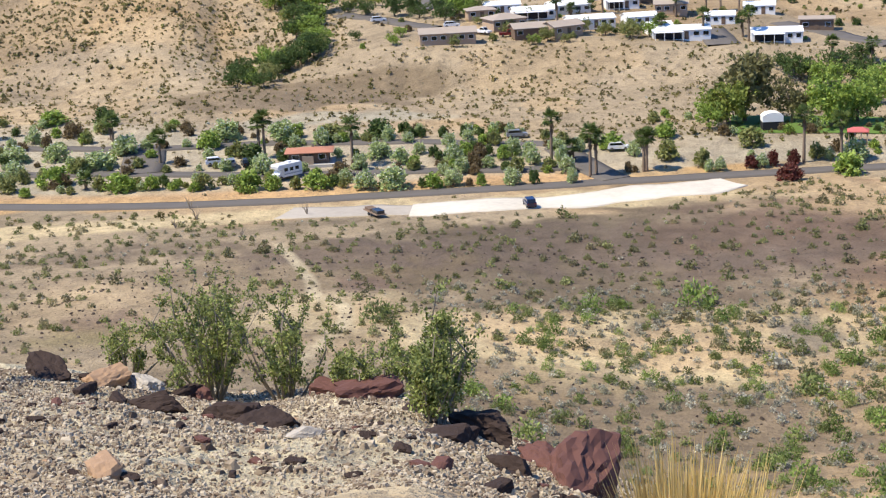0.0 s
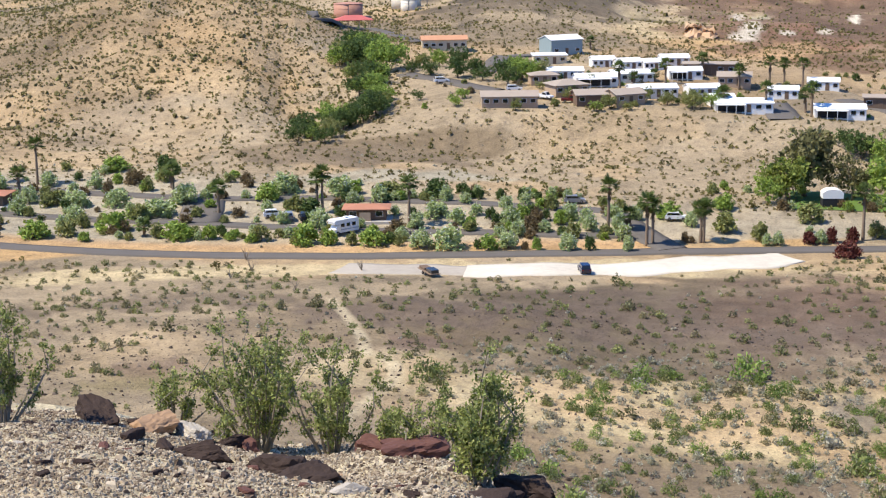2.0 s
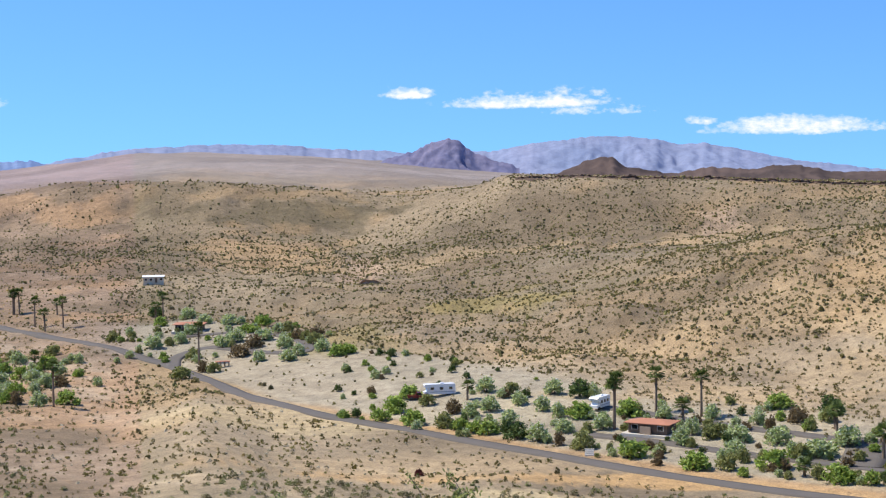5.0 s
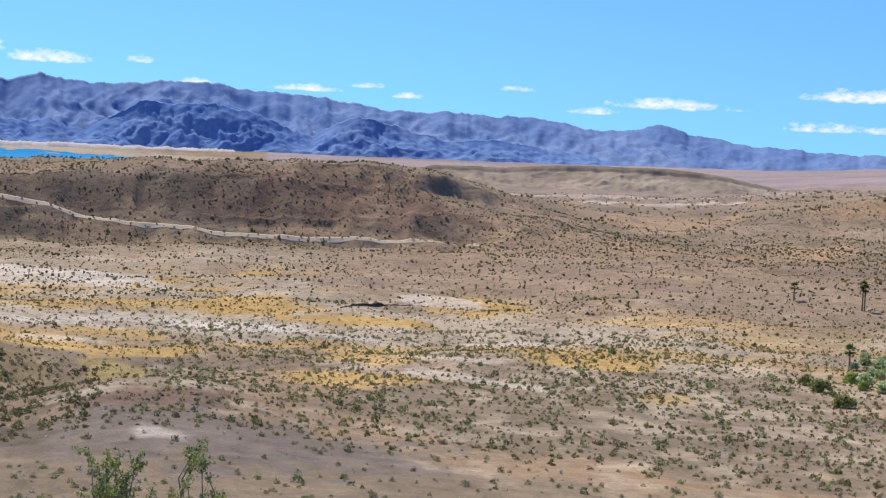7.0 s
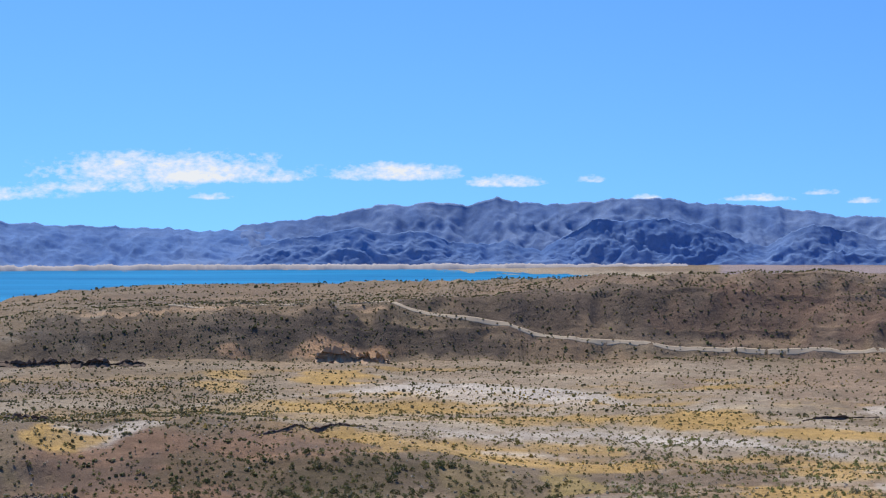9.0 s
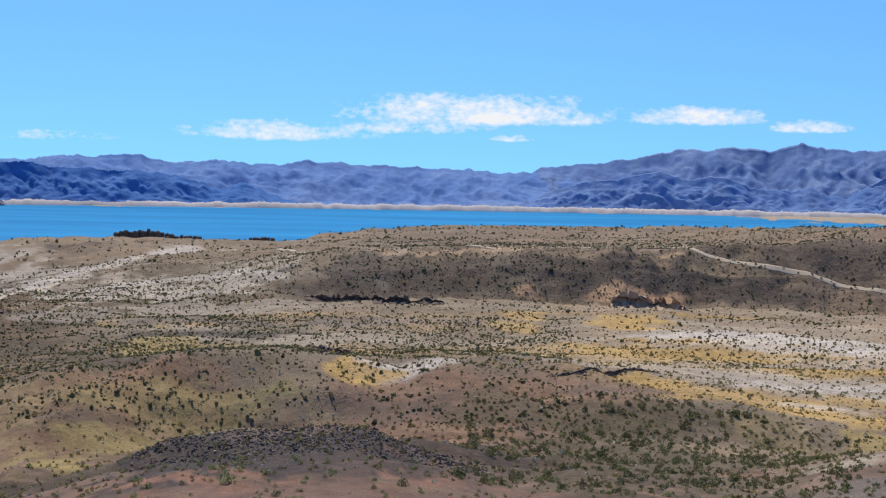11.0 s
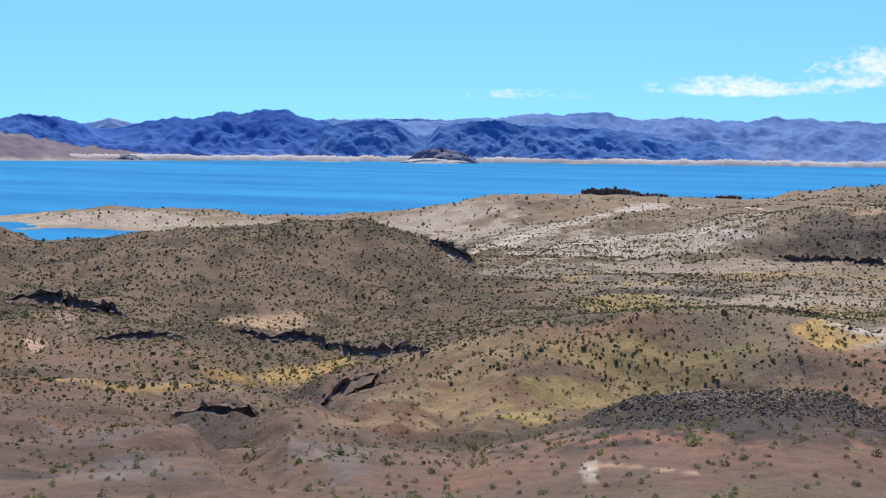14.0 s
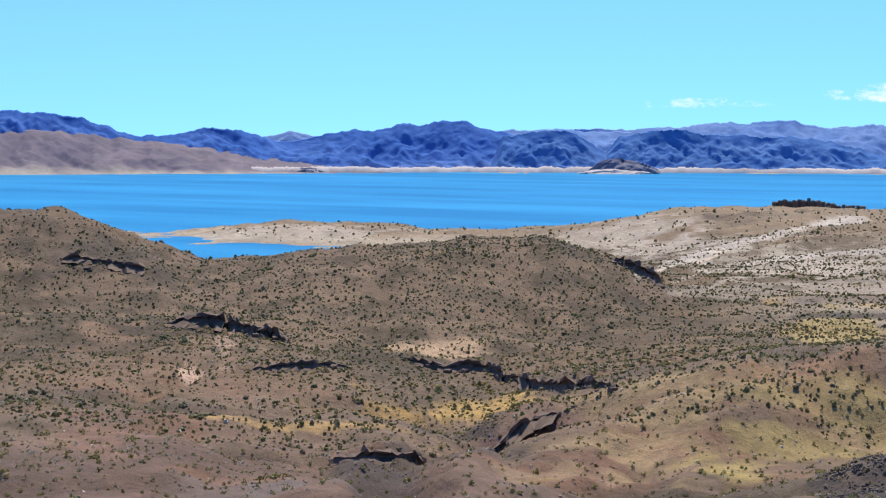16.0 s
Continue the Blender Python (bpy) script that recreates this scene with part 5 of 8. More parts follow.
# ---- roads, lots and trails, laid on the land ----
def smooth_path(points, step=3.0):
    """A rounded line through points given as (heading, distance)."""
    p = [Vector((math.sin(radians(h)) * d, math.cos(radians(h)) * d)) for h, d in points]
    p = [p[0] * 2 - p[1]] + p + [p[-1] * 2 - p[-2]]
    out = []
    for i in range(1, len(p) - 2):
        a, b, c, d = p[i - 1:i + 3]
        n = max(2, int((c - b).length / step))
        for k in range(n):
            t = k / n
            out.append(0.5 * (2 * b + (c - a) * t + (2 * a - 5 * b + 4 * c - d) * t * t + (3 * b - a - 3 * c + d) * t ** 3))
    return out + [p[-2]]


def road(name, label, points, width, mat, rise=0.22, across=4, level=True, ragged=0.3):
    line = smooth_path(points)
    rows = []
    for i, q in enumerate(line):
        t = (line[min(i + 1, len(line) - 1)] - line[max(i - 1, 0)]).normalized()
        side = Vector((t.y, -t.x))
        w = width * (1 + ragged * 0.05 * math.sin(i * 1.7) + ragged * 0.06 * math.sin(i * 0.6))
        drift = side * width * ragged * 0.05 * math.sin(i * 0.83 + 1)
        rows.append([q + drift + side * w * (k / across - 0.5) for k in range(across + 1)])
    xy = np.array([[(p.x, p.y) for p in r] for r in rows])
    z = land(xy[..., 0].ravel(), xy[..., 1].ravel()).reshape(xy.shape[:2])
    # level across, smooth along
    lev = np.maximum(z.mean(axis=1), z.max(axis=1) - 0.3)
    if len(lev) > 9:
        lev = np.convolve(np.pad(lev, 4, mode="edge"), np.ones(9) / 9, "valid")
    z = np.maximum(lev[:, None] + rise, z + 0.08) if level else z + rise
    v = np.concatenate([xy, z[..., None]], -1)
    low = v[:, [0, -1]].copy()
    low[..., 2] -= 1.2 if level else 0.5
    full = np.concatenate([low[:, :1], v, low[:, 1:]], 1)
    ob = sheet(name, full.reshape(-1, 3), grid_faces(full.shape[0], full.shape[1]), mat)
    return tagged(ob, label, "road", kind="structure")


MAIN = [(33, 640), (36, 560), (38.28, 517.5), (39.24, 501.5), (42.74, 420), (46.77, 382), (52.34, 345), (57.54, 318), (62.7, 305), (68.64, 298), (72.86, 297),
        (79.2, 298.5), (81.5, 300.5), (83.4, 301.5), (89.45, 310.5), (93, 317), (99, 335)]
road("road", "grey two-lane asphalt road past the campground", MAIN, 5.0, ASPHALT)
road("road_loop_lower", "asphalt campground loop road", [(54.44, 361), (57.38, 349.5), (60.31, 338.5), (63.3, 331), (66.78, 323.5), (70.21, 318), (74.58, 313.5),
     (79.2, 311), (80.4, 313)], 4.2, ASPHALT)
road("road_loop_upper", "asphalt campground loop road", [(54.4, 392), (56.95, 378.5), (60.15, 363.5), (64.01, 350), (67.84, 347), (70.26, 343), (74.15, 336),
     (76.77, 331), (79.21, 328), (80.1, 321)], 4.2, ASPHALT)
road("road_entrance", "asphalt entrance road to the campground", [(79.6, 325), (80.36, 315.5), (80.93, 309), (81.72, 302)], 6.5, ASPHALT, 0.26)
road("road_parking", "asphalt parking spur between the loops", [(64.44, 352), (64.28, 340), (64.1, 329)], 9.0, ASPHALT, 0.25)
road("road_west_loop", "asphalt loop road of the far campground", [(39.2, 503), (39.4, 520), (40.55, 530), (42.49, 506), (43.7, 497), (44.13, 505), (43.88, 521),
     (43.0, 538), (41.4, 552), (39.5, 556)], 4.5, ASPHALT)
road("road_village", "asphalt street between the hillside houses", [(71.8, 482), (72.63, 474), (73.68, 462), (74.52, 452), (75.2, 446)], 6.0, ASPHALT, 0.3)
road("road_village_bend", "asphalt street bending up the hillside", [(74.7, 480), (75.04, 498), (75.19, 518), (75.7, 532), (76.6, 538)], 6.5, ASPHALT, 0.3)
road("road_village_court", "asphalt street between the mobile homes", [(85.1, 444), (85.35, 432), (85.7, 417)], 9.0, ASPHALT, 0.3)
road("road_village_east", "asphalt street between the mobile homes", [(87.6, 452), (89.18, 438), (89.86, 431), (91.5, 420)], 7.0, ASPHALT, 0.3)
road("road_tank", "asphalt drive to the water tanks", [(68.5, 585), (68.55, 568), (69.0, 575), (69.6, 590), (70.76, 596), (71.47, 580), (72.3, 560)], 5.0, ASPHALT, 0.3)
lot_line = [(69.3, 287), (71.5, 283.5), (74, 281.5), (77, 281), (79.2, 283), (81.3, 287), (83.4, 290), (86.0, 297.5)]
APRON = plain("grey_tan_gravel", (0.40, 0.355, 0.30), 0.95, 0.7, 0.4)
road("pavement_gravel_apron", "grey-tan gravel apron beside the road", lot_line[:5], 11.5, APRON, 0.09, 8, False, 1.6)
road("pavement_gravel_lot", "bright white gravel pull-out beside the road", lot_line[2:], 12.5, LOT, 0.14, 8, False, 1.6)
TRAIL = plain("trodden_sand", (0.43, 0.345, 0.25), 0.95, 2.0, 0.3)
road("road_ridge_track", "pale dirt track cut along the dark ridge", [(-9.9, 922), (-6.5, 926), (-3.8, 935), (-2.2, 925), (-1.32, 910.5), (1.36, 897), (4.45, 886), (8.52, 880),
     (14.47, 880), (18, 890)], 3.0, TRAIL, 0.1, 6, False)
road("road_plateau_track", "pale dirt track over the plateau", [(-27.3, 905), (-25.5, 985), (-23.63, 1070), (-21.5, 1150), (-19.51, 1200), (-17, 1080), (-14.56, 985),
     (-11, 970), (-7, 960), (-4.5, 945)], 4.0, TRAIL, 0.1, 6, False)


# ---- desert scrub ----
def visible_cells():
    az, radii, z = LAND_GRID
    n = int((az < 95.9).sum())
    el = (z[:, :n] - EYE[2]) / radii[:, :n]
    return az[:n], radii[:, :n], np.maximum.accumulate(el, axis=0)


def scatter(count, r0, r1, a0=-52.0, a1=94.0, power=2.0):
    r = (rng.uniform(0, 1, count) * (r1 ** power - r0 ** power) + r0 ** power) ** (1 / power)
    az = rng.uniform(a0, a1, count)
    return az, r


ROADS_KEEP = [(p.x, p.y, 5.0) for p in smooth_path(MAIN, 5)] + [(p.x, p.y, 9.5) for p in smooth_path(lot_line, 6)]


def in_the_open(x, y, z):
    """Away from the road, the lot, the camp loops, the village and the water."""
    az, r = np.degrees(np.arctan2(x, y)), np.hypot(x, y)
    ok = z > -18.5
    for px, py, d in ROADS_KEEP:
        ok &= (x - px) ** 2 + (y - py) ** 2 > d * d
    camp = camp_calm(x, y) < 0.35
    ok &= ~(camp & (rng.uniform(size=len(x)) < 0.85))
    village = (az > 72) & (az < 92) & (r > 419) & (r < 505)
    ok &= ~(village & (rng.uniform(size=len(x)) < 0.85))
    return ok


def scrub(name, label, count, r0, r1, quads, width, power=2.0, a0=-52.0, a1=94.0, palette=None, keep=None, stretch=1.25, up=0.6):
    az, r = scatter(count, r0, r1, a0, a1, power)
    x, y = np.sin(np.radians(az)) * r, np.cos(np.radians(az)) * r
    z = land(x, y)
    ok = in_the_open(x, y, z)
    ok &= fractal(x / 40, y / 40, 3, 131) + rng.uniform(-0.45, 0.45, len(x)) > 0.33
    # thin out what lies in the lee of a hill
    gaz, grad, gel = visible_cells()
    col = np.clip(((az + 53) / 0.18).astype(int), 0, len(gaz) - 1)
    row = np.clip((grad[:, col] < r[None]).sum(0) - 1, 0, len(grad) - 1)
    seen = (z + 1.2 - EYE[2]) / r >= gel[row, col]
    ok &= seen | (rng.uniform(size=len(x)) < 0.25)
    if keep is not None:
        ok &= keep(x, y)
    x, y, z, r, az = x[ok], y[ok], z[ok], r[ok], az[ok]
    n = len(x)
    w = width * np.exp(rng.normal(0, 0.33, n))
    pal = np.array(palette if palette is not None else [(0.20, 0.175, 0.06), (0.155, 0.135, 0.05), (0.235, 0.195, 0.08), (0.195, 0.185, 0.06), (0.27, 0.225, 0.11)])
    tint = pal[rng.integers(0, len(pal), n)] * rng.uniform(0.75, 1.3, (n, 1))
    base = np.stack([x, y, z], 1)[:, None]
    if quads < 20:
        # far off, each shrub is one ragged clump: rings of twig tips closed by a crown
        sides = quads
        turn = rng.uniform(0, 6.28, (n, 1, 1)) + np.arange(sides)[None, None] * 2 * math.pi / sides + rng.uniform(-0.35, 0.35, (n, 2, sides))
        reach = np.array([0.5, 0.36])[None, :, None] * rng.uniform(0.62, 1.3, (n, 2, sides))
        rise = np.array([0.02, 0.46])[None, :, None] + rng.uniform(-0.12, 0.16, (n, 2, sides))
        rings = np.stack([np.cos(turn) * reach, np.sin(turn) * reach, rise], -1).reshape(n, 2 * sides, 3)
        crown = np.concatenate([rng.uniform(-0.1, 0.1, (n, 1, 2)), rng.uniform(0.5, 0.85, (n, 1, 1))], -1)
        v = (np.concatenate([rings, crown], 1) * w[:, None, None] + base).reshape(-1, 3)
        i = np.arange(sides)
        j = (i + 1) % sides
        tri = np.concatenate([np.stack([i, j, sides + j], 1), np.stack([i, sides + j, sides + i], 1), np.stack([sides + i, sides + j, i * 0 + 2 * sides], 1)])
        f = (np.arange(n)[:, None, None] * (2 * sides + 1) + tri[None]).reshape(-1, 3)
        t = np.repeat(tint, 2 * sides + 1, axis=0) * rng.uniform(0.7, 1.3, (len(v), 1))
    else:
        # near by, tufts of leaves hug a low dome, open towards the top
        u = rng.normal(size=(n, quads, 3))
        u /= np.linalg.norm(u, axis=2)[..., None]
        u[..., 2] = np.abs(u[..., 2])
        c = u * rng.uniform(0.35, 0.85, (n, quads, 1)) * (w[:, None, None] * np.array([0.5, 0.5, 0.66])) + base
        v, f, t = leaves(c.reshape(-1, 3), np.repeat(w, quads) * (1.25 / math.sqrt(quads * stretch)), stretch, (1, 1, 1), 0.12, up)
        t = t * np.repeat(tint, quads * 4, axis=0)
    ob = sheet(name, v, f, SHRUB, {"tint": t}, False)
    return tagged(ob, label, "shrubs", kind="stuff")


OLIVE = [(0.215, 0.235, 0.085), (0.18, 0.195, 0.075), (0.26, 0.27, 0.11), (0.27, 0.24, 0.13), (0.19, 0.18, 0.09)]
GREENER = [(0.21, 0.28, 0.075), (0.16, 0.22, 0.06), (0.26, 0.31, 0.10), (0.19, 0.22, 0.08)]
DARKER = [(0.135, 0.14, 0.055), (0.11, 0.115, 0.048), (0.17, 0.165, 0.07), (0.15, 0.135, 0.065)]
PALE_SAGE = [(0.36, 0.34, 0.26), (0.42, 0.40, 0.31), (0.30, 0.29, 0.20)]
STRAW = [(0.46, 0.33, 0.09), (0.40, 0.30, 0.10), (0.50, 0.38, 0.14)]


def in_the_wash(x, y):
    az, r = np.degrees(np.arctan2(x, y)), np.hypot(x, y)
    return fractal(az * r / 9000.0, r / 26.0, 4, 71) > 0.53


scrub("desert_scrub_near", "olive creosote scrub scattered over stony slopes", 3600, 70, 300, 90, 1.3, palette=OLIVE, stretch=2.2, up=0.9)
scrub("desert_scrub_dell", "green creosote thicket in the dell below the brow", 460, 80, 205, 230, 2.0, palette=GREENER, a0=72, stretch=2.6, up=1.0)
scrub("desert_scrub", "olive creosote scrub scattered over stony slopes", 40000, 280, 640, 21, 0.95)
scrub("desert_scrub_thicket", "dark green creosote crowding the slope above the wash", 1500, 285, 450, 60, 1.6, palette=DARKER, a0=-10, a1=4.5, stretch=1.9, up=0.9)
scrub("desert_scrub_wash", "green creosote along the pale wash", 3000, 290, 560, 36, 1.4, palette=OLIVE, a0=6, a1=34, stretch=1.9, up=0.9)
scrub("desert_scrub_tan", "olive creosote spread over the tan slopes", 13000, 330, 640, 26, 1.1, a0=52, a1=94)
scrub("desert_scrub_brow", "olive creosote below the road", 2200, 180, 300, 90, 1.35, a0=40, a1=94, palette=OLIVE, stretch=2.0)
scrub("desert_scrub_hill", "dark olive scrub dotted over the hills and mesas", 66000, 620, 1150, 5, 0.86)
scrub("desert_scrub_mesa", "olive scrub dotted closely over the tan hills", 22000, 430, 900, 5, 0.85, a0=37, a1=72)
scrub("desert_scrub_lakeside", "grey-olive scrub dotted closely over the brown hills", 26000, 420, 780, 5, 0.78, a0=-52, a1=-6)
scrub("desert_scrub_slope", "dark olive scrub on the steep ridge flanks", 30000, 850, 1000, 5, 0.95)
scrub("desert_scrub_far", "dark olive scrub dotted over the far slopes", 20000, 1100, 1700, 4, 1.45)
scrub("sage_scrub", "low pale grey sage cushions between the creosote", 2000, 90, 215, 90, 0.95, palette=PALE_SAGE, a0=74, a1=94)
scrub("sage_scrub_hill", "low pale grey sage cushions on the slopes", 5200, 215, 480, 21, 0.7, palette=PALE_SAGE)
scrub("dry_grass", "straw-coloured dry grass along the washes", 16000, 470, 880, 4, 0.8, palette=STRAW, a0=-36, a1=34, keep=in_the_wash)


# ---- plants of the campground ----
LEAF_GREEN = leaf_material("green_leaf", (0.15, 0.23, 0.04), (0.40, 0.51, 0.12), False)
LEAF_DARK = leaf_material("dark_leaf", (0.06, 0.10, 0.03), (0.14, 0.20, 0.06), False)
LEAF_GREY = leaf_material("grey_green_leaf", (0.27, 0.345, 0.13), (0.55, 0.62, 0.31), False)
LEAF_OLIVE = leaf_material("olive_leaf", (0.17, 0.19, 0.06), (0.36, 0.37, 0.14), False)
LEAF_BROWN = leaf_material("dry_brown_leaf", (0.14, 0.10, 0.05), (0.28, 0.21, 0.11), False)
LEAF_RED = leaf_material("wine_red_leaf", (0.09, 0.025, 0.02), (0.19, 0.06, 0.045), False)
LEAF_YELLOW = leaf_material("yellow_green_leaf", (0.15, 0.19, 0.04), (0.33, 0.38, 0.09), False)
LEAF_GUM = leaf_material("gum_leaf", (0.12, 0.12, 0.05), (0.27, 0.25, 0.11), False)
FROND = leaf_material("palm_frond", (0.05, 0.085, 0.02), (0.15, 0.20, 0.055), False)
DRY_FROND = leaf_material("dry_frond", (0.14, 0.10, 0.06), (0.26, 0.19, 0.12), False)
PETALS = leaf_material("blossom", (0.55, 0.55, 0.48), (0.9, 0.88, 0.82), False)


def bush(name, label, category, leaf, group, bloom=False, tall=0.85):
    """A rounded shrub of unit width: stems, foliage and, on oleanders, blossom."""
    ob = thing(name, label, category, group)
    s = Shape()
    for k in range(7):
        a = rng.uniform(0, 6.28)
        d = rng.uniform(0.12, 0.38)
        tip = (math.cos(a) * d, math.sin(a) * d, tall * rng.uniform(0.45, 0.8))
        mid = (tip[0] * 0.35, tip[1] * 0.35, tip[2] * 0.5)
        s.tube([(tip[0] * 0.1, tip[1] * 0.1, -0.08), mid, tip], [0.022, 0.015, 0.006], 4)
    part("branchwork", s, BARK, ob)
    c, cl = clumps(58, 15, (0.44, 0.44, 0.72 * tall), 0.06)
    c[:, 2] = np.maximum(c[:, 2] + 0.27 * tall, 0.015)
    part("foliage", leaf_mesh("foliage", *leaves(c, 0.074, 1.8), leaf), None, ob)
    if bloom:
        pick = c[c[:, 2] > 0.35 * tall]
        pick = pick[rng.permutation(len(pick))[:170]]
        out = pick * np.array([1.1, 1.1, 1.06])
        part("blossom", leaf_mesh("blossom", *leaves(out, 0.05, 1.1), PETALS), None, ob, "white blossom clusters")
    return ob


def tree(name, label, leaf, group, spread=1.0, high=1.0, leafy=60):
    """A tree of unit height: tapered trunk, limbs and a broken crown."""
    ob = thing(name, label, "tree", group)
    trunk = Shape()
    lean = rng.uniform(-0.04, 0.04, 2)
    trunk.tube([(0, 0, -0.05), (lean[0], lean[1], 0.2), (lean[0] * 2, lean[1] * 2, 0.42)], [0.038, 0.028, 0.02], 7)
    part("trunk", trunk, BARK, ob, "", True)
    cents = []
    for k in range(6):
        a = k * 1.05 + rng.uniform(-0.3, 0.3)
        d = rng.uniform(0.16, 0.34) * spread
        tip = Vector((math.cos(a) * d, math.sin(a) * d, rng.uniform(0.55, 0.86)))
        base = Vector((lean[0] * 1.6, lean[1] * 1.6, rng.uniform(0.25, 0.42)))
        limb = Shape().tube([base, base.lerp(tip, 0.5) + Vector((0, 0, 0.03)), tip], [0.016, 0.01, 0.004], 5)
        part("limb", limb, BARK, ob)
        cents.append(tip)
    pts = []
    for k in range(leafy):
        t = cents[rng.integers(0, len(cents))]
        c = np.array(t) * np.array([1, 1, rng.uniform(0.45, 1.0)]) + rng.normal(size=3) * np.array([0.13 * spread, 0.13 * spread, 0.1])
        c[2] = min(max(c[2], 0.14), 0.95)
        pts.append(c + rng.normal(size=(22, 3)) * 0.04)
    c = np.concatenate(pts)
    part("crown", leaf_mesh("crown", *leaves(c, 0.041, 1.8), leaf), None, ob)
    return ob


def palm(name, label, height, skirt, lush):
    """A fan palm: ringed trunk, skirt of dry fronds, round head of green fronds."""
    ob = thing(name, label, "palm tree", "fan palms")
    tr = Shape()
    n = 9
    bend = rng.uniform(-0.2, 0.2, 2)
    path = [(bend[0] * (k / n) ** 2, bend[1] * (k / n) ** 2, -0.4 + (height - 0.7) * k / n) for k in range(n + 1)]
    tr.tube(path, [0.34 - 0.11 * k / n + (0.02 if k % 2 else 0) for k in range(n + 1)], 8)
    part("trunk", tr, PALM_BARK, ob, "", True)
    top = Vector(path[-1])

    def fan(reach, pitch, turn, width):
        """One folded fan on its stalk."""
        q = Euler((0, -pitch, turn)).to_quaternion()
        v, f = [], []
        stalk, rays = reach * 0.45, 9
        hub = Vector((stalk, 0, 0))
        v += [q @ Vector((0, -0.03, 0)), q @ Vector((0, 0.03, 0)), q @ hub]
        f.append((0, 1, 2))
        for i in range(rays):
            a = (i / (rays - 1) - 0.5) * 2.5
            r = reach * 0.62 * (1 - 0.18 * abs(a))
            drop = -0.16 * reach * (0.4 + abs(a) * 0.5)
            m, e = a - 0.13, a + 0.13
            b = len(v)
            tip = hub + Vector((math.cos(a) * r, math.sin(a) * r * width, drop))
            l1 = hub + Vector((math.cos(m) * r * 0.6, math.sin(m) * r * 0.6 * width, drop * 0.2))
            l2 = hub + Vector((math.cos(e) * r * 0.6, math.sin(e) * r * 0.6 * width, drop * 0.2))
            v += [q @ hub, q @ l1, q @ tip, q @ l2]
            f.append((b, b + 1, b + 2, b + 3))
        return [top + p for p in v], f

    green = Shape()
    for k in range(42):
        green.add(*fan(rng.uniform(1.5, 2.1) * lush, rng.uniform(-0.6, 1.35), rng.uniform(0, 6.28), 1.0))
    part("crown", green, FROND, ob, "green fan fronds")
    dry = Shape()
    for k in range(16 if skirt else 7):
        v, f = fan(rng.uniform(0.9, 1.3) * lush, rng.uniform(-1.45, -1.05), rng.uniform(0, 6.28), 0.7)
        d = rng.uniform(0.1, 2.0 if skirt else 0.5)
        dry.add([p - Vector((0, 0, d)) for p in v], f)
    part("skirt", dry, DRY_FROND, ob, "hanging dry brown fronds")
    return ob


PLANTS, PALMS = [], []
PLANTS.append(("olive", [(88.98, 318, 3), (86.61, 324.5, 4.6), (84.86, 310.5, 2.9), (83.61, 315, 4.4), (80.5, 328.5, 1.6), (79.14, 332, 1.8), (78.01, 309.5, 2.9),
    (77.24, 329, 2.4), (71.49, 305.5, 1.7), (71.2, 344, 6.4), (69.75, 307, 2.1), (67.74, 337, 3.8), (66.39, 313, 3.5), (62.97, 368, 3.4),
    (62.6, 319.5, 2.5), (62.35, 360, 2.5), (61.99, 335.5, 3.6), (59.96, 332.5, 2.6), (59.42, 326, 4), (59.17, 355.5, 4.4), (58.72, 353.5, 2.7),
    (54.19, 348, 4.8), (51.59, 406.5, 3.8), (49.07, 377.5, 4.1), (48.47, 404, 3.7), (44.36, 515, 4), (44.06, 524.5, 3.6), (43.38, 549, 3.8),
    (40.69, 485.5, 3.8), (39.95, 514.5, 4.8), (39.5, 474, 5.9), (35, 538.5, 5),]))
PLANTS.append(("olive", [(33.58, 540, 4.2), (31.4, 420, 7.8), (30.6, 445.5, 8.3), (30.07, 458, 4.2),]))
PLANTS.append(("green", [(90.07, 306.5, 5.3), (83.51, 330.5, 4.1), (81.54, 323, 4.4), (77.55, 318.5, 2.6), (76.67, 301, 1.9), (76.11, 322.5, 3), (75.63, 314.5, 1.6),
    (74.89, 301, 3.2), (74.19, 316.5, 2.4), (70.58, 306.5, 4.9), (69.91, 348.5, 3), (68.89, 308, 3.4), (67.99, 309, 5), (66.7, 346, 4.7),
    (64.48, 316, 2.9), (63.39, 317.5, 6.4), (61.26, 385, 6), (61.06, 328, 6.1), (58.26, 326, 7.6), (56.02, 338, 6.8), (55.86, 378.5, 5.3),
    (54.07, 378.5, 6.4), (50.67, 367, 4), (50.13, 369.5, 3.4), (49.69, 373, 3.5), (47.92, 382.5, 5.3), (47.81, 413.5, 5.1), (47.23, 398.5, 6.2),
    (46.74, 389.5, 4.2), (45.52, 489, 6.8), (45.17, 486, 4.5), (42.53, 566, 7),]))
PLANTS.append(("green", [(41.92, 550, 6.8), (38.82, 588, 4.5), (35.45, 436, 5.4), (34.78, 505.5, 5.5), (33.88, 487.5, 4.5), (33.7, 458.5, 4.3), (33.34, 443, 3.4),
    (33.31, 502.5, 4.7), (32.95, 525, 4.5), (31.61, 470.5, 4.4),]))
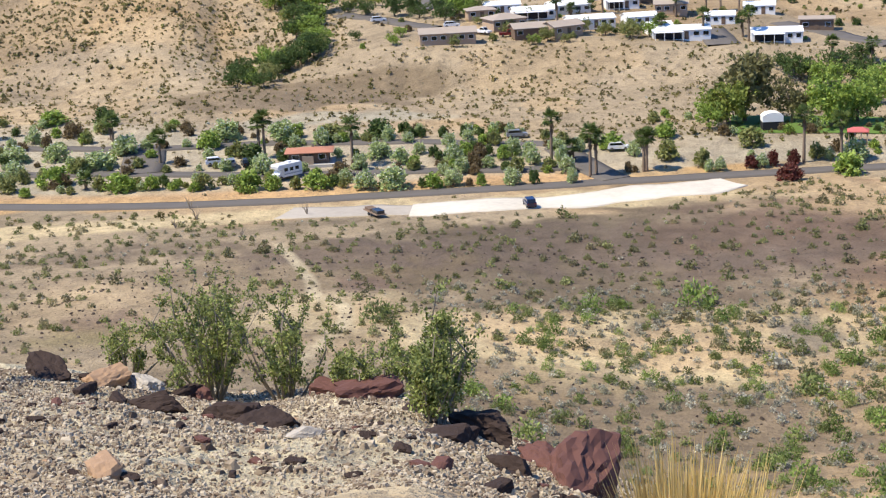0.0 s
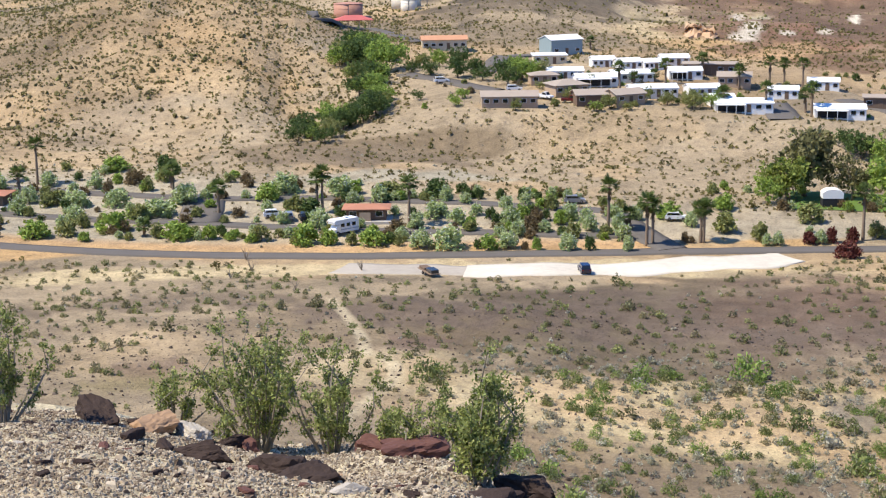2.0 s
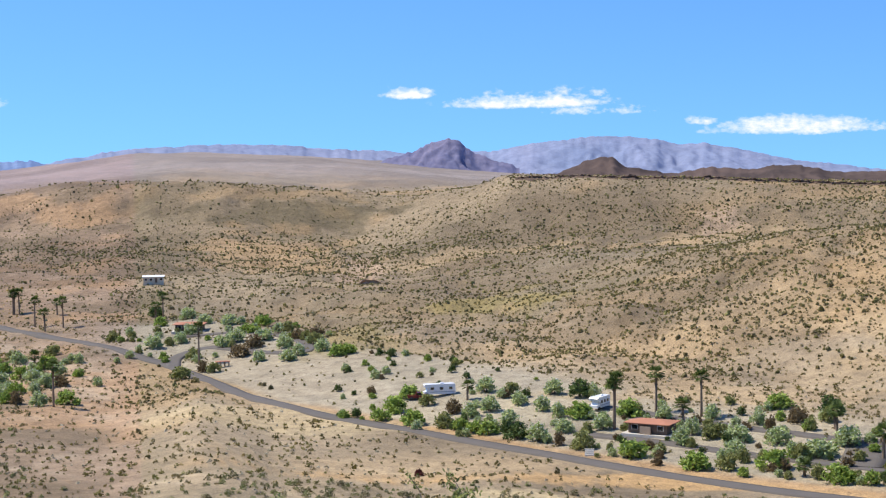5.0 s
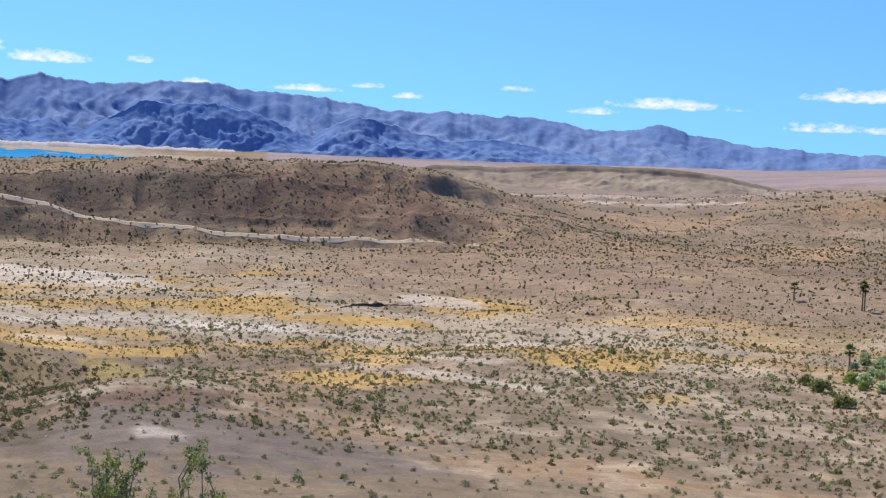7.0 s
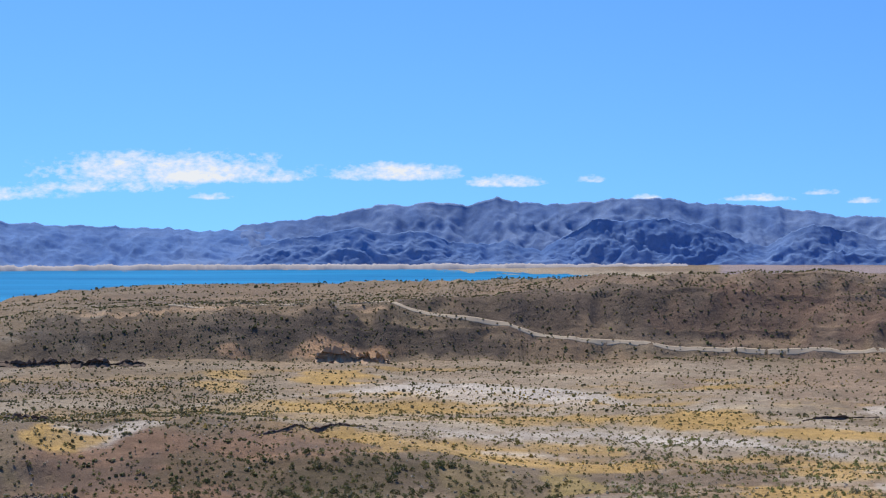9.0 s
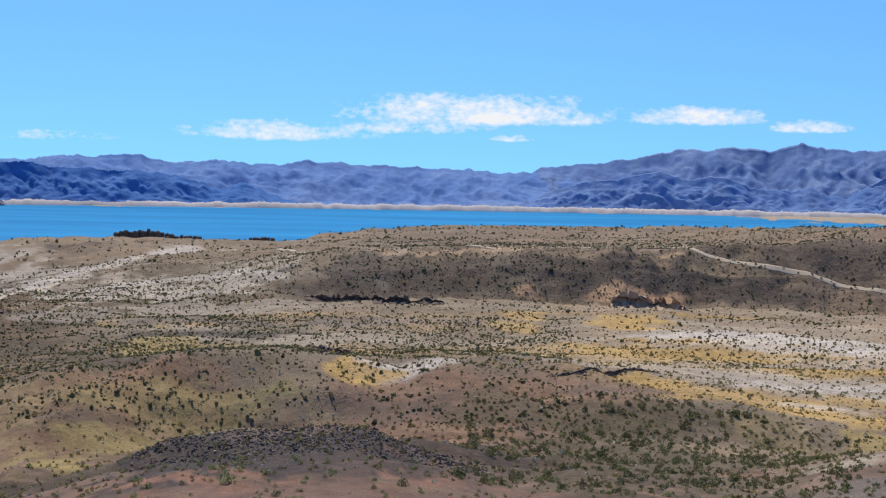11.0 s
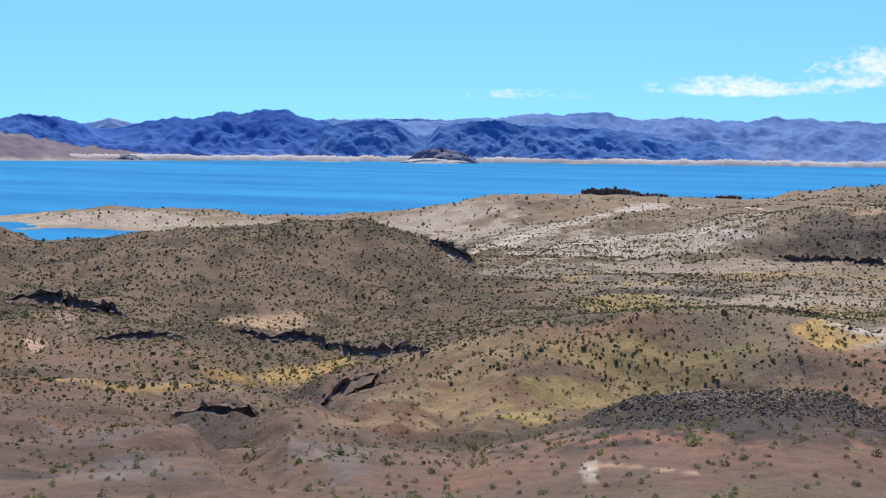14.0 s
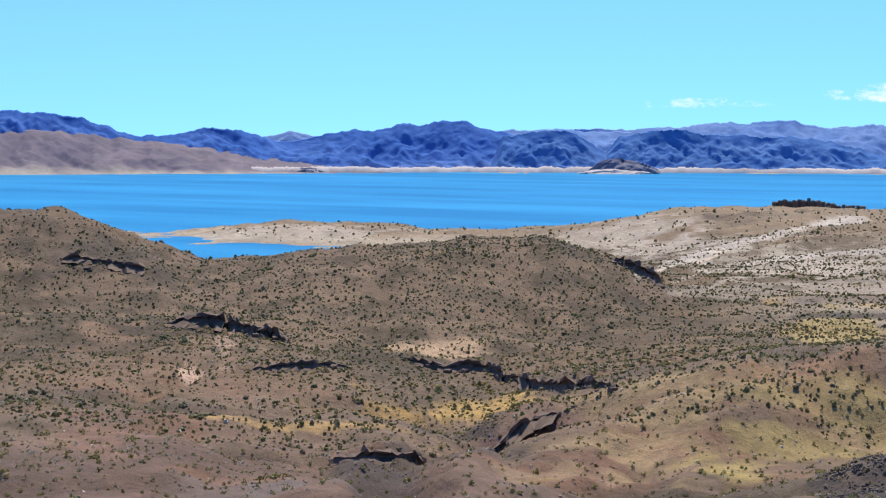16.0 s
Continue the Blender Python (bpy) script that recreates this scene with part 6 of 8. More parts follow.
PLANTS.append(("oleanders", [(90.35, 318.5, 5), (89.41, 318, 1.7), (87.03, 311, 2.2), (85.53, 308, 1.9), (85.13, 307.5, 1.9), (82.36, 318, 2.4), (80.93, 326.5, 1.8),
    (80.36, 322, 2.2), (80.07, 300, 2), (79.89, 308, 2.9), (79.71, 314, 2.3), (78.67, 314, 2.5), (78.49, 318.5, 2.8), (77.91, 321.5, 3.2),
    (77.83, 300.5, 3.2), (77.82, 335.5, 2.1), (75.95, 310.5, 2.7), (75.71, 318.5, 3.4), (75.61, 302, 3.4), (75.54, 328.5, 2.8),
    (73.69, 320.5, 3.6), (73.37, 302.5, 6.4), (73.28, 338.5, 2.5), (72.9, 326, 4.4), (72.35, 303, 3.8), (72.2, 318, 2.8), (70.83, 340, 3.4),
    (69.82, 338.5, 2.5), (69.34, 347.5, 6.5), (68.56, 321, 4.4), (67.35, 352, 6.1), (63.66, 346, 5.3),]))
PLANTS.append(("oleanders", [(62.69, 337.5, 5.7), (61.2, 348.5, 4.8), (60.5, 367, 3.4), (59.79, 351.5, 5.4), (59.69, 339, 3.7), (58.87, 374, 3.5), (58.15, 358.5, 3.3),
    (57.78, 348, 3.8), (57.13, 374, 3.5), (54.92, 366, 4), (54.58, 400.5, 3.4), (53.48, 365, 4), (53.27, 380, 2.9), (53.11, 405.5, 4.4),
    (52.69, 387.5, 3.6), (52.54, 357, 4.4), (51.85, 395.5, 3.7), (51.48, 376.5, 4.1), (50.77, 390.5, 4.2), (50.61, 411.5, 4.5),
    (50.06, 386, 3.6), (44.61, 498, 4.6), (43.78, 493.5, 3.8), (43.39, 486, 4.5), (43.27, 510, 4.7), (43.03, 544, 3.4), (42.51, 530, 6.6),
    (42.31, 492, 3.8), (41.49, 532.5, 6.6), (41.29, 572, 7.1), (41.06, 527.5, 4.9), (40.41, 581.5, 4.9),]))
PLANTS.append(("oleanders", [(39.85, 558, 4.3), (39.79, 601.5, 6.5), (39.51, 544.5, 4.2), (38.55, 538, 5.8), (35.21, 489, 3.8), (34.7, 466.5, 5), (34.45, 435, 4),
    (34.31, 474, 5.1), (33.76, 515.5, 4), (33.13, 479, 5.2), (32.9, 455, 5.6), (32.6, 501, 5.4), (32.08, 466, 4.3), (32.03, 516, 3.6),]))
PLANTS.append(("dark", [(78.65, 300.5, 2), (77.01, 321, 1.8), (76.74, 337, 1.7), (76.12, 337.5, 1.9), (75.33, 338.5, 1.9), (75.13, 320.5, 1.6), (74.95, 323, 2),
    (74.55, 339.5, 1.7), (74.46, 302, 1.5), (74.15, 340, 1.7), (72.93, 342.5, 6.4), (68.3, 333, 4.1), (63.06, 384, 4.7), (54.09, 401, 5),
    (51.73, 361, 4.5), (51.38, 364.5, 2.8), (38.67, 648.5, 6),]))
PLANTS.append(("brown", [(82.4, 307, 1.1), (82.15, 307.5, 1.5), (76.68, 319.5, 2.6), (76.46, 314, 3.1), (76.22, 301, 1.3), (71.5, 314.5, 3.5), (61.91, 367.5, 4),
    (60.94, 361.5, 2.2), (53.29, 352, 2.2), (49.44, 392, 3.6), (44.41, 531, 4.9), (43.71, 529, 4.1), (42.16, 518, 5.6), (41.64, 505.5, 7),
    (40.27, 488, 3), (35.24, 468.5, 4.3), (33.68, 440.5, 3.4),]))
PLANTS.append(("red", [(88.16, 314, 2.2), (88.05, 299, 4.2), (87.42, 312.5, 2.2), (86.63, 310.5, 2.4),]))
PALMS += [(89.83, 316.5, 9.7), (88.51, 315.5, 10.7), (86.53, 423.5, 8.8), (84.92, 428, 7.9), (83.43, 429, 5.7), (83.37, 431.5, 5.2),
    (82.83, 307.5, 8.2), (82.72, 307.5, 7.8), (82.67, 482, 6.2), (81.33, 463, 6.7), (80.97, 305.5, 8.8), (80.9, 467, 2.5), (80.75, 304.5, 10),
    (80.18, 462.5, 2.5), (80.11, 314.5, 4.6), (79.68, 453.5, 7.6), (79.32, 314.5, 10.4), (78.6, 554, 4.2), (71.91, 320.5, 10.3),
    (68.7, 333.5, 9.7), (68.51, 333.5, 8.5), (64.89, 336, 6.8), (63.27, 348, 8.4), (63.21, 361, 5.5), (62.14, 321.5, 3), (58.48, 377, 10.6),
    (57.84, 363.5, 6.9), (56.85, 382.5, 10.5), (55.34, 365.5, 15.5), (55.32, 365.5, 11.8), (49.94, 404.5, 4.8), (40.15, 502, 17.1),]
PALMS += [(38.91, 607, 10.9), (38.66, 611.5, 7.3), (35.39, 616, 11.5), (35.19, 657, 5.9), (34.97, 431, 12.1), (34.75, 608, 8.2), (34.41, 627.5, 11.3),
    (34.36, 504.5, 5.3), (33.89, 672, 9.6), (33.72, 671.5, 10.1), (33.68, 671, 9.5), (32.77, 696.5, 9.5), (31.88, 670.5, 10.2),
    (31.8, 670.5, 11.7), (31.5, 504, 6.9), (29.42, 686, 7.3),]
TREES = [(90.48, 406.5, 5.1, 5.2, "dark"), (90.39, 348, 7.1, 9.5, "green"), (89.65, 401.5, 7.5, 5.8, "dark"), (89.46, 340.5, 8, 10.9, "green"),
    (88.71, 397.5, 5.6, 4.4, "gum"), (88.08, 345.5, 8.1, 9.9, "gum"), (87.77, 401, 7.5, 5.1, "dark"), (86.42, 348.5, 9.3, 17.8, "gum"),
    (85.81, 344, 8.1, 11, "yellow"), (85.11, 338, 5.3, 5.9, "green"), (82.28, 433, 6, 4.1, "olive"), (80.59, 436, 4.7, 4.1, "olive"),
    (80, 422.5, 5.9, 2.7, "olive"), (78.84, 420.5, 4.2, 2.7, "olive"), (78.84, 420.5, 4.6, 2.7, "green"), (78.52, 459, 4.3, 3.6, "olive"),
    (77.92, 440, 3.3, 3.3, "olive"), (77.88, 436.5, 4, 3.4, "olive"), (76.86, 451.5, 5, 2.9, "olive"), (76.38, 471, 7.6, 6.5, "green"),
    (75.89, 418, 2.6, 3.2, "olive"), (75.59, 456, 6.2, 5.8, "dark"), (74.67, 464.5, 5.2, 4.7, "dark"), (73.95, 437, 4.9, 3.3, "green"),
    (73.79, 469.5, 5.2, 6.5, "dark"), (73.65, 427, 3.7, 3.2, "green"), (72.77, 478, 5.9, 4.8, "dark"), (72.31, 442.5, 3.8, 2.8, "dark"),
    (72.07, 484.5, 4.2, 3.7, "dark"), (71.14, 489, 10.6, 10.8, "green"), (70.99, 503.5, 6.9, 7.6, "green"), (70.76, 435, 9.4, 7.2, "dark"),
    (70.49, 492.5, 6.1, 3.7, "dark"), (70.27, 535.5, 4, 4.1, "dark"), (70.18, 460.5, 11.6, 6.8, "dark"), (70.13, 512, 3.8, 3.2, "dark"),
    (69.91, 499, 10.8, 8.3, "dark"), (69.56, 506, 7.5, 5.8, "dark"), (68.86, 408.5, 11.8, 4.5, "dark"),]
KINDS = {
    "oleanders": ("oleander_bush", "grey-green oleander bush covered in white blossom", "bush", LEAF_GREY, True, 0.9),
    "green": ("green_bush", "full bright green campground bush on sandy ground", "bush", LEAF_GREEN, False, 0.85),
    "dark": ("dark_bush", "compact dark green rounded bush on sandy ground", "bush", LEAF_DARK, False, 0.95),
    "olive": ("olive_bush", "loose olive-green bush on sandy ground", "bush", LEAF_OLIVE, False, 0.85),
    "brown": ("brown_bush", "half-dry brown and olive bush", "bush", LEAF_BROWN, False, 0.85),
    "red": ("red_bush", "wine-red leaved rounded bush beside the road", "bush", LEAF_RED, False, 0.75),
}
stock = {k: [bush(n, lab, cat, leaf, "campground bushes", bl, tl) for _ in range(4)] for k, (n, lab, cat, leaf, bl, tl) in KINDS.items()}
used = set()


def set_out(variants, m):
    """Place a plant: the first of each variant is moved, later ones are copies."""
    ob = variants[int(rng.integers(0, len(variants)))]
    if ob.name in used:
        return copy_thing(ob, m @ Matrix.Diagonal((1 / ob.scale[0], 1 / ob.scale[1], 1 / ob.scale[2], 1)))
    used.add(ob.name)
    ob.matrix_basis = m
    return ob


def standing(heading, dist, width, tall=None):
    return sited(heading, dist, float(rng.uniform(0, 360)), width, 0.03 * width, tall)


for kind, spots in PLANTS:
    for h, d, w in spots:
        w = min(max(w * 1.42, 1.3), 8.0)
        set_out(stock[kind], standing(h, d, w * 0.92, min(w * 1.3, 3.9 + 0.2 * w) * rng.uniform(0.9, 1.1)))
for variants in stock.values():
    for ob in variants:
        if ob.name not in used:
            used.add(ob.name)
            ob.matrix_basis = standing(float(rng.uniform(44, 80)), float(rng.uniform(318, 345)), 2.2)

# a few more bushes fill the islands between the loops
for k in range(310):
    h = float(rng.uniform(45, 80))
    lo = float(np.interp(h, [44, 50, 58, 70, 80], [405, 358, 322, 306, 306]))
    hi = float(np.interp(h, [44, 50, 58, 70, 80], [520, 455, 395, 362, 336]))
    d = float(rng.uniform(lo, hi))
    set_out(stock[("oleanders", "oleanders", "green", "olive", "dark", "brown")[k % 6]], standing(h, d, float(rng.uniform(1.5, 3.4))))
for k in range(46):
    h, d = float(rng.uniform(37, 45)), float(rng.uniform(505, 575))
    set_out(stock[("oleanders", "green", "olive", "oleanders")[k % 4]], standing(h, d, float(rng.uniform(2.0, 4.0))))
for k in range(26):
    h, d = float(rng.uniform(31.5, 37)), float(rng.uniform(455, 520))
    set_out(stock[("oleanders", "green", "oleanders")[k % 3]], standing(h, d, float(rng.uniform(2.5, 4.2))))

PALMS += [(83.94, 466, 7.0), (85.02, 472, 8.2), (85.54, 471, 8.0), (86.18, 468, 8.4), (86.32, 431, 6.2), (89.45, 407, 5.5), (90.82, 404, 7.0)]
for h, d, tall in PALMS:
    tall = min(max(tall, 3.2), 13.0)
    ob = palm("fan_palm", "tall fan palm with a shaggy brown skirt" if tall > 6 else "short fan palm with a round green head", tall, rng.uniform() < 0.5, 1.25 if tall > 5 else 1.05)
    ob.matrix_basis = sited(h, d, float(rng.uniform(0, 360)))

LEAVES = {"dark": LEAF_DARK, "green": LEAF_GREEN, "olive": LEAF_OLIVE, "gum": LEAF_GUM, "yellow": LEAF_YELLOW}
LABELS = {"dark": "dense dark green shade tree in the ravine", "green": "bright green leafy shade tree", "olive": "olive-green tree beside the houses",
          "gum": "tall grey-olive gum tree with open crown", "yellow": "yellow-green spreading tree with open crown"}
for h, d, w, t, kind in TREES:
    t = max(t * 1.05, 3.0)
    ob = tree("tree", LABELS[kind], LEAVES[kind], "trees", min(1.35, 1.25 * w / t), 1.0, (105 if kind == "gum" else 150) if t > 7 else 115)
    ob.matrix_basis = sited(h, d, float(rng.uniform(0, 360)), t)


# the ravine is choked with trees and thickets, winding up to the houses
RAVINE = [(68.0, 416), (68.9, 427), (70.1, 437), (71.1, 448), (70.7, 475), (70.0, 500), (69.6, 512), (70.9, 514), (70.3, 545)]
for k in range(44):
    t = (k + 0.5) / 44 * (len(RAVINE) - 1)
    (h0, d0), (h1, d1) = RAVINE[int(t)], RAVINE[int(t) + 1]
    h, d = h0 + (h1 - h0) * (t % 1) + float(rng.normal(0, 0.28)), d0 + (d1 - d0) * (t % 1) + float(rng.normal(0, 5))
    kind = ("dark", "green", "dark", "green", "olive")[k % 5]
    ob = tree("tree", LABELS[kind], LEAVES[kind], "trees", 1.25, 1.0, 130)
    ob.matrix_basis = sited(h, d, float(rng.uniform(0, 360)), float(rng.uniform(4.2, 7.6)))
for h, d, t, kind in [(72.5, 492, 5, "olive"), (73.1, 497, 5.5, "green"), (73.8, 496, 7, "dark"), (74.4, 474, 5.5, "dark"), (75.5, 472, 6.5, "dark"), (76.1, 470, 7, "green"),
                      (76.7, 474, 6.5, "olive"), (75.9, 486, 5.5, "green"), (77.4, 448, 4, "olive"), (79.3, 424, 4.2, "olive"), (82.3, 426, 5.5, "olive"), (81.4, 432, 4.5, "olive"),
                      (83.0, 428, 4.5, "green"), (88.3, 396, 7, "dark"), (89.3, 392, 8, "green"), (90.4, 396, 7, "dark"), (91.2, 388, 8, "green"), (90.8, 372, 9, "green")]:
    ob = tree("tree", LABELS[kind], LEAVES[kind], "trees", 1.2, 1.0, 130)
    ob.matrix_basis = sited(h, d, float(rng.uniform(0, 360)), t)
for k in range(60):
    h, d = float(rng.uniform(72.3, 91.5)), float(rng.uniform(424, 500))
    set_out(stock[("dark", "olive", "green", "brown", "olive")[k % 5]], standing(h, d, float(rng.uniform(1.3, 3.2))))
for k in range(34):
    h, d = float(rng.uniform(82, 92)), float(rng.uniform(318, 352))
    set_out(stock[("olive", "dark", "green", "brown", "oleanders")[k % 5]], standing(h, d, float(rng.uniform(1.2, 3.4))))


# ---- buildings ----
def facing(heading, dist, turn=0.0, lift=0.0):
    """Ground pose with local -y towards the lookout, then turned."""
    p = land_at(heading, dist)
    return Matrix.Translation(p + Vector((0, 0, lift))) @ Euler((0, 0, radians(-heading + turn))).to_matrix().to_4x4()


def opening(parent, x, z, w, h, y, door=False):
    """A window or door set in the wall that faces local -y."""
    fr = Shape().box(x - w / 2 - 0.08, y - 0.06, z - 0.08, x + w / 2 + 0.08, y + 0.05, z + h + 0.08)
    ob = part("door" if door else "window", fr, WOOD if door else ROOF_WHITE, parent)
    part("leaf" if door else "pane", Shape().box(x - w / 2, y - 0.085, z, x + w / 2, y - 0.062, z + h), WALL_BROWN if door else GLASS, ob)


def house(name, label, w, d, h, roof, wall_mat, roof_mat, windows=3, eave=0.5, rise=1.1, group="houses", doors=1):
    ob = thing(name, label, "house", group)
    part("wall", Shape().box(-w / 2, -d / 2, -1.6, w / 2, d / 2, h), wall_mat, ob)
    r = Shape()
    x0, x1, y0, y1 = -w / 2 - eave, w / 2 + eave, -d / 2 - eave, d / 2 + eave
    if roof == "gable":
        for a, b in (((y0, h - 0.15), (0, h + rise)), ((0, h + rise), (y1, h - 0.15))):
            r.add([(x0, a[0], a[1]), (x1, a[0], a[1]), (x1, b[0], b[1]), (x0, b[0], b[1]), (x0, a[0], a[1] + 0.18), (x1, a[0], a[1] + 0.18), (x1, b[0], b[1] + 0.18),
                   (x0, b[0], b[1] + 0.18)], [(3, 2, 1, 0), (4, 5, 6, 7), (0, 1, 5, 4), (2, 3, 7, 6), (1, 2, 6, 5), (3, 0, 4, 7)])
        part("gable", Shape().prism([(-d / 2, h - 0.05), (d / 2, h - 0.05), (0, h + rise - 0.1)], -w / 2 + 0.01, w / 2 - 0.01), wall_mat, ob).rotation_euler = (0, 0, radians(90))
    elif roof == "hip":
        k = min(d / 2 + eave, (x1 - x0) / 2 - 0.4)
        z = h - 0.1
        r.add([(x0, y0, z), (x1, y0, z), (x1, y1, z), (x0, y1, z), (x0, y0, z + 0.16), (x1, y0, z + 0.16), (x1, y1, z + 0.16), (x0, y1, z + 0.16), (x0 + k, 0, z + rise),
               (x1 - k, 0, z + rise)], [(3, 2, 1, 0), (0, 1, 5, 4), (1, 2, 6, 5), (2, 3, 7, 6), (3, 0, 4, 7), (4, 5, 9, 8), (5, 6, 9), (6, 7, 8, 9), (7, 4, 8)])
    else:
        r.prism([(y0, h), (y1, h + rise * 0.25), (y1, h + rise * 0.25 + 0.22), (y0, h + 0.22)], x0, x1)
        r.v = [(y, x, z) for x, y, z in r.v]
        r.f = [tuple(reversed(q)) for q in r.f]
    part("roof", r, roof_mat, ob)
    n = windows + doors
    for i in range(n):
        x = (i + 0.5) / n * w - w / 2
        if i == n // 2 and doors:
            opening(ob, x, 0.05, 0.95, 2.0, -d / 2, True)
        else:
            opening(ob, x, 1.0, min(1.4, w / n * 0.55), 1.0, -d / 2)
    return ob


def mobile_home(label, w, d, h=2.5, porch=0.0, rise=0.85):
    """A white manufactured home with a shallow roof, skirting, windows and, on some, a deep shaded porch."""
    ob = house("mobile_home", label, w, d, h, "gable", WALL_WHITE, ROOF_WHITE, max(3, int(w / 2.6)), 0.25, rise, "mobile homes")
    if porch:
        part("awning", Shape().box(-w / 2 + 0.3, -d / 2 - 2.6, h - 0.32, -w / 2 + 0.3 + w * porch, -d / 2 - 0.28, h - 0.2), ROOF_WHITE, ob, "flat white porch awning")
        for k in range(4):
            x = -w / 2 + 0.5 + (w * porch - 0.4) * k / 3
            part("post", Shape().box(x - 0.07, -d / 2 - 2.55, -1.2, x + 0.07, -d / 2 - 2.41, h - 0.31), WALL_WHITE, ob)
        # a dark sheet on the wall stands in for the porch's shade
        part("screen", Shape().box(-w / 2 + 0.5, -d / 2 - 0.14, 0.1, -w / 2 + w * porch, -d / 2 - 0.1, h - 0.5), SHADE_FILL, ob, "dark sheet painting the porch shade")
    return ob


def restroom(label, w, d):
    ob = house("restroom_building", label, w, d, 2.5, "hip", WALL_BROWN, ROOF_RED, 2, 0.9, 0.75, "restroom buildings")
    part("slab", Shape().box(-w / 2 - 1.2, -d / 2 - 1.6, -1.2, w / 2 + 1.2, d / 2 + 0.8, 0.08), CONCRETE, ob)
    part("partition", Shape().box(-w * 0.16, -d / 2 - 1.1, 0.08, w * 0.12, -d / 2 - 0.95, 1.9), WALL_TAN, ob, "tan privacy screen wall")
    part("vent", Shape().tube([(w * 0.1, 0.3, 2.9), (w * 0.1, 0.3, 3.7)], [0.14, 0.14], 8), STEEL, ob)
    return ob


restroom("brown block restroom with a low red hipped roof", 8.4, 5.0).matrix_basis = facing(70.34, 326.5, -4, 0.3)
restroom("brown block restroom with a low red hipped roof", 9.4, 5.6).matrix_basis = facing(56.7, 360, -22, 0.3)
restroom("brown block restroom among palms and oleanders", 9.6, 6.0).matrix_basis = facing(39.86, 566, -10, 0.3)

house("long_house", "long low brown house with a pale shingle roof", 15.0, 7.0, 2.7, "gable", WALL_TAN, ROOF_TAN, 5).matrix_basis = facing(75.65, 425, 3, 0.4)
house("tan_house", "tan house with a brown hipped roof", 10.0, 8.0, 2.7, "hip", WALL_TAN, ROOF_TAN, 3, 0.6, 1.5).matrix_basis = facing(77.75, 444, 24, 0.4)
house("brown_house", "brown house with a low gable roof", 9.0, 7.0, 2.6, "gable", WALL_BROWN, ROOF_TAN, 2).matrix_basis = facing(78.6, 431, 14, 0.3)
house("tan_gable_house", "tan house with a brown gable roof", 9.0, 7.0, 2.6, "gable", WALL_TAN, ROOF_TAN, 2).matrix_basis = facing(79.85, 431, 32, 0.3)
house("small_house", "small tan house behind trees", 8.0, 6.0, 2.5, "hip", WALL_TAN, ROOF_TAN, 2).matrix_basis = facing(76.89, 459, 10, 0.3)
house("metal_workshop", "blue-grey metal workshop with open bays", 12.0, 9.0, 5.0, "gable", WALL_BLUE, ROOF_WHITE, 2, 0.3, 1.2).matrix_basis = facing(77.53, 542, 28, 0.3)
house("flat_carport", "flat white-roofed carport below the workshop", 10.5, 6.0, 2.6, "flat", WALL_CREAM, ROOF_WHITE, 3).matrix_basis = facing(77.11, 509, 8, 0.3)
house("long_hall", "long cream building with an orange tile roof", 15.2, 7.0, 3.2, "gable", WALL_CREAM, ROOF_ORANGE, 5).matrix_basis = facing(73.28, 541, 4, 0.4)
house("long_shed", "long low brown shed behind the mobile homes", 16.0, 5.0, 2.8, "flat", WALL_BROWN, ROOF_TAN, 4).matrix_basis = facing(82.9, 486, 0, 0.3)
house("brown_shed", "low brown shed with a flat roof", 9.0, 5.0, 2.8, "flat", WALL_BROWN, ROOF_TAN, 2).matrix_basis = facing(88.9, 442, 0, 0.3)
house("upper_house", "low tan house on the upper street", 9.5, 6.0, 2.7, "gable", WALL_TAN, ROOF_TAN, 3).matrix_basis = facing(83.78, 470, 0, 0.3)
house("desert_house", "pale flat-roofed house far across the wash", 9.5, 6.0, 2.6, "flat", WALL_CREAM, ROOF_WHITE, 3).matrix_basis = facing(38.6, 757, 0, 0.3)
HOMES = [(78.79, 461, 12.2, 5.5, 0.8, 10), (79.03, 501, 7.3, 5, 0, 12), (79.95, 491, 7.6, 5, 0, 20), (80.76, 492, 6.4, 5, 0, 24), (80.07, 468, 12.4, 5.5, 0, 12),
         (80.84, 444, 13.4, 5.5, 0, 14), (82.0, 474, 9.8, 5.2, 0.5, 8), (82.65, 449, 9.2, 5.2, 0, 18), (77.66, 474, 11, 5.2, 0, 6), (83.3, 435, 7.0, 5, 0, 14),
         (87.5, 426, 13.2, 6, 0.62, 4), (84.1, 429, 15.5, 6, 0.5, 6), (85.5, 453, 8.6, 5, 0, 0), (81.6, 505, 9, 5, 0, 10), (86.9, 468, 9, 5, 0, 0)]
for h, d, w, dep, porch, turn in HOMES:
    mobile_home("white mobile home with a shaded front porch" if porch else "white mobile home with a shallow pale roof", w, dep * 1.25, 2.5, porch).matrix_basis = facing(h, d, turn, 0.1)


def tank(label, radius, height, mat):
    ob = thing("water_tank", label, "water tank")
    body = Shape().tube([(0, 0, -2), (0, 0, height)], [radius, radius], 40)
    part("shell", body, mat, ob, "", True)
    part("roof", Shape().tube([(0, 0, height + 0.02), (0, 0, height + 0.12), (0, 0, height + 0.7)], [radius + 0.12, radius + 0.12, 0.4], 40), mat, ob)
    for k in range(2):
        part("seam", Shape().tube([(0, 0, height * (k + 1) / 3), (0, 0, height * (k + 1) / 3 + 0.07)], [radius + 0.03, radius + 0.03], 40), mat, ob)
    part("ladder", Shape().box(-0.2, -radius - 0.16, 0, 0.2, -radius - 0.08, height), STEEL, ob)
    return ob


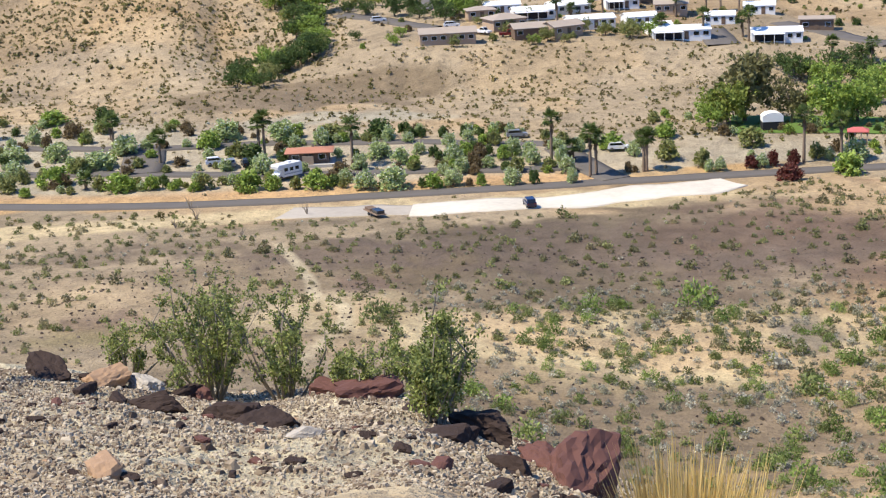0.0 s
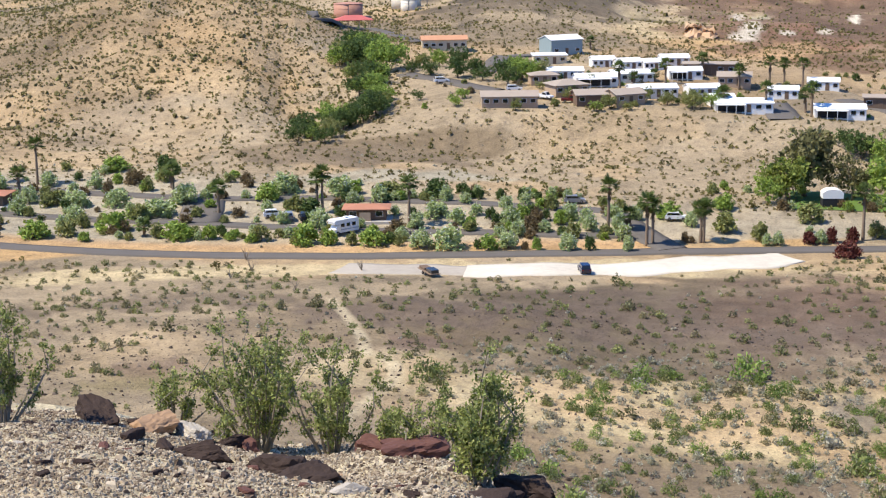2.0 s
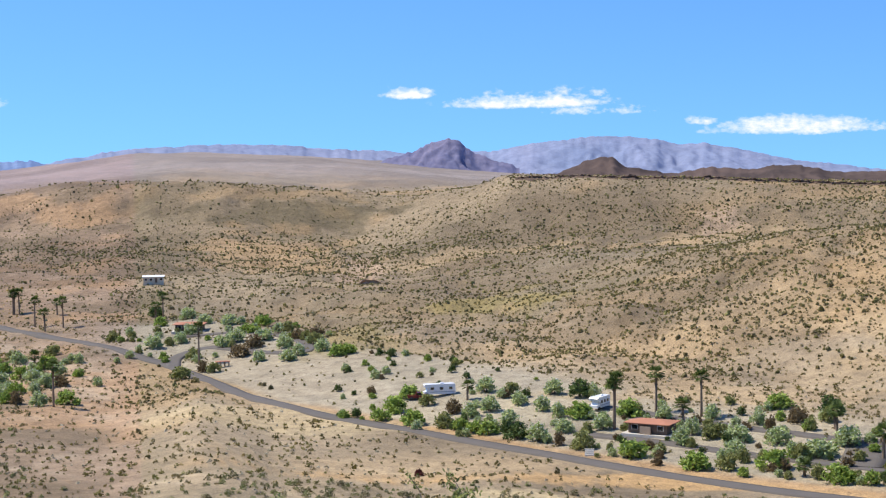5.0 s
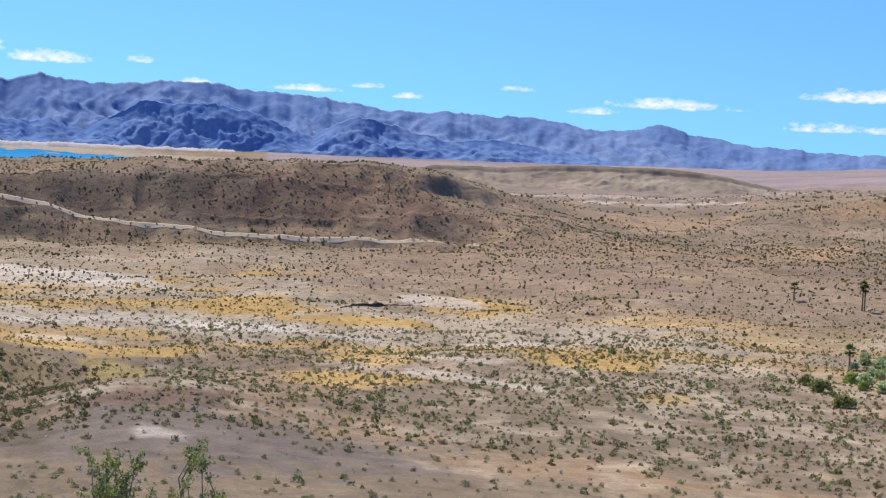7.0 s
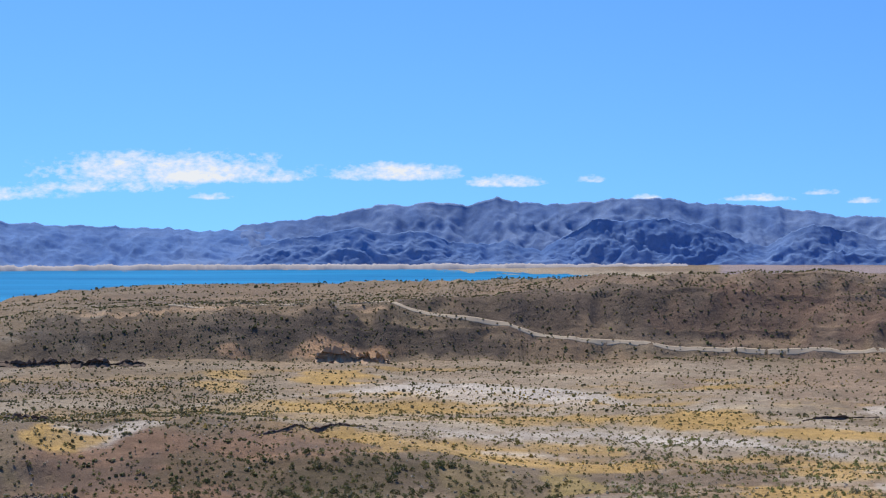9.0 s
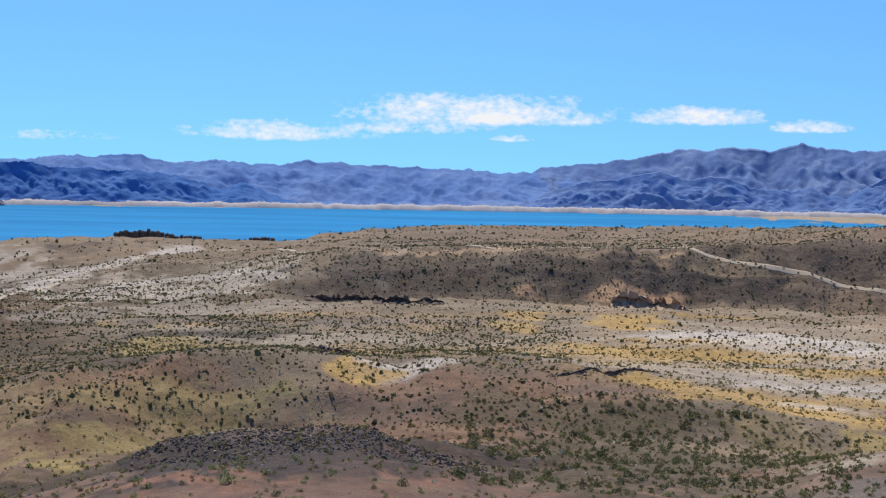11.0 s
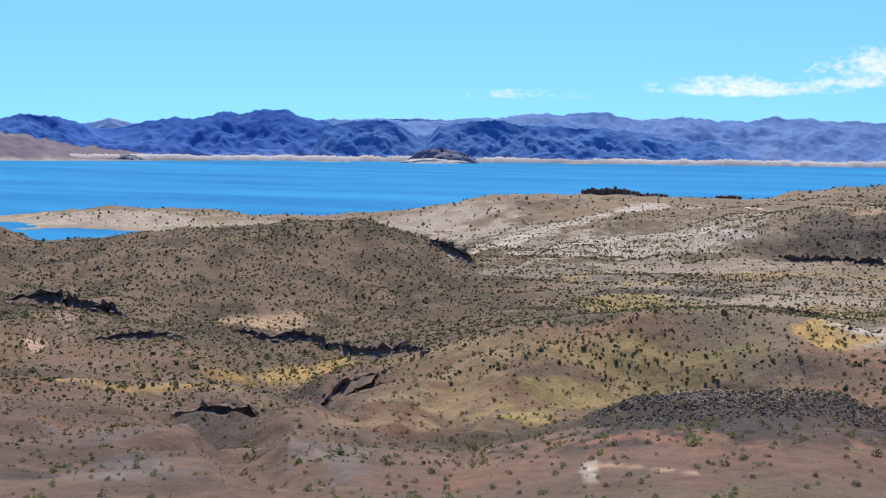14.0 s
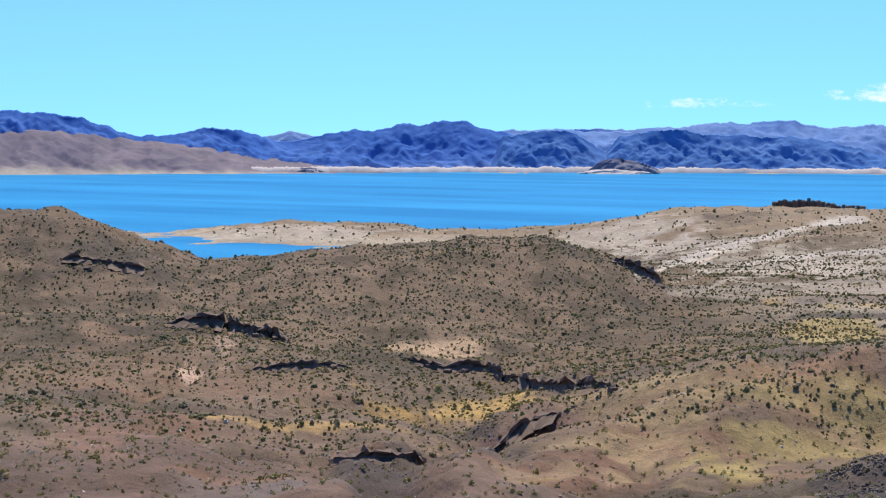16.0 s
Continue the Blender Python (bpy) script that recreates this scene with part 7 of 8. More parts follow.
tank("large cream-painted round steel water tank", 6.4, 7.0, TANK_WHITE).matrix_basis = facing(71.93, 682, 0, 0.2)
tank("smaller cream round tank before the large one", 3.4, 4.2, TANK_WHITE).matrix_basis = facing(72.02, 672, 0, 0.2)
tank("terracotta round steel water tank", 6.0, 6.2, TANK_RUST).matrix_basis = facing(69.83, 656, 0, 0.2)


def shelter(label, w, d, h, roof_mat, rise=1.4):
    ob = thing("shade_shelter", label, "shelter")
    r = Shape()
    r.add([(-w / 2, -d / 2, h), (w / 2, -d / 2, h), (w / 2, d / 2, h), (-w / 2, d / 2, h), (-w / 2, -d / 2, h + 0.2), (w / 2, -d / 2, h + 0.2), (w / 2, d / 2, h + 0.2),
           (-w / 2, d / 2, h + 0.2), (-w / 5, 0, h + rise), (w / 5, 0, h + rise)],
          [(3, 2, 1, 0), (0, 1, 5, 4), (1, 2, 6, 5), (2, 3, 7, 6), (3, 0, 4, 7), (4, 5, 9, 8), (5, 6, 9), (6, 7, 8, 9), (7, 4, 8)])
    part("roof", r, roof_mat, ob)
    for x in (-0.42, -0.14, 0.14, 0.42):
        for y in (-0.4, 0.4):
            part("post", Shape().box(x * w - 0.12, y * d - 0.12, -1.2, x * w + 0.12, y * d + 0.12, h + 0.02), WALL_TAN, ob)
    return ob


shelter("open shelter with a bright faded-red hipped roof", 15.0, 7.0, 2.8, ROOF_PINK, 1.9).matrix_basis = facing(70.0, 606, 6, 0.4)
shelter("small picnic shelter with a red roof", 4.4, 3.6, 2.3, ROOF_PINK, 0.9).matrix_basis = facing(90.4, 328, 0, 0.2)
shelter("small brown sign shelter beside the junction", 4.6, 1.6, 1.5, ROOF_RED, 0.4).matrix_basis = facing(41.0, 492, 10, 0.2)


def mast(label, height, dishes):
    ob = thing("radio_mast", label, "antenna mast")
    part("pole", Shape().tube([(0, 0, -1), (0, 0, height)], [0.22, 0.12], 7), STEEL, ob)
    for k in range(dishes):
        z = height - 0.8 - 1.9 * k
        part("antenna", Shape().box(-0.9, -0.3, z - 0.8, -0.6, 0.0, z + 0.8).box(0.6, -0.3, z - 0.8, 0.9, 0.0, z + 0.8).box(-0.62, -0.1, z - 0.06, 0.62, 0.06, z + 0.06), ROOF_WHITE, ob)
    return ob


mast("tall thin radio mast behind the water tank", 21.0, 1).matrix_basis = facing(71.65, 688)
mast("radio mast with white panel antennas", 14.0, 2).matrix_basis = facing(72.36, 682)
mast("thin timber utility mast beside the tank", 13.0, 0).matrix_basis = facing(72.69, 670)

# white event canopy under the gum trees
canopy = thing("canopy_tent", "white canvas canopy beside the gum trees", "tent")
part("canvas", Shape().prism([(-2.2, 1.5), (2.2, 1.5), (2.2, 2.7), (1.3, 3.3), (0, 3.5), (-1.3, 3.3), (-2.2, 2.7)], -1.6, 1.6), CANVAS, canopy)
# the shade beneath the canvas, put in as a solid dark block
part("shade_side", Shape().box(-2.15, -1.55, -0.6, 2.15, 1.55, 1.49), SHADE_FILL, canopy, "dark block put in for the shade below")
canopy.matrix_basis = facing(87.36, 338, 10, 0.4)
lawn = sheet("lawn", *(lambda a, r: (np.c_[(np.sin(np.radians(a))[None] * r[:, None]).ravel(), (np.cos(np.radians(a))[None] * r[:, None]).ravel(),
             land((np.sin(np.radians(a))[None] * r[:, None]).ravel(), (np.cos(np.radians(a))[None] * r[:, None]).ravel()) + 0.15], grid_faces(len(r), len(a))[:, ::-1]))(
             np.arange(85.9, 93, 0.2), np.arange(334, 356, 1.5)), LAWN)
tagged(lawn, "watered green lawn below the trees", "lawn", kind="structure")


# ---- vehicles ----
def wheels(parent, xs, y, r):
    for x in xs:
        for s in (-1, 1):
            w = part("wheel", Shape().tube([(x, s * y - 0.12, r), (x, s * y + 0.12, r)], [r, r], 14), TYRE, parent)
            part("rim", Shape().tube([(x, s * (y + 0.125), r), (x, s * (y + 0.14), r)], [r * 0.55, r * 0.5], 10), STEEL, w)


def car(label, mat, kind="suv"):
    """Length runs along x; the front is at +x."""
    ob = thing("pickup" if kind == "pickup" else "car", label, "car", "parked cars")
    long, high = (5.3, 1.8) if kind == "pickup" else (4.6, 1.68)
    a = long / 2
    part("body", Shape().prism([(-a, 0.35), (a, 0.35), (a, 0.75), (a - 0.2, 0.92), (a * 0.42, 1.02), (-a, 1.05)], -0.9, 0.9), mat, ob)
    if kind == "pickup":
        part("cabin", Shape().prism([(-0.5, 1.0), (1.4, 1.0), (0.8, high), (-0.35, high)], -0.78, 0.78), mat, ob)
        part("glazing", Shape().prism([(-0.42, 1.1), (1.22, 1.1), (0.78, high - 0.1), (-0.32, high - 0.1)], -0.81, 0.81), GLASS, ob)
        part("windscreen", Shape().add([(1.38, -0.7, 1.06), (1.38, 0.7, 1.06), (0.86, 0.68, high - 0.05), (0.86, -0.68, high - 0.05)], [(0, 1, 2, 3)]), GLASS, ob)
    else:
        part("cabin", Shape().prism([(-a + 0.1, 1.0), (1.25, 1.0), (0.55, high), (-a + 0.45, high)], -0.76, 0.76), mat, ob)
        part("glazing", Shape().prism([(-a + 0.35, 1.1), (1.0, 1.1), (0.5, high - 0.12), (-a + 0.6, high - 0.12)], -0.79, 0.79), GLASS, ob)
        part("windscreen", Shape().add([(1.24, -0.68, 1.05), (1.24, 0.68, 1.05), (0.6, 0.66, high - 0.04), (0.6, -0.66, high - 0.04)], [(0, 1, 2, 3)]), GLASS, ob)
        part("rear_window", Shape().add([(-a + 0.12, 0.66, 1.1), (-a + 0.12, -0.66, 1.1), (-a + 0.38, -0.64, high - 0.08), (-a + 0.38, 0.64, high - 0.08)], [(0, 1, 2, 3)]), GLASS, ob)
    for s in (-0.62, 0.62):
        part("headlight", Shape().box(a - 0.02, s - 0.17, 0.68, a + 0.03, s + 0.17, 0.82), ROOF_WHITE, ob)
        part("tail_light", Shape().box(-a - 0.03, s - 0.14, 0.75, -a + 0.02, s + 0.14, 0.95), CAR_RED, ob)
    wheels(ob, (-a * 0.62, a * 0.62), 0.8, 0.34)
    return ob


def motorhome(label, long=7.0):
    """A white motorhome with a sleeping bay over its cab; the front is at -x."""
    ob = thing("motorhome", label, "motorhome", "motorhomes")
    a = long / 2
    part("body", Shape().prism([(-a + 1.5, 0.5), (a, 0.5), (a, 3.0), (a - 0.15, 3.15), (-a + 0.3, 3.15), (-a, 2.85), (-a + 0.15, 2.25), (-a + 1.5, 2.05)], -1.2, 1.2), CAR_WHITE, ob)
    part("cab", Shape().prism([(-a, 0.45), (-a + 1.55, 0.45), (-a + 1.55, 2.04), (-a + 1.0, 2.04), (-a + 0.55, 1.3), (-a, 1.15)], -1.02, 1.02), CAR_WHITE, ob)
    part("windscreen", Shape().prism([(-a + 0.6, 1.32), (-a + 0.66, 1.28), (-a + 1.06, 1.98), (-a + 1.0, 2.0)], -0.9, 0.9), GLASS, ob)
    for s in (-1, 1):
        part("stripe", Shape().box(-a + 1.6, s * 1.2 - 0.012, 1.0, a - 0.05, s * 1.2 + 0.012, 1.22), RV_STRIPE, ob)
        for x in (-a + 2.1, 0.4, a - 1.3):
            part("window", Shape().box(x - 0.45, s * 1.2 - 0.03, 1.65, x + 0.45, s * 1.2 + 0.03, 2.35), GLASS, ob)
    part("rear_window", Shape().box(a - 0.02, -0.6, 1.6, a + 0.03, 0.6, 2.3), GLASS, ob)
    part("air_conditioner", Shape().box(0.2, -0.4, 3.15, 1.2, 0.4, 3.45, 0.1), ROOF_WHITE, ob)
    wheels(ob, (-a + 0.9, a - 1.9), 1.02, 0.4)
    return ob


motorhome("white motorhome with dark windows parked by the restroom", 6.3).matrix_basis = facing(69.45, 316, 38, 0.15)
motorhome("white motorhome half hidden by oleanders", 6.4).matrix_basis = facing(54.8, 387, 62, 0.15)
motorhome("long white motorhome with a red towing truck", 8.4).matrix_basis = facing(48.9, 413, 12, 0.15)
CARS = [(78.45, 278.5, 100, "suv", CAR_BLUE, "dark blue car parked on white gravel"), (67.43, 329, 95, "suv", CAR_SILVER, "silver car parked in the campground"),
        (67.99, 328, 98, "suv", CAR_DARK, "dark grey car parked in the campground"), (48.1, 411, 5, "pickup", CAR_RED, "red pickup beside the motorhome"),
        (73.18, 463, 8, "suv", CAR_WHITE, "white car parked on the village street"), (75.83, 448, 5, "suv", CAR_WHITE, "white car behind the long house"),
        (76.95, 437, -40, "pickup", CAR_WHITE, "white pickup beside the long house"), (77.9, 432, 5, "pickup", CAR_RED, "dark red pickup before the brown house"),
        (78.07, 334.5, 5, "suv", CAR_SILVER, "silver car on the upper loop"), (81.8, 321.5, 5, "suv", CAR_WHITE, "white car beside the entrance road"),
        (86.0, 455, 70, "suv", CAR_DARK, "dark car between the mobile homes"), (66.9, 331, 5, "suv", CAR_WHITE, "white car among the bushes")]
for h, d, turn, kind, mat, label in CARS:
    car(label, mat, kind).matrix_basis = facing(h, d, turn, 0.22)

# low trailer with a dark load on the gravel
trailer = thing("flat_trailer", "low flat trailer with dark timber load on gravel", "trailer")
part("deck", Shape().box(-3.2, -0.95, 0.55, 3.2, 0.95, 0.72), WOOD, trailer)
part("load", Shape().box(-2.9, -0.8, 0.72, -0.2, 0.7, 1.35, 0.1), CAR_DARK, trailer)
part("load", Shape().box(0.2, -0.7, 0.72, 2.8, 0.8, 1.15, 0.1), WALL_BROWN, trailer)
part("drawbar", Shape().box(3.2, -0.08, 0.5, 4.4, 0.08, 0.62), STEEL, trailer)
wheels(trailer, (-0.7, 0.5), 0.98, 0.3)
trailer.matrix_basis = facing(72.62, 277, 112, 0.2)

# concrete steps down the bank
steps = thing("concrete_steps", "pale concrete steps cut into the road bank", "steps")
for k in range(5):
    part("step", Shape().box(-1.0, k * 0.7 - 2, -0.8, 1.0, k * 0.7 - 1.3, 0.12 + k * 0.3), CONCRETE, steps)
steps.matrix_basis = facing(54.4, 341, 0, -0.2)



# ---- rock ledges, cliffs and islands ----
def ledge(label, points, high, mat, seed, deep=3.0):
    """A broken rock ledge along a line on the slope: blocky face, overhanging lip, rubble foot."""
    line = smooth_path(points, 1.5)
    n = len(line)
    rows = []
    height = land(np.array([q.x for q in line]), np.array([q.y for q in line]))
    height = np.convolve(np.pad(height, 7, mode="edge"), np.hanning(17)[1:-1] / np.hanning(17)[1:-1].sum(), "valid")
    for i, q in enumerate(line):
        out = -q.normalized()
        ground_z = float(height[i])
        fade = min(1.0, 2.5 * min(i + 0.6, n - i) / max(n * 0.4, 4))
        k = float(fractal(np.array([i * 0.23]), np.array([seed * 3.1]), 3, seed)[0])
        b = float(hashed(np.array([(i + (i // 5) % 2) // 3]), np.array([seed]), 5)[0])
        gap = float(hashed(np.array([(i + (i // 5) % 2) // 3]), np.array([seed + 40]), 9)[0])
        h = high * 0.92 * fade * (0.45 + 1.1 * max(k - 0.15, 0.0)) * (0.7 + 0.5 * b) * (0.5 if gap < 0.18 else 1.0)
        jut = (0.2 + 1.5 * b) * high * 0.42 + 0.3 - (high * 0.35 if gap < 0.18 else 0.0)
        prof = [(-deep, -0.4), (-0.6, h * 0.92), (jut, h), (jut * 1.02, h * 0.74), (jut * 0.4, h * 0.6), (jut * 0.9, h * 0.36), (jut * 2.0, h * 0.1 - 0.1), (jut * 3.2, -0.9)]
        rows.append([(q.x + out.x * o, q.y + out.y * o, ground_z + z) for o, z in prof])
    v = np.array(rows)
    v += rng.normal(size=v.shape) * 0.085 * high
    v[:, 1:3, 2] += rng.normal(size=(len(v), 1)) * 0.06 * high
    ob = sheet("rock_ledge", v.reshape(-1, 3), grid_faces(v.shape[0], v.shape[1])[:, ::-1], mat, None, False)
    return tagged(ob, label, "rock ledge", "rock ledges")


DARK_L = "dark overhanging rock ledge breaking out of the slope"
PALE_L = "pale crumbling cliff at the foot of the slope"
ledge(DARK_L, [(-43.3, 622), (-41.6, 625), (-40.3, 606), (-39.1, 588)], 6.0, LEDGE, 1)
ledge(DARK_L, [(-40.3, 514), (-38.8, 522), (-37.0, 531)], 2.2, LEDGE, 2)
ledge(DARK_L, [(-35.6, 565), (-34.1, 553), (-32.6, 550), (-30.7, 506), (-28.1, 461)], 4.0, LEDGE, 3)
ledge(DARK_L, [(-46.8, 719), (-45.4, 720), (-44.1, 714)], 4.0, LEDGE, 4)
ledge("dark eroded gully wall below the ridge", [(-37.5, 412), (-36, 402), (-34.8, 404), (-33.2, 430), (-31.5, 448), (-30, 455)], 4.0, LEDGE, 5)
ledge("dark undercut rock shelf above yellow grass", [(-15.7, 507), (-15.0, 520), (-14.3, 528), (-12.7, 533)], 3.6, LEDGE, 6)
ledge("dark block cliff beside the wash", [(-28.2, 745), (-27.4, 752), (-26.6, 760)], 6.0, LEDGE, 7)
ledge(DARK_L, [(-15.8, 856), (-13.3, 832), (-10.7, 833)], 4.5, LEDGE, 8)
ledge(PALE_L, [(-4.7, 842), (-3.4, 846), (-1.9, 838)], 9.0, LEDGE_PALE, 9, 6.0)
ledge("thin dark rock step across the dry wash", [(-6.7, 474), (-4.8, 505), (-2.8, 533)], 1.2, LEDGE, 10)
ledge("thin dark rock step across the dry wash", [(13.0, 606), (14.4, 622), (15.7, 634)], 1.3, LEDGE, 11)
ledge("thin brown rim rock along the mesa edge", [(51.6, 985), (54.5, 972), (57.9, 957), (61, 946), (63.9, 937), (67, 926)], 2.2, LEDGE, 21)
ledge("thin brown rim rock along the mesa edge", [(69, 919), (72, 911), (75, 906), (79, 902), (83.4, 897), (88, 896)], 2.6, LEDGE, 22)
ledge("dark layered rim rock of the mesa", [(72.7, 884), (74.0, 893), (75.2, 900)], 3.2, LEDGE, 12)
ledge("pale layered rim rock of the mesa", [(68.0, 864), (69.7, 828)], 2.2, LEDGE_PALE, 13)
ledge("dark layered rim rock of the mesa", [(51.8, 978), (52.8, 975)], 2.2, LEDGE, 14)
ledge("pinkish bare outcrop on the hillside", [(46.0, 738), (46.4, 741), (46.8, 744)], 3.0, LEDGE_PALE, 15)
ledge("pinkish bare outcrop on the hillside", [(82.0, 610), (83.1, 600)], 6.0, LEDGE_PALE, 16, 5.0)


def islet(name, label, heading, dist, wide, high, deep, seed, mat, foot=-20.6, flat=0.5):
    """A rocky island or butte with a ragged cliffed outline."""
    cols, rows = 72, 12
    p = bearing(heading, 0, dist)
    v = []
    for j in range(rows):
        t = j / (rows - 1)
        for i in range(cols):
            a = 2 * math.pi * i / cols
            k = float(fractal(np.array([math.cos(a) * 2.2 + seed]), np.array([math.sin(a) * 2.2 + t * 2.5]), 4, seed)[0])
            shrink = (1 - t) ** flat * (0.75 + 0.5 * k)
            z = high * t * (0.65 + 0.7 * k)
            v.append((math.cos(a) * wide * shrink, math.sin(a) * deep * shrink, z))
    v = np.array(v)
    c, s = math.cos(radians(-heading)), math.sin(radians(-heading))
    w = np.c_[v[:, 0] * c - v[:, 1] * s + p.x, v[:, 0] * s + v[:, 1] * c + p.y, v[:, 2] + foot]
    ob = sheet(name, w, grid_faces(rows, cols, True), mat, None, False)
    return tagged(ob, label, "island" if foot < -15 else "rock")


# bluish because distance haze is mixed into the rock's base colour
ISLAND = plain("island_rock", (0.13, 0.135, 0.19), 0.95, 0.05, 0.4, bump=0.5)
BLEACH = plain("bleached_shore_rock", (0.43, 0.39, 0.38), 0.95, 0.05, 0.35, bump=0.6)
islet("rocky_island", "low dark rocky island in the blue lake", -27.75, 4050, 92, 34, 60, 4, ISLAND, -21, 0.4)
islet("island_shelf", "pale bleached rock shelf round the island", -27.95, 4030, 100, 12, 70, 9, BLEACH, -21, 0.3)


def butte(label, heading, dist, wide, high, foot, count, seed):
    """A dark outcrop of jointed columns, broken to uneven heights."""
    g = np.random.default_rng(seed)
    ob = thing("dark_butte", label, "rock", "buttes on the plateau")
    for k in range(count):
        shape = Shape()
        x = ((k + 0.5) / count * 2 - 1) * wide
        tall = high * (1 - 0.45 * abs(x / wide) ** 3) * g.uniform(0.7, 1.1)
        w = wide / count * g.uniform(0.9, 1.35)
        y = g.normal(0, 2.0)
        ring = [(x + math.cos(a) * w * g.uniform(0.8, 1.2), y + math.sin(a) * w * 1.2 * g.uniform(0.8, 1.2)) for a in np.arange(6) * math.pi / 3]
        v = [(px, py, -4.0) for px, py in ring] + [(x + (px - x) * 0.95, y + (py - y) * 0.95, tall * 0.85) for px, py in ring]
        v += [(x + (px - x) * 0.7, y + (py - y) * 0.7, tall * g.uniform(0.94, 1.06)) for px, py in ring]
        f = [(r * 6 + i, r * 6 + (i + 1) % 6, r * 6 + 6 + (i + 1) % 6, r * 6 + 6 + i) for r in range(2) for i in range(6)] + [tuple(range(12, 18))]
        shape.add(v, f)
        part("column", shape, LEDGE, ob)
    p = bearing(heading, 0, dist)
    ob.matrix_basis = Matrix.Translation((p.x, p.y, foot)) @ Euler((0, 0, radians(-heading))).to_matrix().to_4x4()


butte("dark blocky rock butte of broken columns above the plateau", -21.6, 1420, 26, 9.0, 8.0, 13, 13)
butte("low dark rock spur beside the butte", -20.2, 1425, 16, 4.0, 8.0, 8, 14)
butte("small dark rock knob above the plateau", -17.4, 1430, 12, 4.0, 7.2, 6, 17)
islet("shore_rock", "small dark rock on the far shore", -39.0, 4050, 48, 13, 30, 21, ISLAND, -21, 0.4)


def shore_strip(name, label, a0, a1, dist, high, seed):
    """The pale water-line band left on the far shore by the falling lake."""
    az = np.arange(a0, a1, 0.05)
    d = dist + (fractal(az * 0.9, az * 0, 4, seed) - 0.5) * 70
    h = high * (0.62 + 0.5 * fractal(az * 2.0, az * 0 + 3, 3, seed + 3) + 0.35 * (fractal(az * 26.0, az * 0 + 3, 3, seed + 4) - 0.5))
    x, y = np.sin(np.radians(az)), np.cos(np.radians(az))
    rows = [(d, np.full_like(az, -21.5)), (d + 10, -20 + h * 0.7), (d + 45, -20 + h), (d + 260, -21 + 0 * h)]
    v = np.concatenate([np.c_[x * r, y * r, z] for r, z in rows])
    ob = sheet(name, v, grid_faces(4, len(az))[:, ::-1], BLEACH)
    return tagged(ob, label, "shore", kind="structure")


shore_strip("backdrop_far_shore", "pale bleached band along the far lake shore", -53, 9, 4120, 15, 5)
shore_strip("backdrop_north_flat", "pale sandy flat below the north shore hills", -54, -38.3, 4040, 17, 15)


# ---- the lookout's stony brow ----
def rock(label, heading, dist, size, mat, seed, squash=(1.0, 0.7, 0.6)):
    g = np.random.default_rng(seed + 300)
    # three pairs of joint planes make a block, a few more break its corners
    turn = Euler([float(q) for q in g.normal(0, 0.3, 3)]).to_matrix()
    cuts = [(turn @ Vector(n), float(g.uniform(0.26, 0.4))) for n in ((1, 0, 0), (-1, 0, 0), (0, 1, 0), (0, -1, 0), (0, 0, 1), (0, 0, -1))]
    cuts += [(Vector(g.normal(size=3)).normalized(), float(g.uniform(0.34, 0.46))) for _ in range(6)]
    bm = bmesh.new()
    bmesh.ops.create_icosphere(bm, subdivisions=3 if size < 0.3 or size > 1.0 else 4, radius=0.5)
    for v in bm.verts:
        q = v.co.copy()
        # split along a few broken planes, with chipped edges
        u = q.normalized()
        reach = min([0.66] + [c / max(u.dot(n), 1e-3) for n, c in cuts if u.dot(n) > 0.05])
        v.co = u * reach * (1 + 0.11 * noise.noise(q * 6 + Vector((0, seed, 0))) + 0.05 * noise.noise(q * 15 + Vector((seed, 0, 0))))
        for ax in range(3):
            v.co[ax] *= squash[ax]
        v.co += Vector((noise.noise(q * 13), noise.noise(q * 13 + Vector((5, 0, 0))), noise.noise(q * 13 + Vector((0, 5, 0))))) * 0.024
    me = bpy.data.meshes.new("rock")
    bm.to_mesh(me)
    bm.free()
    me.materials.append(mat)
    ob = tagged(new("rock", me), label, "rock", "rocks on the brow")
    ob.matrix_basis = sited(heading, dist, seed * 57 % 360, size * 1.4, -0.1 * size)
    return ob


DARK_R, PALE_R, RED_R = "dark desert-varnished stone on pale gravel", "pale grey stone on gravel", "rusty red broken stone on gravel"
TAN_R = "orange-tan split stone lying on pale gravel"
STONES = [(60.1, 15.6, .46, 0), (61.9, 15.9, .34, 0), (61.95, 15.6, .42, 3), (63.4, 15.7, .38, 1), (63.7, 14.3, .38, 0), (64.85, 15.6, .34, 0), (65.5, 15.6, .28, 2),
          (66.6, 13.0, .42, 0), (67.7, 11.6, .42, 0), (61.6, 8.7, .25, 3), (62.4, 8.6, .11, 0), (63.5, 8.5, .10, 0), (66.3, 9.0, .09, 0), (70.4, 15.0, .36, 2),
          (71.8, 14.6, .50, 2), (73.4, 13.5, .24, 0)]
STONES += [(75.8, 12.2, .46, 0), (75.1, 10.6, .26, 0), (79.7, 10.6, .86, 2), (77.0, 10.1, .27, 0), (74.6, 10.5, .26, 0), (74.3, 8.9, .15, 2), (72.8, 9.4, .12, 0),
           (69.2, 9.9, .16, 1), (61.2, 14.7, .26, 0), (62.4, 14.4, .22, 0), (68.6, 9.2, .11, 0), (76.4, 8.6, .15, 0), (78.4, 11.0, .34, 2)]
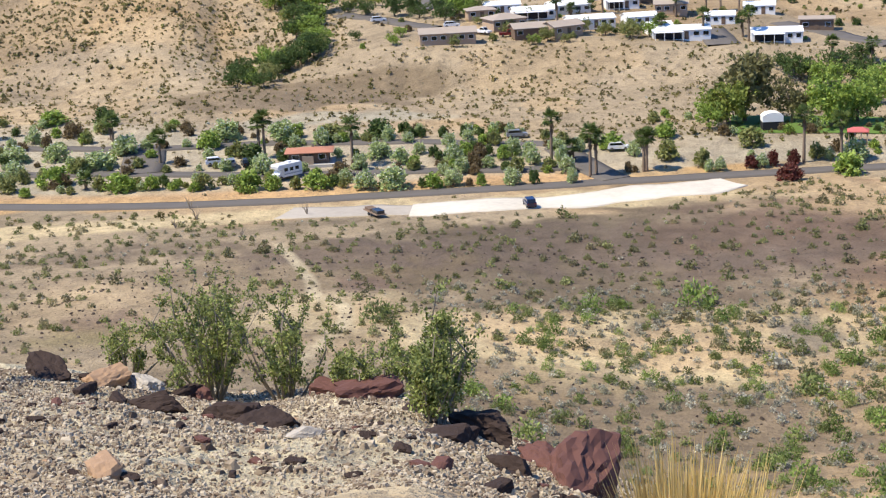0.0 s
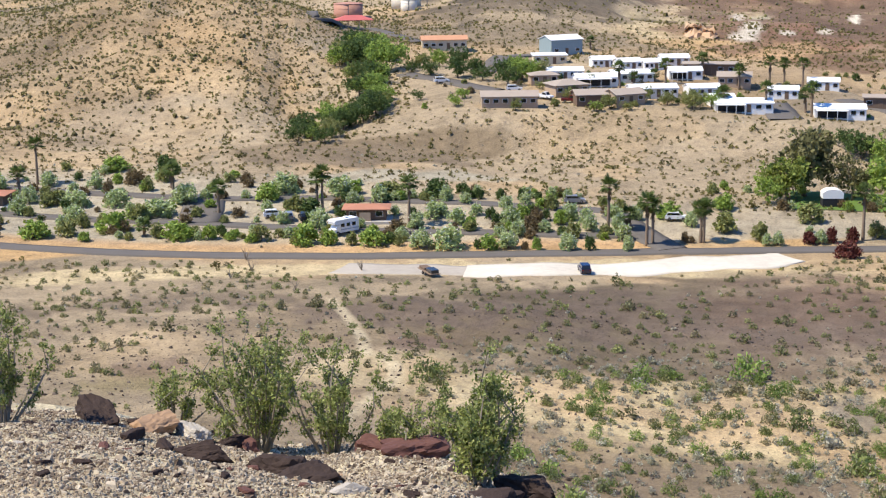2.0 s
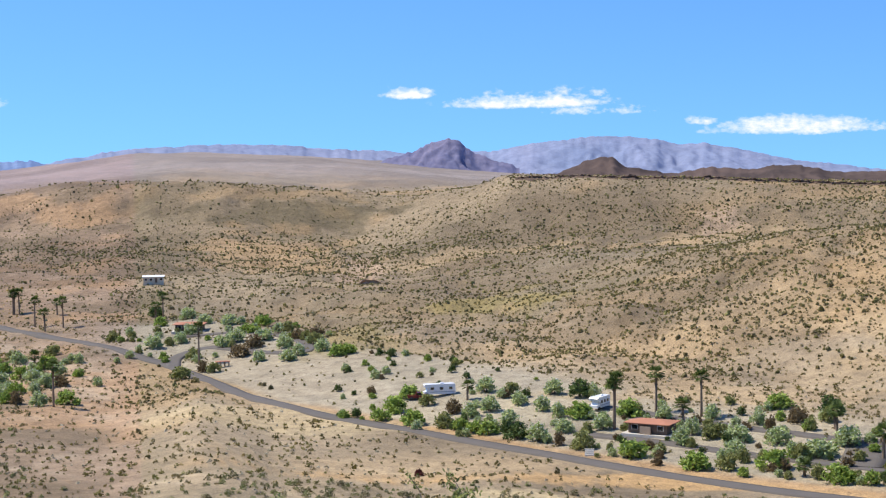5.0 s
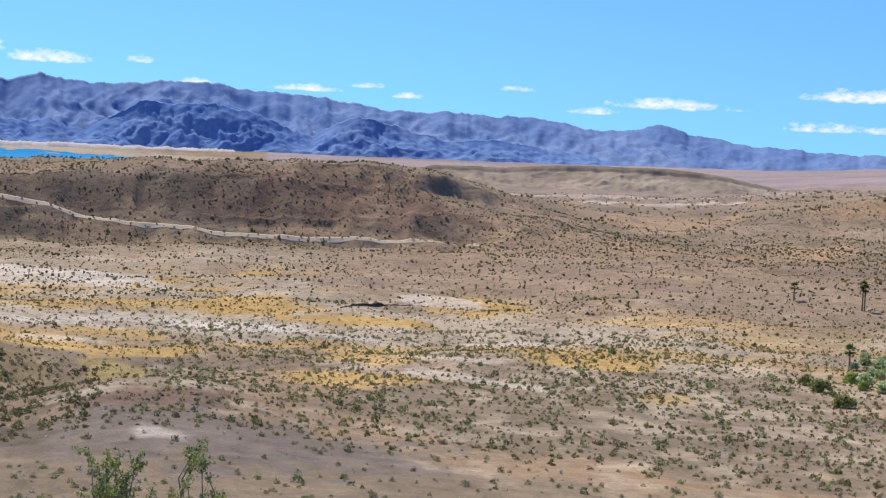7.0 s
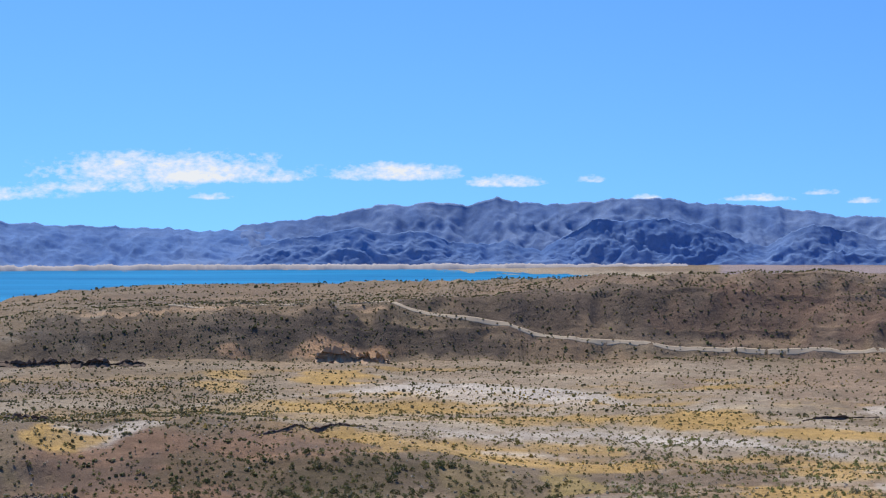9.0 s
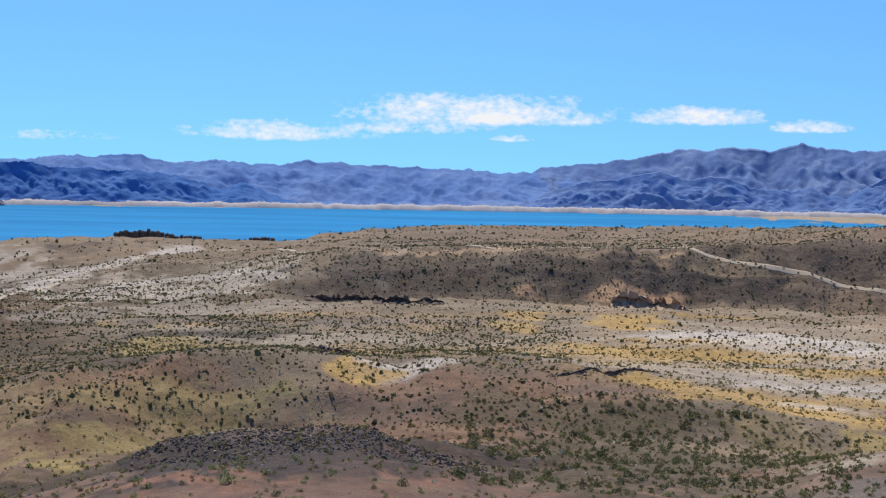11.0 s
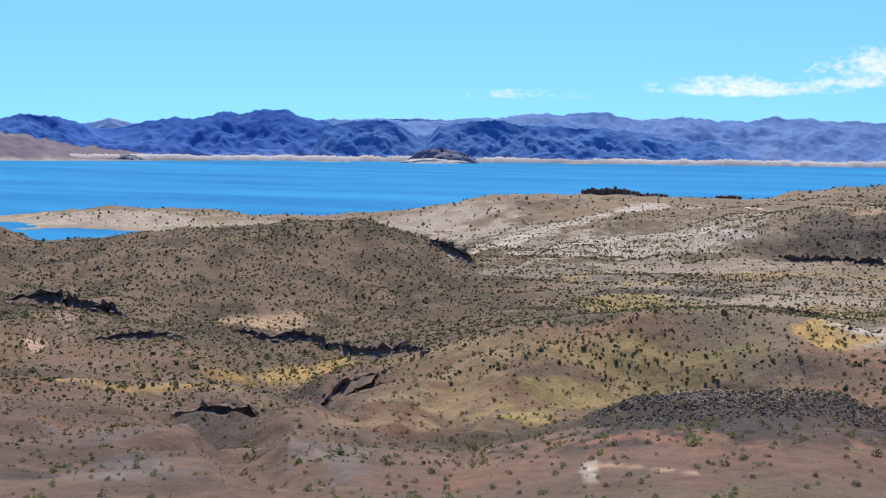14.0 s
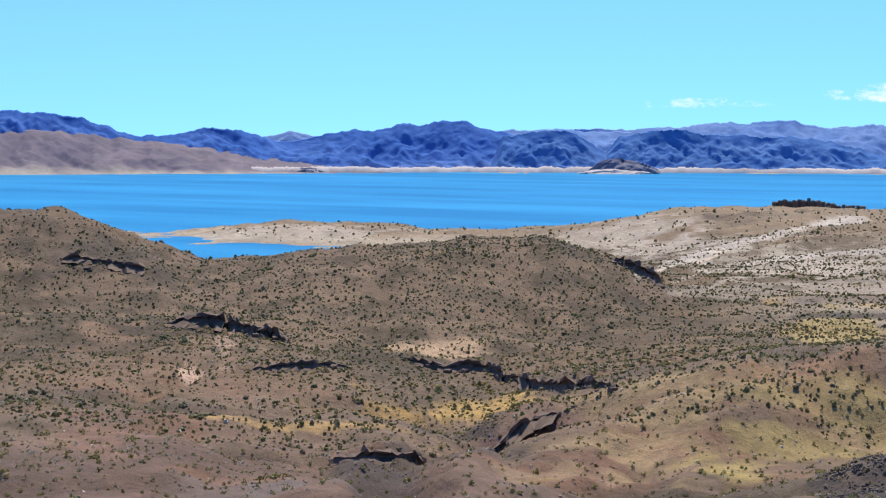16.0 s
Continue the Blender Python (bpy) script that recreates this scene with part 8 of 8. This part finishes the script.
for i, (h, d, w, k) in enumerate(STONES):
    rock((DARK_R, PALE_R, RED_R, TAN_R)[k], h, d, w, (STONE_DARK, STONE_PALE, STONE_RED, STONE_TAN)[k], i + 1, (1.25, 0.66 + 0.16 * math.sin(i), 0.55 + 0.12 * math.cos(i * 2)))


def boulder(heading, dist, size, seed):
    ob = rock("dark broken boulder fallen from a rock ledge", heading, dist, size, LEDGE, seed, (1.0, 0.75, 0.7))
    ob.name = "boulder"
    return tagged(ob, "dark broken boulder fallen from a rock ledge", "boulder", "boulders below the ledges")


BOULDERS = [boulder(-42.4, 612, 3.4, 61), boulder(-39.6, 592, 2.8, 62), boulder(-33.2, 548, 2.6, 63), boulder(-14.9, 515, 3.0, 64), boulder(-29.5, 480, 2.2, 65)]
SPILLS = [((-43.3, 618), (-39.2, 586), 16, 2.6), ((-35.4, 560), (-32.7, 546), 12, 2.2), ((-32.4, 545), (-28.2, 460), 16, 1.9), ((-37.8, 402), (-31.0, 434), 14, 1.6),
          ((-15.6, 503), (-12.8, 529), 12, 1.8), ((-28.3, 742), (-26.5, 756), 8, 3.2), ((-15.8, 852), (-10.8, 830), 12, 2.6), ((-26, 470), (-16, 420), 14, 1.5),
          ((-40.2, 512), (-37, 528), 8, 1.8), ((-46.6, 716), (-44.2, 710), 8, 2.6), ((-6.5, 476), (-3, 531), 8, 1.0), ((-4.6, 838), (-2.0, 834), 6, 2.4)]
for (h0, d0), (h1, d1), count, size in SPILLS:
    for k in range(count):
        t = (k + float(rng.uniform(0, 1))) / count
        src = BOULDERS[k % 5]
        w = size * float(np.exp(rng.normal(-0.25, 0.4)))
        copy_thing(src, sited(h0 + (h1 - h0) * t + float(rng.normal(0, 0.1)), d0 + (d1 - d0) * t - abs(float(rng.normal(0, 5))), float(rng.uniform(0, 360)), w / src.scale[0] * 1.12, 0.0))


def pebbles(name, label, count, a0, a1, r0, r1, size, mat, seed):
    g = np.random.default_rng(seed)
    r = np.sqrt(g.uniform(r0 * r0, r1 * r1, count))
    az = np.radians(g.uniform(a0, a1, count))
    x, y = np.sin(az) * r, np.cos(az) * r
    keep = fractal(x / 0.9, y / 0.9, 3, seed) + g.uniform(-0.25, 0.25, count) > 0.3
    x, y = x[keep], y[keep]
    n = len(x)
    z = land(x, y)
    s = size * np.clip(np.exp(g.normal(0, 0.42, n)), 0.4, 2.3)
    cube = np.array([(-1, -1, -1), (1, -1, -1), (1, 1, -1), (-1, 1, -1), (-0.55, -0.55, 1), (0.55, -0.55, 1), (0.55, 0.55, 1), (-0.55, 0.55, 1)]) * 0.5
    v = cube[None] * (1 + g.uniform(-0.5, 0.5, (n, 8, 3))) * (s[:, None] * g.uniform(0.55, 1.25, (n, 3)))[:, None] * np.array([1, 1, 0.7])
    t = g.uniform(0, 6.28, n)
    c, q = np.cos(t)[:, None], np.sin(t)[:, None]
    v = np.stack([v[..., 0] * c - v[..., 1] * q, v[..., 0] * q + v[..., 1] * c, v[..., 2]], -1) + np.stack([x, y, z + s * 0.12], 1)[:, None]
    box = np.array([(4, 5, 6, 7), (0, 1, 5, 4), (1, 2, 6, 5), (2, 3, 7, 6), (3, 0, 4, 7)])
    f = (np.arange(n)[:, None, None] * 8 + box[None]).reshape(-1, 4)
    return tagged(sheet(name, v.reshape(-1, 3), f, mat, None, False), label, "gravel", kind="stuff")


def gravel_material(name, low, mid, high):
    m, g = material(name)
    rnd = g.add("ShaderNodeNewGeometry").outputs["Random Per Island"]
    c = g.ramp(rnd, (0.0, low), (0.5, mid), (1.0, high))
    n = g.noise(60.0, 4.0, 0.6, place(g))
    c = g.mix(g.math("MULTIPLY", n, 0.4), c, (0.2, 0.15, 0.1))
    finish(g, c, 0.9, 0, n, 0.5, 0.01, 0.2)
    return m


GRAVEL = gravel_material("mixed_gravel", (0.11, 0.075, 0.058), (0.37, 0.30, 0.215), (0.60, 0.52, 0.40))
GRAVEL_DARK = gravel_material("dark_gravel", (0.04, 0.032, 0.03), (0.085, 0.065, 0.056), (0.17, 0.135, 0.11))
pebbles("gravel", "pale and brown angular gravel on the brow", 84000, 55, 82, 7.8, 17, 0.018, GRAVEL, 3)
pebbles("gravel_coarse", "coarse mixed stones on the brow", 5200, 54, 84, 8, 18, 0.034, GRAVEL, 4)
pebbles("rubble_mound", "dark stones covering the rounded mound", 4200, -22, -9, 300, 336, 0.36, GRAVEL_DARK, 6)
pebbles("rubble_hill", "scattered stones over the near slopes", 3500, 56, 94, 140, 240, 0.25, GRAVEL_DARK, 7)
pebbles("rubble_wash", "scattered pale stones over the valley", 5000, -48, 34, 290, 560, 0.4, GRAVEL, 8)
for i in range(150):
    src = bpy.data.objects["rock" if i % 29 == 0 else "rock.%03d" % (i % 29)]
    h, d, w = float(rng.uniform(55, 80)), float(rng.uniform(8.6, 16.5)), float(rng.uniform(0.04, 0.11))
    copy_thing(src, sited(h, d, float(rng.uniform(0, 360)), w / src.scale[0] * 1.3, -0.1 * w))


# ---- creosote bushes on the brow ----
CREOSOTE = leaf_material("creosote_leaf", (0.08, 0.11, 0.02), (0.43, 0.47, 0.16), False)


def creosote(label, heading, dist, width, high, stems, leafy, seed):
    g = np.random.default_rng(seed)
    ob = thing("creosote_bush", label, "bush", "creosote bushes on the brow")
    pts = []
    twigs = Shape()
    for k in range(stems):
        a = g.uniform(0, 6.28)
        lean = g.uniform(0.1, 1.0)
        tip = np.array([math.cos(a) * width / 2 * lean, math.sin(a) * width / 2 * lean * 0.8, high * (1.08 - 0.4 * lean * lean) * g.uniform(0.6, 1.1)])
        root = np.array([math.cos(a), math.sin(a), 0]) * 0.06
        bend = np.array([g.normal(0, 0.12), g.normal(0, 0.12), 0.0])
        path = [root - np.array([0, 0, 0.1]), root * 0.5 + tip * np.array([0.42, 0.42, 0.33]) + bend * 0.6, tip * np.array([0.68, 0.68, 0.7]) + bend, tip]
        part("stem", Shape().tube(path, [0.016, 0.012, 0.008, 0.003], 5), TWIG, ob)
        # short side twigs, each set close with leaves
        for t in np.append(g.uniform(0.22, 0.98, max(4, leafy // 3)), 0.985):
            i = min(int(t * 3), 2)
            c = np.array(path[i]) * (1 - (t * 3 - i)) + np.array(path[i + 1]) * (t * 3 - i)
            way = np.array([math.cos(a) + g.normal(0, 0.8), math.sin(a) + g.normal(0, 0.8), 1.1 + g.normal(0, 0.4)])
            end = c + way / np.linalg.norm(way) * g.uniform(0.06, 0.17) * (0.6 + 0.5 * high)
            twigs.tube([c, end], [0.004, 0.002], 3)
            s = g.uniform(0.1, 1.05, 34)[:, None]
            pts.append(c + (end - c) * s + g.normal(size=(34, 3)) * 0.022)
    tagged(part("twig_spray", twigs, TWIG, ob), kind="stuff")
    c = np.concatenate(pts)
    c[:, 2] = np.maximum(c[:, 2], 0.03)
    part("foliage", leaf_mesh("foliage", *leaves(c, 0.0185, 2.2, up=0.8), CREOSOTE), None, ob)
    p = land_at(heading, dist)
    ob.matrix_basis = Matrix.Translation(p)
    return ob


BUSH_L = "open green creosote bush rooted among stones"
creosote(BUSH_L, 66.0, 16.4, 1.9, 1.34, 30, 30, 1)
creosote(BUSH_L, 68.7, 15.6, 1.25, 1.02, 18, 24, 2)
creosote("low sprawling creosote bush with thin twigs", 62.8, 16.6, 1.3, 0.5, 14, 14, 3)
creosote(BUSH_L, 74.2, 12.1, 0.8, 0.74, 20, 30, 4)
creosote("tall thin creosote bush with sparse leaves", 74.6, 12.9, 0.95, 1.15, 9, 14, 5)
creosote("low sprawling creosote bush with thin twigs", 72.3, 14.8, 0.8, 0.55, 12, 14, 6)
creosote("low sprawling creosote bush with thin twigs", 70.3, 15.4, 0.8, 0.5, 12, 16, 7)
creosote("open creosote bush on the edge of the brow", 56.6, 15.2, 1.1, 0.95, 16, 22, 10)
creosote("open creosote bush with bare pale twigs", 49.8, 13.8, 1.35, 1.5, 17, 20, 11)
creosote("thin creosote bush on the edge of the brow", 42.6, 14.0, 0.5, 1.6, 5, 12, 12)
creosote("creosote bush with pale twigs on the lakeward brow", 5.6, 17.0, 1.1, 1.25, 16, 26, 8)
creosote("creosote bush with pale twigs on the lakeward brow", 8.2, 17.0, 0.9, 1.2, 12, 22, 9)


def bare_shrub(heading, dist, high, seed):
    g = np.random.default_rng(seed)
    ob = thing("bare_shrub", "leafless brown desert shrub beside the road", "shrub", "bare shrubs")
    for k in range(11):
        a, l = g.uniform(0, 6.28), g.uniform(0.2, 0.6)
        tip = (math.cos(a) * high * l, math.sin(a) * high * l, high * g.uniform(0.6, 1.0))
        part("branch", Shape().tube([(0, 0, -0.1), (tip[0] * 0.4 + g.normal() * 0.1, tip[1] * 0.4, tip[2] * 0.55), tip], [0.06, 0.04, 0.012], 4), TWIG, ob)
    ob.matrix_basis = sited(heading, dist)


for i, (h, d, t) in enumerate([(66.0, 285, 2.6), (65.8, 297, 3.0), (70.1, 284, 2.4), (67.6, 262, 2.0), (65.2, 276, 1.8)]):
    bare_shrub(h, d, t, 50 + i)


# ---- straw bunch grass below the brow ----
STRAW_LEAF = leaf_material("straw_blade", (0.46, 0.32, 0.10), (0.78, 0.60, 0.27), False)


def bunch_grass(heading, dist, wide, high, seed):
    g = np.random.default_rng(seed)
    ob = thing("bunch_grass", "dry golden bunch grass tuft on the hillside", "grass", "bunch grass")
    v, f = [], []
    for k in range(700):
        a, r = g.uniform(0, 6.28), wide * 0.5 * math.sqrt(g.uniform())
        b = np.array([math.cos(a) * r, math.sin(a) * r, -0.02])
        lean = np.array([math.cos(a), math.sin(a), 0]) * high * g.uniform(0.05, 0.5) * (r / wide + 0.3)
        t = b + lean + np.array([0, 0, high * g.uniform(0.55, 1.05)])
        m = b * 0.5 + t * 0.5 + np.array([0, 0, 0.04])
        side = np.array([-math.sin(a + g.uniform(-1, 1)), math.cos(a), 0]) * 0.006
        n = len(v)
        v += [tuple(b - side), tuple(b + side), tuple(m + side), tuple(m - side), tuple(t)]
        f += [(n, n + 1, n + 2, n + 3), (n + 3, n + 2, n + 4)]
    part("blades", Shape().add(v, f), STRAW_LEAF, ob)
    ob.matrix_basis = sited(heading, dist)


for i, (h, w, t) in enumerate([(83.4, 0.45, 0.82), (84.6, 0.5, 0.96), (85.8, 0.45, 0.8)]):
    bunch_grass(h, 7.6 + 0.2 * i, w, t, 90 + i)
